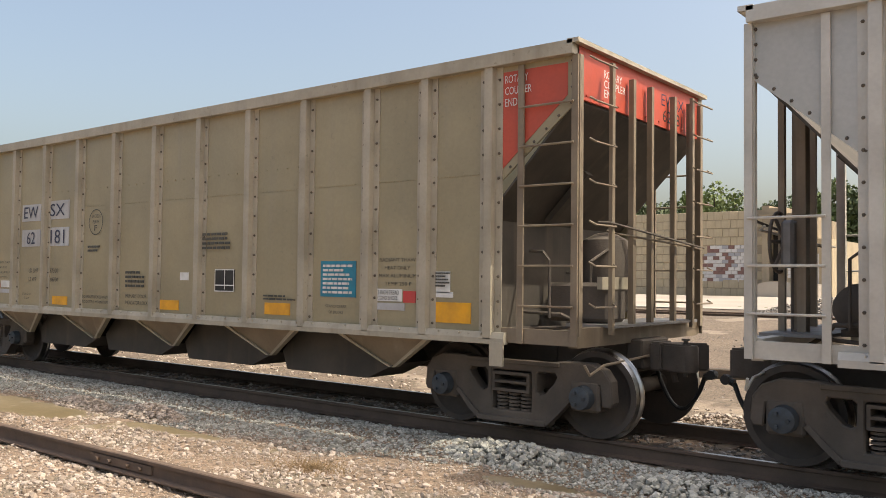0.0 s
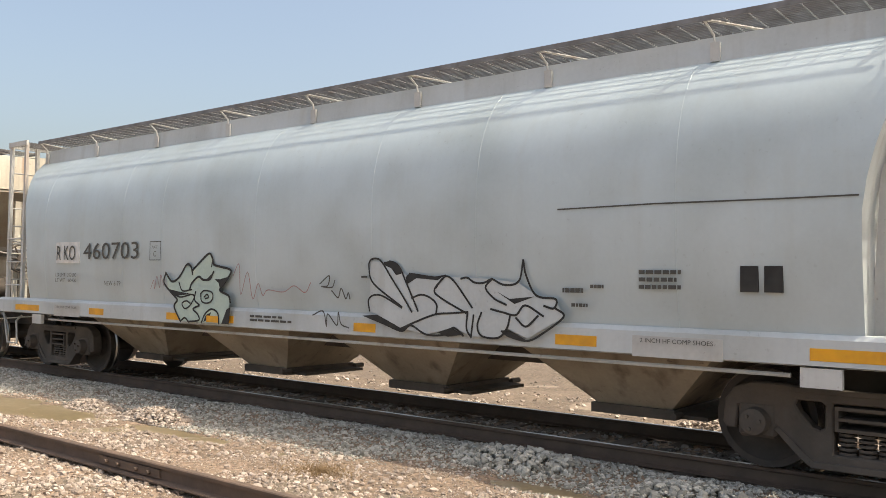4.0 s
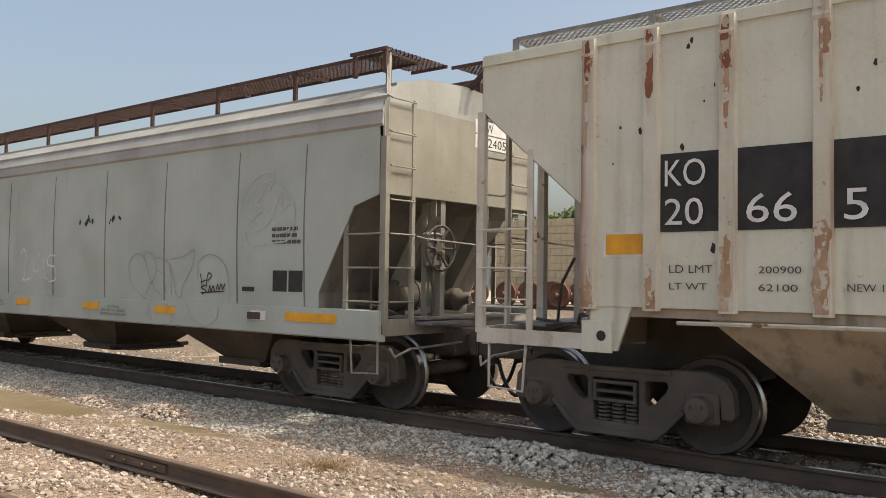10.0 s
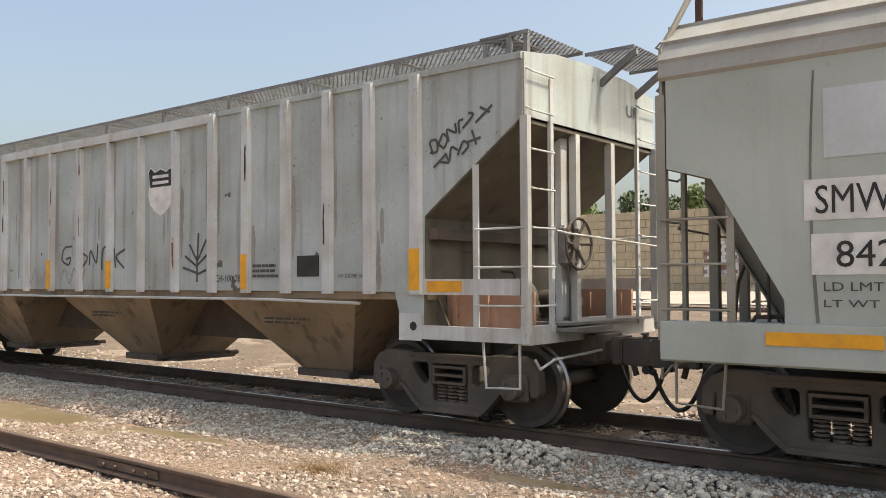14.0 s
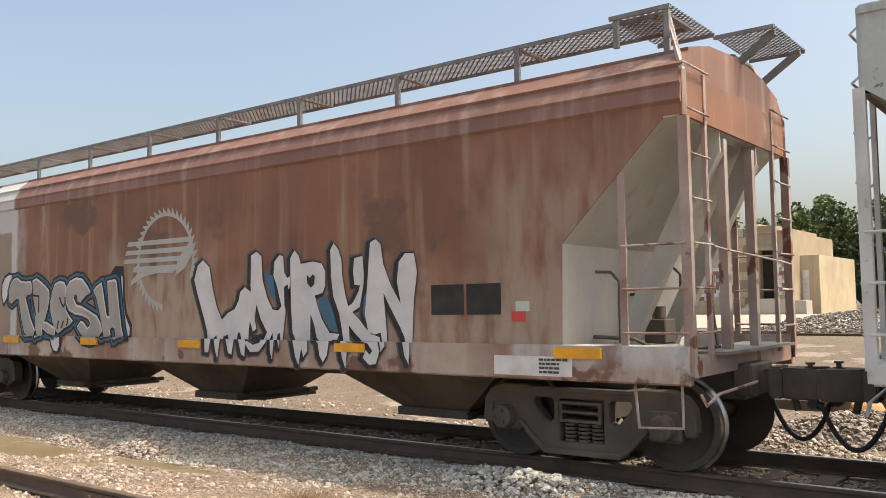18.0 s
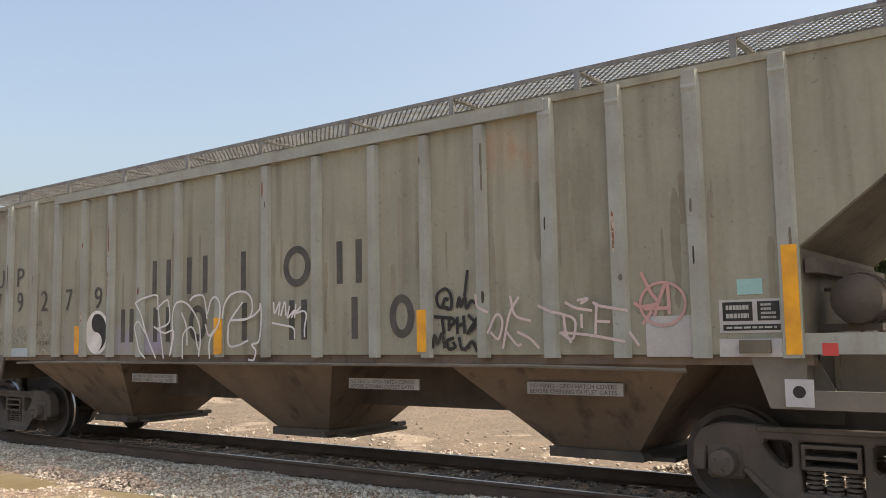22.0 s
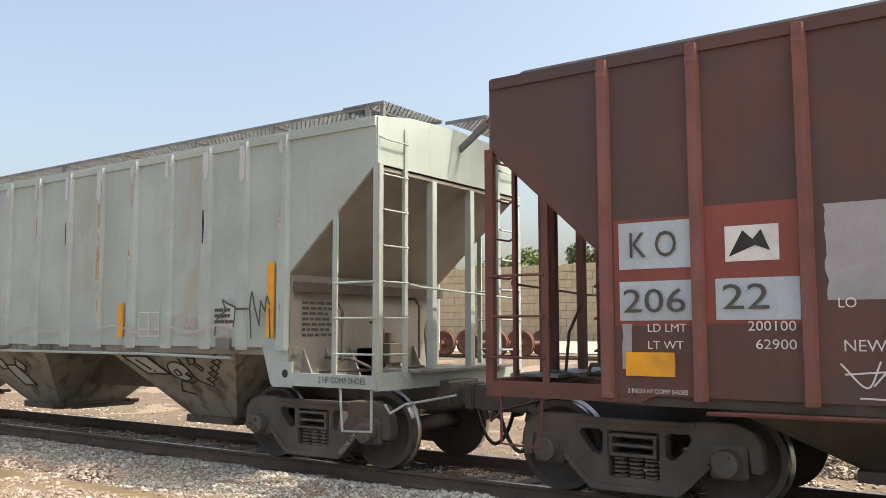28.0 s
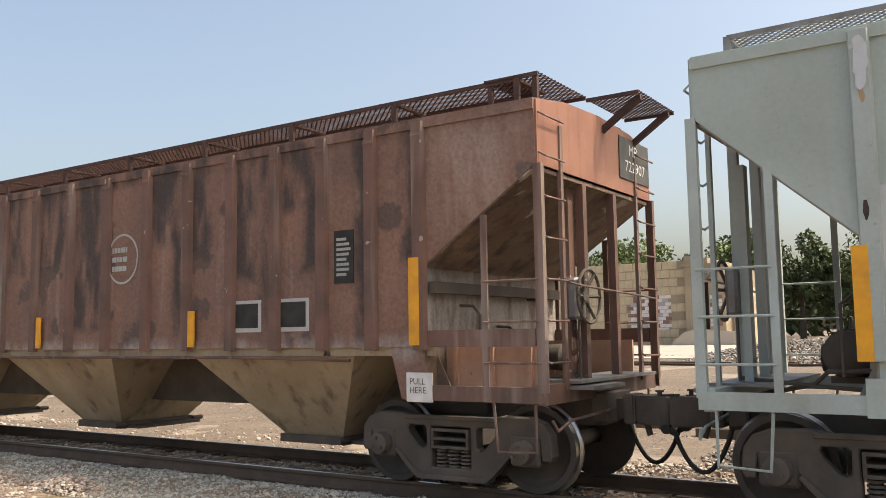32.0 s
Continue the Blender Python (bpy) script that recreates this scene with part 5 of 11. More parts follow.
M["boxcar"] = mat("boxcar", (0.262, 0.120, 0.070), (0.165, 0.080, 0.050), 0.7, 0.6, streak=(0.35, 0.25, 0.16), streak_amt=0.75, streak_at=0.52, spot=(0.145, 0.078, 0.055), spot_at=0.58, spot_scale=0.8, grain=0.05, bump=0.03, fx=-97.28,
                 fades=((-101.5, -89.2, 0.9, 1.75, 0.9, (0.39, 0.305, 0.235), 0.9), (-98.6, -96.2, 0.9, 2.4, 0.7, (0.38, 0.30, 0.22), 0.85), (-91.6, -89.9, 1, 3, 0.7, (0.36, 0.28, 0.22), 0.6), (-103, -102.5, 2.55, 3.5, 0.4, (0.50, 0.52, 0.515), 0.85), (-104.9, -103.5, 1.8, 2.38, 0.4, (0.50, 0.52, 0.515), 0.9), (-102.57, -101.6, 3, 3.6, 0.06, (0.50, 0.52, 0.515), 0.95), (-101.6, -101.3, 2.3, 3.5, 0.3, (0.50, 0.52, 0.515), 0.5), (-101.74, -101.52, 1, 3.6, 0.07, (0.50, 0.52, 0.515), 0.95), (-102.6, -101.73, 1, 3.03, 0.04, (0.30, 0.235, 0.185), 0.97), (-103.51, -102.5, 2.27, 2.72, 0.03, (0.50, 0.52, 0.515), 0.97), (-104.15, -102.25, 1.86, 2.34, 0.04, (0.50, 0.52, 0.515), 0.97), (-104.3, -102.58, 1, 1.95, 0.06, (0.50, 0.52, 0.515), 0.97), (-100.72, -100.58, 2, 3.5, 0.1, (0.44, 0.33, 0.25), 0.6),))
M["boxcar_roof"] = mat("boxcar_roof", (0.25, 0.135, 0.105), (0.20, 0.105, 0.08), 0.9, 0.65, streak=(0.40, 0.32, 0.28), streak_amt=0.5, streak_at=0.5, fx=-97.28,
                 fades=((-102.57, -101.6, 3.2, 4.3, 0.06, (0.50, 0.52, 0.515), 0.95),))
M["pinkpost"] = mat("pinkpost", (0.40, 0.35, 0.33), (0.27, 0.17, 0.14), 1.6, 0.6, spot=(0.16, 0.07, 0.05), spot_at=0.58, spot_scale=2.5)
M["paleslope"] = mat("paleslope", (0.56, 0.57, 0.55), (0.46, 0.46, 0.43), 1.1, 0.6, streak=(0.33, 0.22, 0.16), streak_amt=0.5, streak_at=0.6)
M["drabpatch"] = mat("drabpatch", (0.30, 0.24, 0.19), (0.24, 0.18, 0.14), 1.6, 0.65, streak=(0.40, 0.36, 0.32), streak_amt=0.5)
M["boxcar_low"] = mat("boxcar_low", (0.444, 0.360, 0.300), (0.288, 0.168, 0.120), 1.1, 0.65, streak=(0.48, 0.45, 0.42), streak_amt=0.7, streak_at=0.48, spot=(0.19, 0.10, 0.07), spot_at=0.58, spot_scale=1.7, fx=-97.28,
                 fades=((-105.3, -102.5, 0.8, 1.35, 0.12, (0.50, 0.52, 0.515), 0.85), (-102.5, -101.75, 0.8, 1.35, 0.05, (0.30, 0.235, 0.185), 0.95), (-101.75, -101.2, 0.8, 1.35, 0.2, (0.50, 0.52, 0.515), 0.8), (-91.3, -89.4, 1.08, 1.35, 0.1, (0.50, 0.52, 0.515), 0.7),))
M["palepatch"] = mat("palepatch", (0.50, 0.51, 0.52), (0.40, 0.39, 0.38), 1.3, 0.6, streak=(0.33, 0.26, 0.21), streak_amt=0.6)
M["drab"] = mat("drab", (0.312, 0.310, 0.240), (0.262, 0.264, 0.206), 0.7, 0.6, streak=(0.18, 0.17, 0.128), streak_amt=0.75, streak_at=0.52, fx=-114.47, fades=((-110.05, -109.42, 1.2, 4.1, 0.14, (0.192, 0.180, 0.130), 0.7), (-110.82, -110.35, 3.30, 3.72, 0.35, (0.36, 0.20, 0.11), 0.75), (-119.6, -119.05, 1.3, 3.9, 0.14, (0.21, 0.195, 0.145), 0.7), (-122.6, -121.32, 2.2, 4.1, 0.07, (0.335, 0.365, 0.355), 0.9), (-118.7, -118.3, 1.45, 1.78, 0.3, (0.30, 0.27, 0.42), 0.8), (-117.4, -116.2, 1.42, 1.72, 0.3, (0.30, 0.27, 0.42), 0.7), (-121.0, -120.4, 3.72, 3.95, 0.15, (0.13, 0.09, 0.07), 0.8)))
M["drab_post"] = mat("drab_post", (0.330, 0.357, 0.325), (0.275, 0.285, 0.250), 2.0, 0.55, streak=(0.22, 0.19, 0.14), streak_amt=0.5)
M["drab_gear"] = mat("drab_gear", (0.135, 0.122, 0.102), (0.19, 0.172, 0.142), 2.2, 0.7, streak=(0.29, 0.28, 0.25), streak_amt=0.6, streak_at=0.6)
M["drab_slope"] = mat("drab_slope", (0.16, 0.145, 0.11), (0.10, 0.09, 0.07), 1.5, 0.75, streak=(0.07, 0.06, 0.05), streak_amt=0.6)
M["drab_hop"] = mat("drab_hop", (0.221, 0.169, 0.124), (0.143, 0.111, 0.085), 1.0, 0.8, streak=(0.07, 0.055, 0.045), streak_amt=0.8)
M["maroon"] = mat("maroon", (0.128, 0.056, 0.045), (0.082, 0.048, 0.042), 0.45, 0.6, streak=(0.070, 0.046, 0.041), streak_amt=0.6, streak_at=0.5, spot=(0.082, 0.051, 0.045), spot_at=0.50, spot_scale=0.45, fx=-131.97, fades=((-125.25, -123.8, 1.0, 4.3, 0.3, (0.048, 0.040, 0.036), 0.9),))
M["boardpatch"] = mat("boardpatch", (0.45, 0.54, 0.60), (0.39, 0.46, 0.51), 1.6, 0.55, streak=(0.36, 0.35, 0.34), streak_amt=0.3)
M["redpatch"] = mat("redpatch", (0.265, 0.068, 0.050), (0.21, 0.058, 0.044), 1.4, 0.55, streak=(0.15, 0.05, 0.04), streak_amt=0.4)
M["salmon"] = mat("salmon", (0.52, 0.33, 0.235), (0.40, 0.23, 0.16), 1.6, 0.65, streak=(0.30, 0.16, 0.11), streak_amt=0.5, spot=(0.10, 0.07, 0.055), spot_at=0.66)
M["maroon_post"] = mat("maroon_post", (0.225, 0.094, 0.083), (0.165, 0.070, 0.060), 2.0, 0.6, streak=(0.13, 0.05, 0.04), streak_amt=0.5)
M["maroon_end"] = mat("maroon_end", (0.31, 0.085, 0.064), (0.22, 0.066, 0.052), 2.0, 0.6, streak=(0.2, 0.06, 0.04), streak_amt=0.6)
M["maroon_iron"] = mat("maroon_iron", (0.10, 0.045, 0.036), (0.16, 0.055, 0.042), 2.5, 0.65)
M["mint"] = mat("mint", (0.395, 0.475, 0.455), (0.345, 0.415, 0.39), 0.6, 0.55, streak=(0.36, 0.37, 0.31), streak_amt=0.5, streak_at=0.56, bump=0.03, fx=-149.5, fades=((-144.75, -144.4, 1.7, 4.0, 0.3, (0.33, 0.30, 0.22), 0.6), (-147.4, -146.7, 2.2, 4.0, 0.4, (0.33, 0.33, 0.27), 0.5), (-142.6, -141.5, 2.4, 3.2, 0.5, (0.34, 0.35, 0.30), 0.5)))
M["mint_post"] = mat("mint_post", (0.40, 0.475, 0.46), (0.345, 0.40, 0.385), 2.0, 0.55, streak=(0.30, 0.29, 0.22), streak_amt=0.5)
M["mint_slope"] = mat("mint_slope", (0.30, 0.29, 0.26), (0.21, 0.20, 0.18), 1.3, 0.7, streak=(0.42, 0.22, 0.11), streak_amt=0.8, streak_at=0.62)
M["rusty"] = mat("rusty", (0.235, 0.134, 0.098), (0.165, 0.100, 0.078), 0.9, 0.75, streak=(0.33, 0.25, 0.21), streak_amt=0.45, streak_at=0.55, spot=(0.11, 0.075, 0.062), spot_at=0.60, spot_scale=1.6, grain=0.3, fx=-167.07,
                 fades=((-168.35, -167.78, 2.63, 3.95, 0.14, (0.050, 0.040, 0.037), 0.92), (-167.49, -166.68, 2.69, 3.95, 0.14, (0.050, 0.040, 0.037), 0.92), (-166.51, -165.9, 1.8, 3.95, 0.14, (0.050, 0.040, 0.037), 0.92), (-165.72, -164.94, 3.74, 3.97, 0.14, (0.050, 0.040, 0.037), 0.92), (-164.8, -164.25, 2.86, 3.95, 0.14, (0.050, 0.040, 0.037), 0.92), (-164.36, -164.16, 1.67, 3, 0.14, (0.050, 0.040, 0.037), 0.92), (-164.05, -163.64, 2.67, 3.95, 0.14, (0.050, 0.040, 0.037), 0.92), (-163.24, -162.86, 2.33, 3.95, 0.14, (0.050, 0.040, 0.037), 0.92), (-162.76, -162.53, 1.56, 3.95, 0.14, (0.050, 0.040, 0.037), 0.92), (-162.47, -161.84, 3.12, 3.95, 0.14, (0.050, 0.040, 0.037), 0.92), (-162.08, -161.84, 2.41, 3.2, 0.14, (0.050, 0.040, 0.037), 0.92), (-161.3, -161.06, 1.55, 3.96, 0.14, (0.050, 0.040, 0.037), 0.92), (-160.66, -160.4, 2.42, 3.9, 0.14, (0.050, 0.040, 0.037), 0.92), (-174.0, -160.4, 1.4, 1.60, 0.14, (0.36, 0.33, 0.31), 0.65), (-160.3, -159.3, 2.9, 3.75, 0.5, (0.33, 0.25, 0.21), 0.6)))
M["rusty_slope"] = mat("rusty_slope", (0.20, 0.14, 0.10), (0.11, 0.07, 0.05), 1.4, 0.8, streak=(0.06, 0.045, 0.04), streak_amt=0.8, streak_at=0.5, spot=(0.42, 0.38, 0.34), spot_at=0.62, spot_scale=1.6, grain=0.3, fades=((-9, 9, 1.45, 2.30, 0.14, (0.40, 0.37, 0.34), 0.75),))
M["cream_end"] = mat("cream_end", (0.58, 0.55, 0.46), (0.50, 0.45, 0.36), 1.2, 0.6, streak=(0.34, 0.15, 0.07), streak_amt=0.8, streak_at=0.56, spot=(0.30, 0.13, 0.06), spot_at=0.66, spot_scale=1.8)
M["rusty_post"] = mat("rusty_post", (0.19, 0.105, 0.08), (0.11, 0.07, 0.058), 2.0, 0.7, streak=(0.38, 0.32, 0.28), streak_amt=0.55, streak_at=0.55, spot=(0.36, 0.31, 0.27), spot_at=0.68, spot_scale=7)
M["rusty_end"] = mat("rusty_end", (0.34, 0.165, 0.11), (0.26, 0.12, 0.08), 1.5, 0.65, streak=(0.2, 0.08, 0.05), streak_amt=0.6)
M["ochre_hop"] = mat("ochre_hop", (0.450, 0.375, 0.263), (0.338, 0.263, 0.175), 1.0, 0.8, streak=(0.12, 0.09, 0.065), streak_amt=0.8, spot=(0.03, 0.028, 0.025), spot_at=0.68, spot_scale=1.2)
M["grimy_hop"] = mat("grimy_hop", (0.335, 0.330, 0.285), (0.20, 0.192, 0.162), 1.0, 0.8, streak=(0.07, 0.06, 0.05), streak_amt=0.8, streak_at=0.5, spot=(0.24, 0.12, 0.06), spot_at=0.70)
M["navy"] = mat("navy", (0.02, 0.025, 0.06), (0.03, 0.035, 0.07), 4, 0.5)
M["lettergrey"] = mat("lettergrey", (0.055, 0.055, 0.05), (0.085, 0.083, 0.072), 6, 0.6)
M["graf_white"] = mat("graf_white", (0.66, 0.66, 0.66), (0.52, 0.53, 0.54), 2.5, 0.4)
M["graf_grey"] = mat("graf_grey", (0.30, 0.31, 0.31), (0.24, 0.25, 0.25), 2.5, 0.5)
M["graf_blue"] = mat("graf_blue", (0.035, 0.14, 0.24), (0.05, 0.11, 0.17), 3, 0.5)
M["graf_pink"] = mat("graf_pink", (0.50, 0.27, 0.25), (0.45, 0.30, 0.28), 3, 0.6)
M["graf_pale"] = mat("graf_pale", (0.42, 0.43, 0.41), (0.36, 0.37, 0.35), 3, 0.6)
M["graf_tan"] = mat("graf_tan", (0.55, 0.45, 0.25), (0.48, 0.42, 0.30), 3, 0.6)
M["graf_stone"] = mat("graf_stone", (0.40, 0.385, 0.36), (0.33, 0.315, 0.295), 2.5, 0.5, streak=(0.30, 0.28, 0.26), streak_amt=0.4)
M["graf_haze"] = mat("graf_haze", (0.085, 0.095, 0.115), (0.12, 0.085, 0.07), 2.2, 0.6)
M["graf_pinkpale"] = mat("graf_pinkpale", (0.55, 0.45, 0.44), (0.48, 0.40, 0.38), 3, 0.6)
M["graf_teal"] = mat("graf_teal", (0.30, 0.52, 0.50), (0.26, 0.46, 0.44), 3, 0.5)
M["graf_mint"] = mat("graf_mint", (0.47, 0.58, 0.50), (0.40, 0.50, 0.46), 3, 0.5)

SIDE = -1.545


def panel_text(car, xc, words, x0, z0, x1, z1, material="lettergrey", y=SIDE):
    return lettering(car, words, x0 - xc, z0, x1 - xc, z1, y - 0.006, material)


def bars(car, xc, x0, x1, z0, z1, rows, material="lettergrey", y=SIDE, seed=1):
    """Writing too small to read: short bars in rows."""
    rnd = random.Random(seed)
    bm = bmesh.new()
    h = (z1 - z0) / rows
    for r in range(rows):
        x = x0
        stop = x1 - (x1 - x0) * rnd.choice((0, 0.1, 0.3))
        while x < stop:
            w = min(stop - x, (x1 - x0) * rnd.uniform(0.08, 0.2))
            box(bm, x - xc, x - xc + w, y - 0.006, y, z0 + r * h + h * 0.2, z0 + r * h + h * 0.75)
            x += w + (x1 - x0) * 0.035
    return part("lettering", bm, material, car)


# ---------------------------------------------------------------- open coal hoppers
def coal_car(label, xc, skin, postm, endred, ribs_at):
    """Open-top hopper with riveted posts, sloped ends and doors under the floor."""
    L, P, zt, zs = 7.01, 6.04, 3.84, 1.08
    car = new_car(label, xc, 5.97, "bluecap")
    for s in (-1, 1):
        bm = bmesh.new()
        slab(bm, [(-P, zs), (P, zs), (P, 2.58), (L - 0.03, 3.36), (L - 0.03, zt), (-L + 0.03, zt), (-L + 0.03, 3.36), (-P, 2.58)], "y", s * 1.52, s * 1.54)
        part("side_sheet", bm, skin, car)
        if endred and s < 0:
            bm = bmesh.new()
            slab(bm, [(P + 0.04, 2.72), (L - 0.1, 3.46), (L - 0.1, zt - 0.06), (P + 0.04, zt - 0.06)], "y", -1.546, -1.54)
            part("red_panel", bm, "signalred", car, "red painted corner panel")
        for i, x in enumerate(ribs_at):
            bm = bmesh.new()
            slab(bm, [(x - 0.14, s * 1.54), (x + 0.14, s * 1.54), (x + 0.14, s * 1.552), (x + 0.055, s * 1.552), (x + 0.05, s * 1.62), (x - 0.05, s * 1.62), (x - 0.055, s * 1.552), (x - 0.14, s * 1.552)], "z", zs - 0.05, zt)
            post = part("side_post", bm, postm, car)
            if s < 0:
                bm = bmesh.new()
                for k in range(11):
                    z = zs + 0.08 + k * 0.255
                    for q in (-0.1, 0.1):
                        tube(bm, (x + q, -1.5515, z), (x + q, -1.569, z), 0.017, 6, 0.010)
                part("rivet_row", bm, "rivet", post)
        bm = bmesh.new()
        box(bm, -L, L, *sorted((s * 1.50, s * 1.64)), zt, zt + 0.135)
        part("top_rail", bm, postm, car)
        bm = bmesh.new()
        slab(bm, [(s * 1.53, zs + 0.02), (s * 1.60, zs + 0.02), (s * 1.62, zs - 0.04), (s * 1.62, zs - 0.10), (s * 1.53, zs - 0.10)], "x", -6.3, 6.22)
        if s < 0:
            for k in range(44):
                x = -6.1 + k * 0.28
                tube(bm, (x, -1.605, zs - 0.0), (x, -1.622, zs - 0.0), 0.014, 6, 0.008)
        part("side_sill", bm, postm, car)
        # rivet line across the side sheets
        if s < 0:
            bm = bmesh.new()
            for k in range(60):
                x = -5.95 + k * 0.2
                z = 3.02 if abs(x) < 3.3 else 2.75
                tube(bm, (x, -1.54, z), (x, -1.553, z), 0.012, 6, 0.007)
            part("rivet_row", bm, skin, car)
        boxed("belt_seam", skin, car, -5.95, 5.95, *sorted((s * 1.54, s * 1.546)), 2.74, 2.76)
    for e in (-1, 1):
        # upper end wall, end slope and bulkhead
        bm = bmesh.new()
        box(bm, *sorted((e * L, e * (L - 0.03))), -1.53, 1.53, 3.42, zt + 0.1)
        for k in range(9):
            y = -1.35 + k * 0.3375
            tube(bm, (e * L, y, 3.47), (e * (L + 0.014), y, 3.47), 0.014, 6, 0.008)
        part("end_panel", bm, "signalred" if endred and e > 0 else skin, car)
        bm = bmesh.new()
        box(bm, *sorted((e * (L - 0.06), e * (L + 0.07))), -1.64, 1.64, zt + 0.10, zt + 0.145)
        part("end_rail", bm, postm, car)
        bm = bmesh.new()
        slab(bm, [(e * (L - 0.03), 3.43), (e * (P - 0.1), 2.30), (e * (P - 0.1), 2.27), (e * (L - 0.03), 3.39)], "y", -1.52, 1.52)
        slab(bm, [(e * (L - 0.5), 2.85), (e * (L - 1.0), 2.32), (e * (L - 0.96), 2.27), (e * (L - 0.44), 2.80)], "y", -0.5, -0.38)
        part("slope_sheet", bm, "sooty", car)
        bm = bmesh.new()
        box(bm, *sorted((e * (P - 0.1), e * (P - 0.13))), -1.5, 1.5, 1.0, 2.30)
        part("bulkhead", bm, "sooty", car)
        # inner end posts get their shadowed brown as a colour
        end_gear(car, e, L, P, zt, "olive_end" if endred else postm, not endred and e < 0, zsill=1.0, posts=(-0.45, 0.0, 0.62, 1.1), ladder=endred, stirrup=False, rungs=6 if endred else 3, proud=0.12, innerm="olive_end")
        xo = e * L
        if e < 0 or endred:
            bm = bmesh.new()
            for k in range(7):
                u = k / 6
                tube(bm, (e * (P + 0.06 + u * 0.85), -1.54, 2.68 + u * 0.70), (e * (P + 0.06 + u * 0.85), -1.556, 2.68 + u * 0.70), 0.017, 6, 0.010)
            for k in range(4):
                tube(bm, (xo - e * 0.05, -1.54, 3.4 + k * 0.13), (xo - e * 0.05, -1.558, 3.4 + k * 0.13), 0.017, 6, 0.010)
            part("rivet_row", bm, "iron", car)
        rod("long_hand_rail", "iron", car, [(xo + e * 0.06, -1.2, 2.22), (xo + e * 0.16, -1.15, 2.22), (xo + e * 0.16, 1.3, 2.05)], 0.014, 6)
    boxed("centre_sill", "iron", car, -P, P, -0.24, 0.24, 0.72, 1.05)
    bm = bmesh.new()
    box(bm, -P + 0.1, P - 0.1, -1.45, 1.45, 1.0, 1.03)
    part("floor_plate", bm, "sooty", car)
    # door hangers point down between pairs of dark doors
    for k in range(6):
        xv = -4.28 + 2.175 * k if k < 5 else None
        if xv is not None:
            for s in (-1, 1):
                bm = bmesh.new()
                slab(bm, [(xv - 0.72, 0.98), (xv + 0.72, 0.98), (xv + 0.06, 0.62), (xv - 0.06, 0.62)], "y", *sorted((s * 1.42, s * 1.45)))
                for v in bm.verts:
                    if v.co.z < 0.7:
                        v.co.y -= s * 0.2
                # olive car's hangers: shade of the down-facing plates is in the darker olive
                part("door_hanger", bm, "olive_end" if endred else "aluminium", car)
                bm = bmesh.new()
                slab(bm, [(xv - 0.74, 0.985), (xv - 0.05, 0.60), (xv + 0.0, 0.60), (xv - 0.66, 0.985)], "y", *sorted((s * 1.44, s * 1.48)))
                slab(bm, [(xv + 0.74, 0.985), (xv + 0.05, 0.60), (xv - 0.0, 0.60), (xv + 0.66, 0.985)], "y", *sorted((s * 1.40, s * 1.48)))
                for v in bm.verts:
                    if v.co.z < 0.7:
                        v.co.y -= s * 0.2
                part("door_rim", bm, postm, car)
        xd = -5.36 + 2.175 * k
        if abs(xd) < 4.6:
            for s in (-1, 1):
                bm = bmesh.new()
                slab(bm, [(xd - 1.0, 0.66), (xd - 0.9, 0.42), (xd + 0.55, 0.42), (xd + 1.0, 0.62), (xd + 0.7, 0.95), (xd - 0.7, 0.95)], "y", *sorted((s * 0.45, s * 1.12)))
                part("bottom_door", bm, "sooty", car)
    couplers(car, L + 0.45)
    return car


M["rivet"] = mat("rivet", (0.14, 0.115, 0.085), (0.09, 0.07, 0.05), 8, 0.7)
XA = -11.14
a_ribs = [-5.13 + 0.0, -5.99, -6.85, -7.93, -9.0, -10.07, -11.14, -12.22, -13.29, -14.36, -15.43, -16.30, -17.16]
car_a = coal_car("tan-olive open-top coal hopper with riveted posts and red end", XA, "olive", "olive_post", True, [x - XA for x in a_ribs])
car_z = coal_car("bare aluminium open-top coal hopper with riveted posts", 4.55, "aluminium", "alu_post", False, [x - XA for x in a_ribs])
for x0, x1, z0, z1 in ((-5.85, -5.38, 1.17, 1.39), (-16.96, -16.45, 1.18, 1.40), (-14.11, -13.63, 1.14, 1.28), (-8.68, -8.2, 1.16, 1.31), (-11.0, -10.55, 1.15, 1.29)):
    stripe(car_a, XA, x0, x1, z0, z1)
stripe(car_a, XA, -15.22, -14.57, 2.56, 2.85, "palepatch")
stripe(car_a, XA, -14.31, -13.62, 2.57, 2.88, "palepatch")
stripe(car_a, XA, -15.21, -14.57, 2.12, 2.41, "palepatch")
stripe(car_a, XA, -14.31, -13.62, 2.12, 2.43, "palepatch")
for w, x0, z0, x1, z1 in (("EW", -15.14, 2.61, -14.65, 2.81), ("SX", -14.23, 2.62, -13.75, 2.83), ("62", -15.02, 2.16, -14.74, 2.37), ("181", -14.20, 2.16, -13.75, 2.39)):
    panel_text(car_a, XA, w, x0, z0, x1, z1, "navy", -1.552)
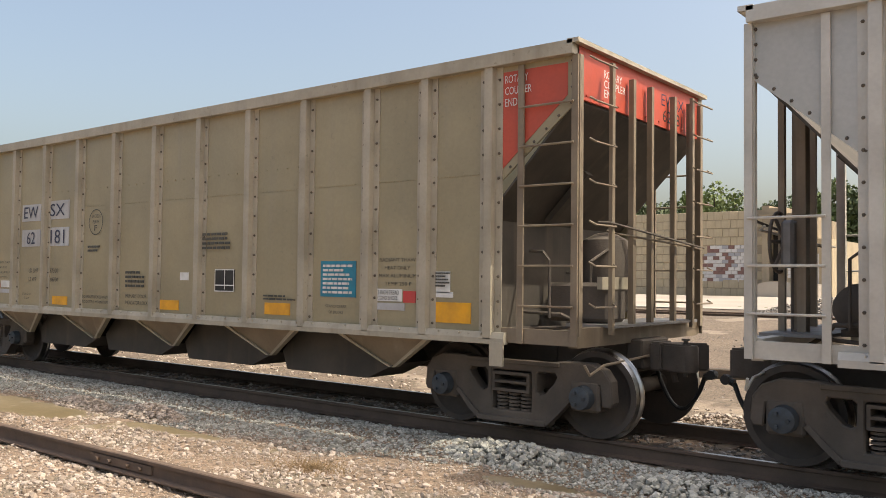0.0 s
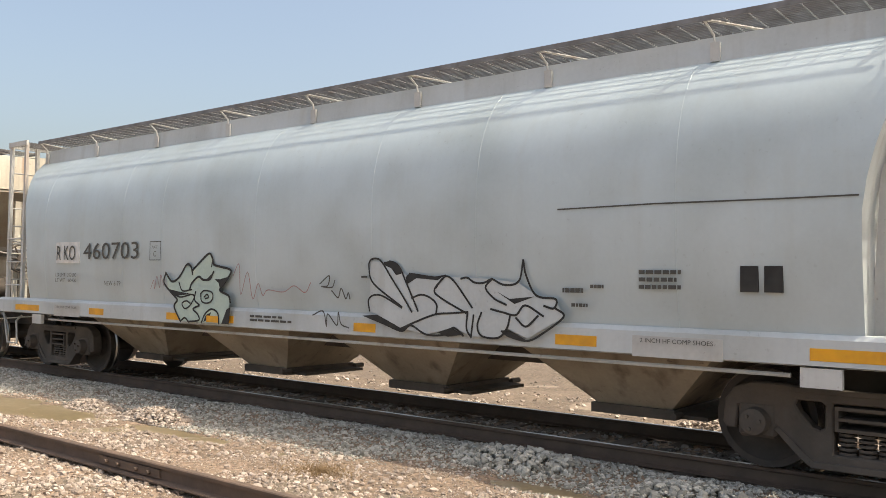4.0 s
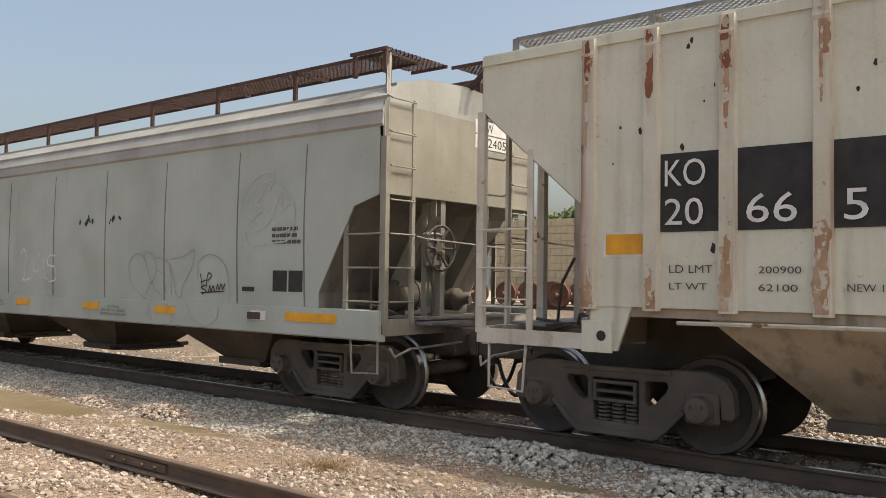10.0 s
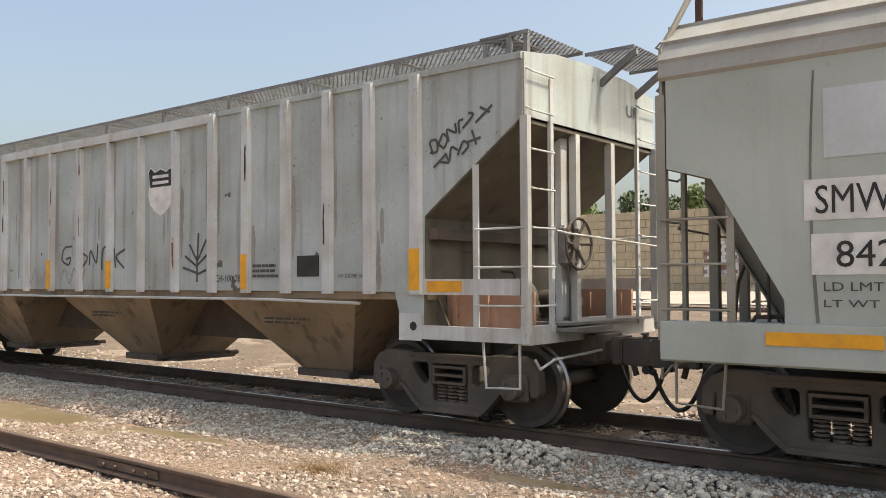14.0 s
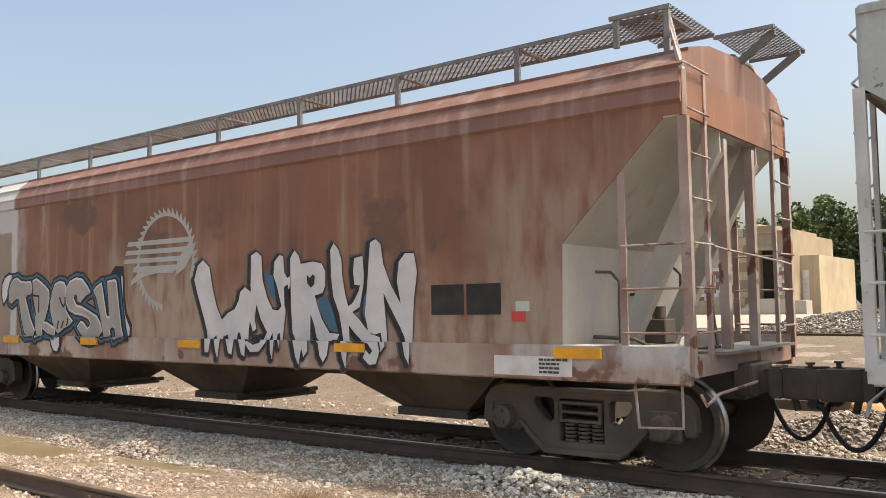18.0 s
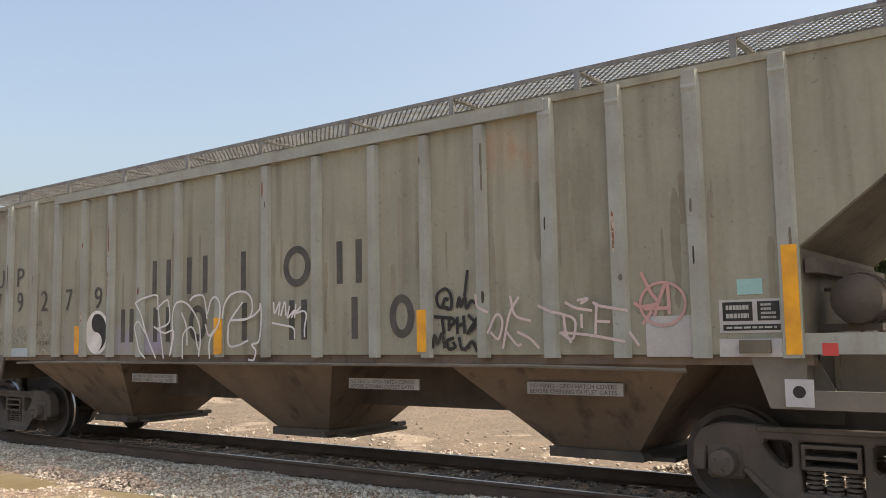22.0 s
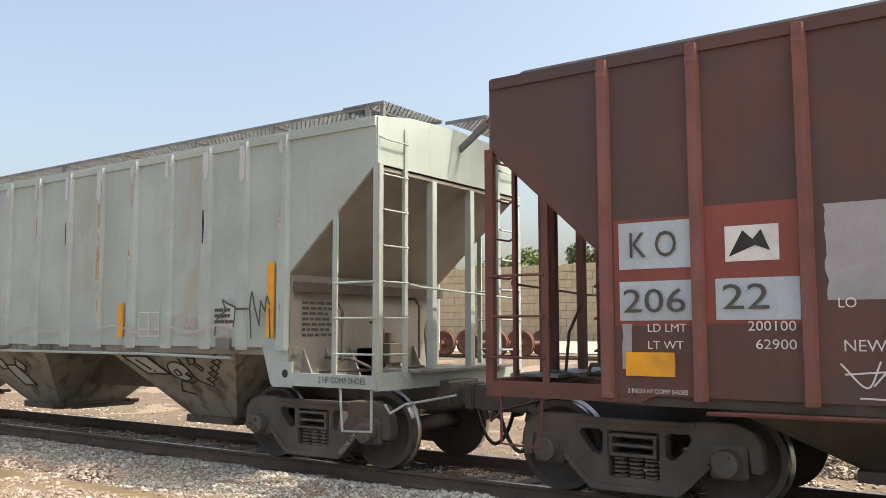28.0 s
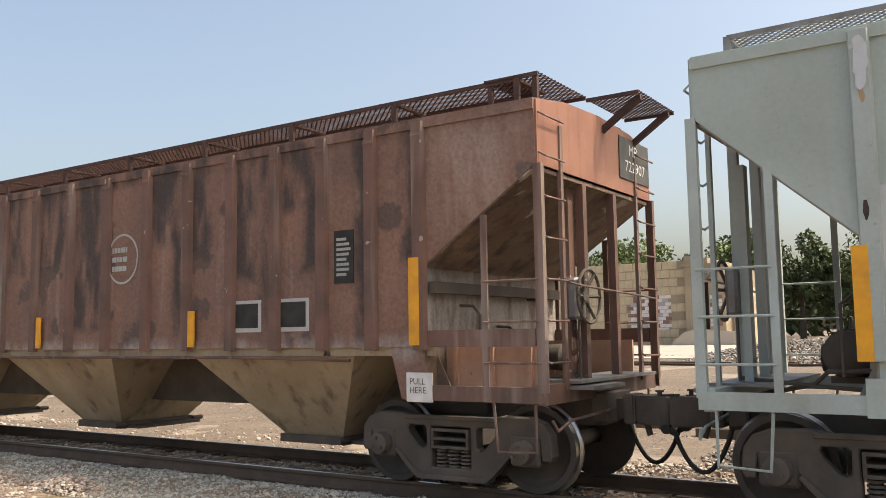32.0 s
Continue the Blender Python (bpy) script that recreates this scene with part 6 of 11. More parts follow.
for w, x0, z0, x1, z1 in (("LD LMT", -14.93, 1.67, -14.6, 1.74), ("LT WT", -14.93, 1.52, -14.66, 1.59), ("237300", -14.27, 1.67, -13.93, 1.74), ("48700", -14.2, 1.52, -13.93, 1.59),
                          ("RADIANT THAW", -6.68, 1.83, -6.14, 1.87), ("HEAT ONLY", -6.6, 1.74, -6.22, 1.78), ("MAX ALUMINUM", -6.69, 1.65, -6.13, 1.69), ("TEMP 250 F", -6.6, 1.56, -6.2, 1.60),
                          ("RADIANT THAW", -16.14, 1.83, -15.62, 1.87), ("HEAT ONLY", -16.07, 1.74, -15.73, 1.78), ("MAX ALUMINUM", -16.15, 1.65, -15.61, 1.69), ("TEMP 250 F", -16.06, 1.56, -15.72, 1.60),
                          ("STAND CLEAR", -15.14, 1.28, -14.84, 1.315), ("OF DOORS", -15.08, 1.21, -14.9, 1.245), ("STAND CLEAR", -7.56, 1.28, -7.2, 1.315), ("OF DOORS", -7.5, 1.21, -7.26, 1.245),
                          ("DOORS ARE LOCKED WHEN", -13.14, 1.27, -12.4, 1.315), ("INDICATOR IS WITHIN STRIPE", -13.14, 1.19, -12.38, 1.235), ("PRIMARY DOOR", -11.9, 1.30, -11.34, 1.355), ("INDICATOR LOCK", -11.9, 1.20, -11.3, 1.255),
                          ("PLATE", -12.88, 2.46, -12.70, 2.51), ("EXCEEDS", -12.91, 2.55, -12.66, 2.60), ("F", -12.83, 2.34, -12.75, 2.43)):
    panel_text(car_a, XA, w, x0, z0, x1, z1, "lettergrey")
painted(car_a, "plate_ring", [[(-12.79 - XA + 0.2 * math.cos(k * 0.262), 2.48 + 0.2 * math.sin(k * 0.262)) for k in range(25)]], 0.014, SIDE - 0.006, "lettergrey")
for w, x0, z0, x1, z1 in (("ROTARY", -4.96, 3.66, -4.68, 3.74), ("COUPLER", -4.96, 3.54, -4.64, 3.62), ("END", -4.96, 3.42, -4.81, 3.50)):
    panel_text(car_a, XA, w, x0, z0, x1, z1, "white", -1.552)
for w, y0, z0, y1, z1 in (("ROTARY", -0.98, 3.72, -0.58, 3.80), ("COUPLER", -0.98, 3.62, -0.5, 3.70), ("END", -0.98, 3.52, -0.72, 3.60)):
    end_lettering(car_a, w, y0, z0, y1, z1, 7.0115, "white")
for w, y0, z0, y1, z1, m in (("EWSX", 0.42, 3.67, 1.06, 3.81, "navy"), ("62181", 0.46, 3.49, 1.02, 3.63, "black")):
    end_lettering(car_a, w, y0, z0, y1, z1, 7.0115, m)
bm = bmesh.new()
lathe(bm, [(1.22, 0.0), (1.24, 0.16), (1.32, 0.27), (1.5, 0.29), (1.95, 0.29), (2.1, 0.25), (2.17, 0.12), (2.19, 0.0)], "z", 22, (6.55, -0.05, 0))
part("air_reservoir", bm, "iron", car_a, "upright dark air tank", True)
bm = bmesh.new()
box(bm, 6.2, 6.95, -0.75, -0.32, 1.2, 1.62)
bmesh.ops.bevel(bm, geom=[e for e in bm.edges], offset=0.04, segments=1, affect="EDGES")
part("brake_valve", bm, "iron", car_a)
boxed("valve_bracket", "olive_post", car_a, 6.9, 6.96, -0.9, -0.2, 1.55, 1.68)
rod("valve_pipe", "iron", car_a, [(6.6, -0.5, 1.6), (6.62, -0.52, 1.85), (6.7, -0.3, 1.98), (6.75, 0.1, 1.75)], 0.02, 6)
stripe(car_a, XA, -7.65, -7.06, 1.41, 1.84, "bluetag", name="placard", label="teal placard with white writing")
bars(car_a, XA, -7.60, -7.11, 1.44, 1.81, 7, "white", -1.556, 3)
stripe(car_a, XA, -9.71, -9.31, 1.44, 1.73, "black", name="data_panel")
painted(car_a, "data_frame", [[(-9.71 - XA, 1.44), (-9.31 - XA, 1.44), (-9.31 - XA, 1.73), (-9.71 - XA, 1.73), (-9.71 - XA, 1.44)], [(-9.5 - XA, 1.47), (-9.5 - XA, 1.73)], [(-9.7 - XA, 1.52), (-9.3 - XA, 1.52)]], 0.016, -1.556, "white")
for x0, x1, z0, z1, m in ((-6.72, -6.34, 1.38, 1.52, "white"), (-5.86, -5.66, 1.49, 1.72, "white"), (-5.85, -5.62, 1.44, 1.50, "white"), (-10.52, -10.32, 1.58, 1.69, "white"), (-16.72, -16.60, 1.66, 1.80, "white"), (-15.95, -15.62, 1.40, 1.52, "white"), (-6.32, -6.14, 1.37, 1.50, "redtag"), (-16.14, -16.0, 1.38, 1.47, "redtag"), (-6.72, -6.3, 1.28, 1.36, "palepatch"), (-16.0, -15.6, 1.30, 1.37, "palepatch")):
    stripe(car_a, XA, x0, x1, z0, z1, m, name="sticker")
for x0, x1, z0, z1, n in ((-10.0, -9.4, 2.0, 2.25, 4), (-11.9, -11.35, 1.45, 1.72, 4), (-13.0, -12.6, 2.0, 2.12, 2), (-8.7, -8.1, 1.34, 1.42, 2), (-5.85, -5.66, 1.55, 1.72, 5)):
    bars(car_a, XA, x0, x1, z0, z1, n, "lettergrey", -1.556, int(-x0 * 10))

# ---------------------------------------------------------------- cylindrical covered hopper
XB = -27.46


def round_profile(n=22):
    """Half section (y, z) of the round body from sill to ridge, near side."""
    pts = []
    for i in range(n + 1):
        a = radians(-38 + 128 * i / n)
        if a > radians(89.5):
            pts.append((0.0, 4.01))
        elif a > 0:
            pts.append((-1.66 * math.cos(a) ** 0.77, 2.35 + 1.66 * math.sin(a) ** 0.77))
        else:
            pts.append((-1.66 + 0.5 * (1 - math.cos(a)), 2.35 + 1.78 * math.sin(a)))
    return pts


def slat_walkway(car, x0, x1, s, z=4.11, n=8):
    """Roof running boards of long thin bars, on bent rods that stand on a low coaming."""
    ln = (x1 - x0) / n
    key = "slats"
    if key not in GRATES:
        bm = bmesh.new()
        for k in range(13):
            y = k * 0.05
            box(bm, 0.004, ln - 0.004, y - 0.004, y + 0.004, -0.015, 0.015)
        for k in range(8):
            x = (k + 0.5) * ln / 8
            box(bm, x - 0.006, x + 0.006, -0.006, 0.606, -0.016, -0.004)
        box(bm, 0, ln, -0.014, -0.006, -0.03, 0.02)
        GRATES[key] = mesh_of("grating_panel", bm, "grate")
    for i in range(n):
        put("grating_panel", GRATES[key], car, Matrix.Translation((x0 + i * ln, -1.28 if s < 0 else 0.68, z)))
    bm = bmesh.new()
    slab(bm, [(s * 1.14, 3.70), (s * 1.155, 3.70), (s * 1.13, 3.96), (s * 1.05, 3.965), (s * 1.05, 3.95), (s * 1.115, 3.945)], "x", x0, x1)
    part("roof_coaming", bm, "silver_pale", car)
    for i in range(n + 1):
        x = x0 + i * ln + (0.1 if i == 0 else -0.1 if i == n else 0)
        rod("walkway_bracket", "silver_end", car, [(x + 0.02, s * 1.165, 3.84), (x, s * 1.17, 3.97), (x - 0.05, s * 1.27, z - 0.02), (x - 0.02, s * 1.26, z - 0.02), (x + 0.42, s * 1.0, z - 0.13)], 0.013, 6)
        boxed("bracket_foot", "silver_end", car, x - 0.03, x + 0.06, *sorted((s * 1.157, s * 1.18)), 3.72, 3.90)


def round_car():
    car = new_car("silver-grey cylindrical covered hopper with black numbers and graffiti", XB, 6.67)
    half = round_profile()
    ring = half + [(-y, z) for y, z in half[-2::-1]]
    bm = bmesh.new()

    def end_x(z):
        return 6.78 + 0.62 * max(0.0, (z - 2.2) / 1.75) ** 1.6
    cols = []
    for u in np.linspace(-1, 1, 41):
        cols.append([bm.verts.new((u * end_x(z), y, z)) for y, z in ring])
    for a, b in zip(cols, cols[1:]):
        for i in range(len(ring) - 1):
            bm.faces.new((a[i], a[i + 1], b[i + 1], b[i]))
    part("body_shell", bm, "silver", car, "", True)
    for e in (-1, 1):
        bm = bmesh.new()
        rows = [(y, z) for y, z in half if y < -0.05]
        edge = [[bm.verts.new((e * (end_x(z) - 0.012), q * y * 0.995, z)) for y, z in rows] for q in (1, 0.4, -0.4, -1)]
        for a, b in zip(edge, edge[1:]):
            for i in range(len(rows) - 1):
                bm.faces.new((a[i], a[i + 1], b[i + 1], b[i]))
        part("end_plate", bm, "silver_pale", car, "", True)
        bm = bmesh.new()
        box(bm, *sorted((e * (end_x(2.95) - 0.01), e * (end_x(2.95) + 0.05))), -0.95, 0.95, 2.90, 3.02)
        part("end_stiffener", bm, "silver_pale", car)
        for y, zt_, xf in ((-1.18, 2.95, 7.12), (-0.52, 3.62, 7.46), (0.52, 3.62, 7.46), (1.18, 2.95, 7.12)):
            bm = bmesh.new()
            slab(bm, [(e * 6.74, 1.18), (e * xf, 1.18), (e * (end_x(zt_) + 0.07), zt_), (e * (end_x(zt_) - 0.02), zt_), (e * (end_x(2.6) - 0.02), 2.6)], "y", y - 0.014, y + 0.014)
            slab(bm, [(e * xf, 1.18), (e * (xf + 0.02), 1.18), (e * (end_x(zt_) + 0.09), zt_), (e * (end_x(zt_) + 0.07), zt_)], "y", y - 0.05, y + 0.05)
            part("end_gusset", bm, "silver_end", car)
        # no opening is cut: a black disc carries its inner shade
        bm = bmesh.new()
        tube(bm, (e * 6.80, 0.02, 1.95), (e * 6.815, 0.02, 1.95), 0.24, 20)
        part("end_opening_shade", bm, "black", car)
        for s in (-1, 1):
            for x, y in ((e * 7.32, s * 1.45), (e * 7.88, s * 1.45), (e * 7.88, s * 0.98), (e * 7.88, s * 0.30)):
                boxed("platform_post", "silver_end", car, x - 0.034, x + 0.034, y - 0.028, y + 0.028, 1.15, 4.085)
            for k in range(8):
                rod("rung", "silver_end", car, [(e * 7.93, s * 1.45, 1.6 + k * 0.33), (e * 7.93, s * 0.98, 1.6 + k * 0.33)], 0.012, 6)
            for k in range(3):
                rod("rung", "silver_end", car, [(e * 7.32, s * 1.49, 1.5 + k * 0.42), (e * 7.88, s * 1.49, 1.5 + k * 0.42)], 0.013, 6)
            bm = bmesh.new()
            box(bm, *sorted((e * 7.25, e * 7.893)), *sorted((s * 1.492, s * 1.452)), 4.045, 4.135)
            part("platform_edge", bm, "silver_end", car)
        bm = bmesh.new()
        box(bm, *sorted((e * 7.90, e * 7.95)), -1.49, 1.49, 4.04, 4.14)
        part("platform_edge", bm, "silver_end", car)
        for y0 in (-1.45, 0.35):
            key = (0.66, 1.1, "grate")
            if key not in GRATES:
                GRATES[key] = grating_mesh("grating_panel", 0.66, 1.1, "grate")
            put("grating_panel", GRATES[key], car, Matrix.Translation((e * 7.92 - (0.66 if e > 0 else 0), y0, 4.09)))
        boxed("end_sill", "grate", car, *sorted((e * 7.8, e * 7.92)), -1.46, 1.46, 1.02, 1.15)
        bm = bmesh.new()
        slab(bm, [(-0.30, 0.70), (0.30, 0.70), (0.36, 0.80), (0.36, 1.015), (-0.36, 1.015), (-0.36, 0.80)], "x", *sorted((e * 7.86, e * 8.08)))
        bmesh.ops.bevel(bm, geom=[q for q in bm.edges], offset=0.02, segments=1, affect="EDGES")
        part("striker_casting", bm, "iron", car)
        boxed("end_platform", "grate", car, *sorted((e * 6.8, e * 7.9)), -1.48, 1.48, 1.14, 1.17)
        boxed("draft_sill", "iron", car, *sorted((e * 5.5, e * 7.95)), -0.22, 0.22, 0.66, 1.0)
        rod("end_hand_rail", "silver_end", car, [(e * 7.97, -1.4, 2.32), (e * 8.02, -1.2, 2.3), (e * 8.02, 1.3, 2.2)], 0.013, 6)
        for s in (-1, 1):
            rod("stirrup_step", "silver_end", car, [(e * 7.9, s * 1.5, 1.0), (e * 7.72, s * 1.5, 0.45), (e * 7.35, s * 1.5, 0.45), (e * 7.4, s * 1.5, 0.85), (e * 7.2, s * 1.5, 0.95)], 0.018, 6)
    for s in (-1, 1):
        bm = bmesh.new()
        slab(bm, [(s * 1.50, 1.275), (s * 1.575, 1.27), (s * 1.608, 1.23), (s * 1.61, 1.02), (s * 1.50, 1.0)], "x", -7.87, 7.93)
        part("side_sill", bm, "silver_pale", car)
        for X in (-31.17, -30.11, -27.99, -25.9, -24.4, -33.6, -22.2):
            bm = bmesh.new()
            x = X - XB
            sec = [(y, z) for y, z in half]
            for (ya, za), (yb, zb) in zip(sec, sec[1:]):
                tube(bm, (x, -s * ya * 0.9985, za - 0.003), (x, -s * yb * 0.9985, zb - 0.003), 0.0055, 4)
            part("weld_seam", bm, "silver", car)
        boxed("pull_bracket", "silver_end", car, -6.6, -6.3, *sorted((s * 1.54, s * 1.6)), 0.84, 1.0)
        boxed("pull_bracket", "silver_end", car, 6.3, 6.62, *sorted((s * 1.54, s * 1.6)), 0.84, 1.0)
        rod("brake_pipe", "silver_end", car, [(-6.2, s * 1.5, 0.92), (6.2, s * 1.5, 0.92)], 0.02, 6)
    boxed("centre_sill", "iron", car, -6.8, 6.8, -0.24, 0.24, 0.72, 1.05)
    bm = bmesh.new()
    box(bm, -6.7, 6.7, -1.36, 1.36, 1.15, 1.25)
    part("floor_plate", bm, "sooty", car)
    for x in (-4.36, -1.45, 1.45, 4.36):
        hopper_bay(car, x, 1.22, 0.42, 1.14, 0.40, "cream_hop", 1.30, 0.62)
    for s in (-1, 1):
        slat_walkway(car, -7.22, 7.22, s)
    couplers(car, 8.35)
    put("brake_wheel", GEAR["brake"], car, pose(-7.98, 0.0, 2.0, 0, 0, 180))
    bm = bmesh.new()
    slab(bm, [(7.90, 3.92), (7.94, 3.90), (8.38, 4.28), (8.38, 4.34), (8.28, 4.36)], "y", 0.52, 0.545)
    part("step_bracket", bm, "silver_end", car)
    put("grating_panel", GRATES[(0.66, 1.1, "grate")], car, pose(7.86, 0.5, 4.26) @ Matrix.Diagonal((0.8, 0.8, 1, 1)))
    return car


car_b = round_car()
for w, y0, z0, y1, z1 in (("RKO", 0.12, 3.42, 0.42, 3.53), ("460703", 0.04, 3.24, 0.60, 3.35)):
    end_lettering(car_b, w, y0, z0, y1, z1, 7.36, "lettergrey")
for x0, x1 in ((-21.08, -20.21), (-23.45, -23.0), (-26.2, -25.85), (-32.15, -31.72), (-34.67, -33.81), (-30.0, -29.6), (-28.9, -28.45)):
    stripe(car_b, XB, x0, x1, 1.06, 1.16, y=-1.61)
stripe(car_b, XB, -33.17, -32.41, 1.88, 2.23, "white", -1.66, "number_patch")
panel_text(car_b, XB, "R KO", -33.12, 1.93, -32.52, 2.17, "lettergrey", -1.672)
panel_text(car_b, XB, "460703", -32.27, 1.94, -30.68, 2.20, "lettergrey", -1.668)
for w, x0, z0, x1, z1 in (("LD LMT  202600", -33.15, 1.66, -32.48, 1.72), ("LT WT   60400", -33.15, 1.57, -32.48, 1.63), ("NEW 6-79", -31.62, 1.53, -31.15, 1.60)):
    panel_text(car_b, XB, w, x0, z0, x1, z1, "lettergrey", -1.665)
for x in (-33.2, -22.55):
    stripe(car_b, XB, x - 0.08, x + 0.76, 1.0, 1.19, "silver_end", -1.612, "shoe_plate")
    panel_text(car_b, XB, "2 INCH HF COMP SHOES", x, 1.13, x + 0.68, 1.17, "lettergrey", -1.622)
painted(car_b, "plate_mark", [[(-30.38 - XB, 1.92), (-30.11 - XB, 1.92), (-30.11 - XB, 2.19), (-30.38 - XB, 2.19), (-30.38 - XB, 1.92)]], 0.012, -1.668, "lettergrey")
panel_text(car_b, XB, "PLATE", -30.32, 2.09, -30.18, 2.13, "lettergrey", -1.668)
panel_text(car_b, XB, "C", -30.28, 1.97, -30.21, 2.05, "lettergrey", -1.668)
stripe(car_b, XB, -21.63, -21.48, 1.60, 1.82, "black", -1.64, "data_panel")
stripe(car_b, XB, -21.43, -21.28, 1.60, 1.82, "black", -1.64, "data_panel")
bars(car_b, XB, -22.55, -22.15, 1.60, 1.80, 3, y=-1.65, seed=8)
painted(car_b, "crack_line", [[(-23.4 - XB, 2.37), (-22.4 - XB, 2.38), (-21.3 - XB, 2.37), (-20.7 - XB, 2.37)]], 0.014, -1.669, "lettergrey")

# ---------------------------------------------------------------- cream ribbed hopper
BAY3 = (4.33, 1.38, 0.48)


def bays(xc):
    return [(xc + k * 4.33, 1.38, 0.48) for k in (-1, 0, 1)]


XC = -44.93
c_ribs = [-38.26, -39.0, -39.69, -40.36, -41.19, -41.98, -42.74, -43.57, -44.5, -45.43, -46.32, -47.15, -47.95, -48.78, -49.58, -50.36, -51.07, -51.72]
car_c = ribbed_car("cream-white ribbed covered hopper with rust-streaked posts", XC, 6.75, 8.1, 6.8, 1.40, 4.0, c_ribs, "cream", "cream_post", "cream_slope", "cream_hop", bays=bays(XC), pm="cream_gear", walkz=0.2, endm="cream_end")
stripe(car_c, XC, -38.81, -38.38, 1.92, 2.12)
stripe(car_c, XC, -38.81, -38.36, 1.72, 1.90, "white", name="sticker")
for x0, x1 in ((-40.97, -40.59), (-40.21, -39.81)):
    stripe(car_c, XC, x0, x1, 1.60, 1.93, "black", name="data_panel")
for x0, x1, z0, z1 in ((-51.54, -51.15, 1.89, 2.08), (-46.07, -45.6, 1.52, 1.64), (-48.62, -48.19, 1.51, 1.61), (-44.95, -44.5, 1.50, 1.62), (-42.5, -42.0, 1.50, 1.62), (-43.9, -43.5, 1.50, 1.60)):
    stripe(car_c, XC, x0 - 0.03, x1 + 0.03, z0 - 0.025, z1 + 0.025, "white", -1.541, "reflector_back")
    stripe(car_c, XC, x0, x1, z0, z1)
for x0, x1 in ((-51.0, -50.44), (-50.29, -49.66), (-49.5, -48.86)):
    stripe(car_c, XC, x0, x1, 2.09, 2.80, "black", name="number_panel")
for w, x0, z0, x1, z1 in (("KO", -50.94, 2.5, -50.56, 2.74), ("20", -50.94, 2.15, -50.58, 2.39), ("66", -50.20, 2.15, -49.78, 2.40), ("5", -49.42, 2.15, -49.24, 2.40)):
    panel_text(car_c, XC, w, x0, z0, x1, z1, "white", -1.556)
for w, x0, z0, x1, z1 in (("LD LMT", -50.9, 1.72, -50.5, 1.79), ("LT WT", -50.9, 1.57, -50.55, 1.63), ("200900", -50.1, 1.72, -49.75, 1.78), ("62100", -50.1, 1.57, -49.78, 1.63), ("NEW 12-80", -49.4, 1.58, -48.95, 1.64)):
    panel_text(car_c, XC, w, x0, z0, x1, z1)
bars(car_c, XC, -39.6, -39.15, 1.72, 1.92, 3, seed=5)

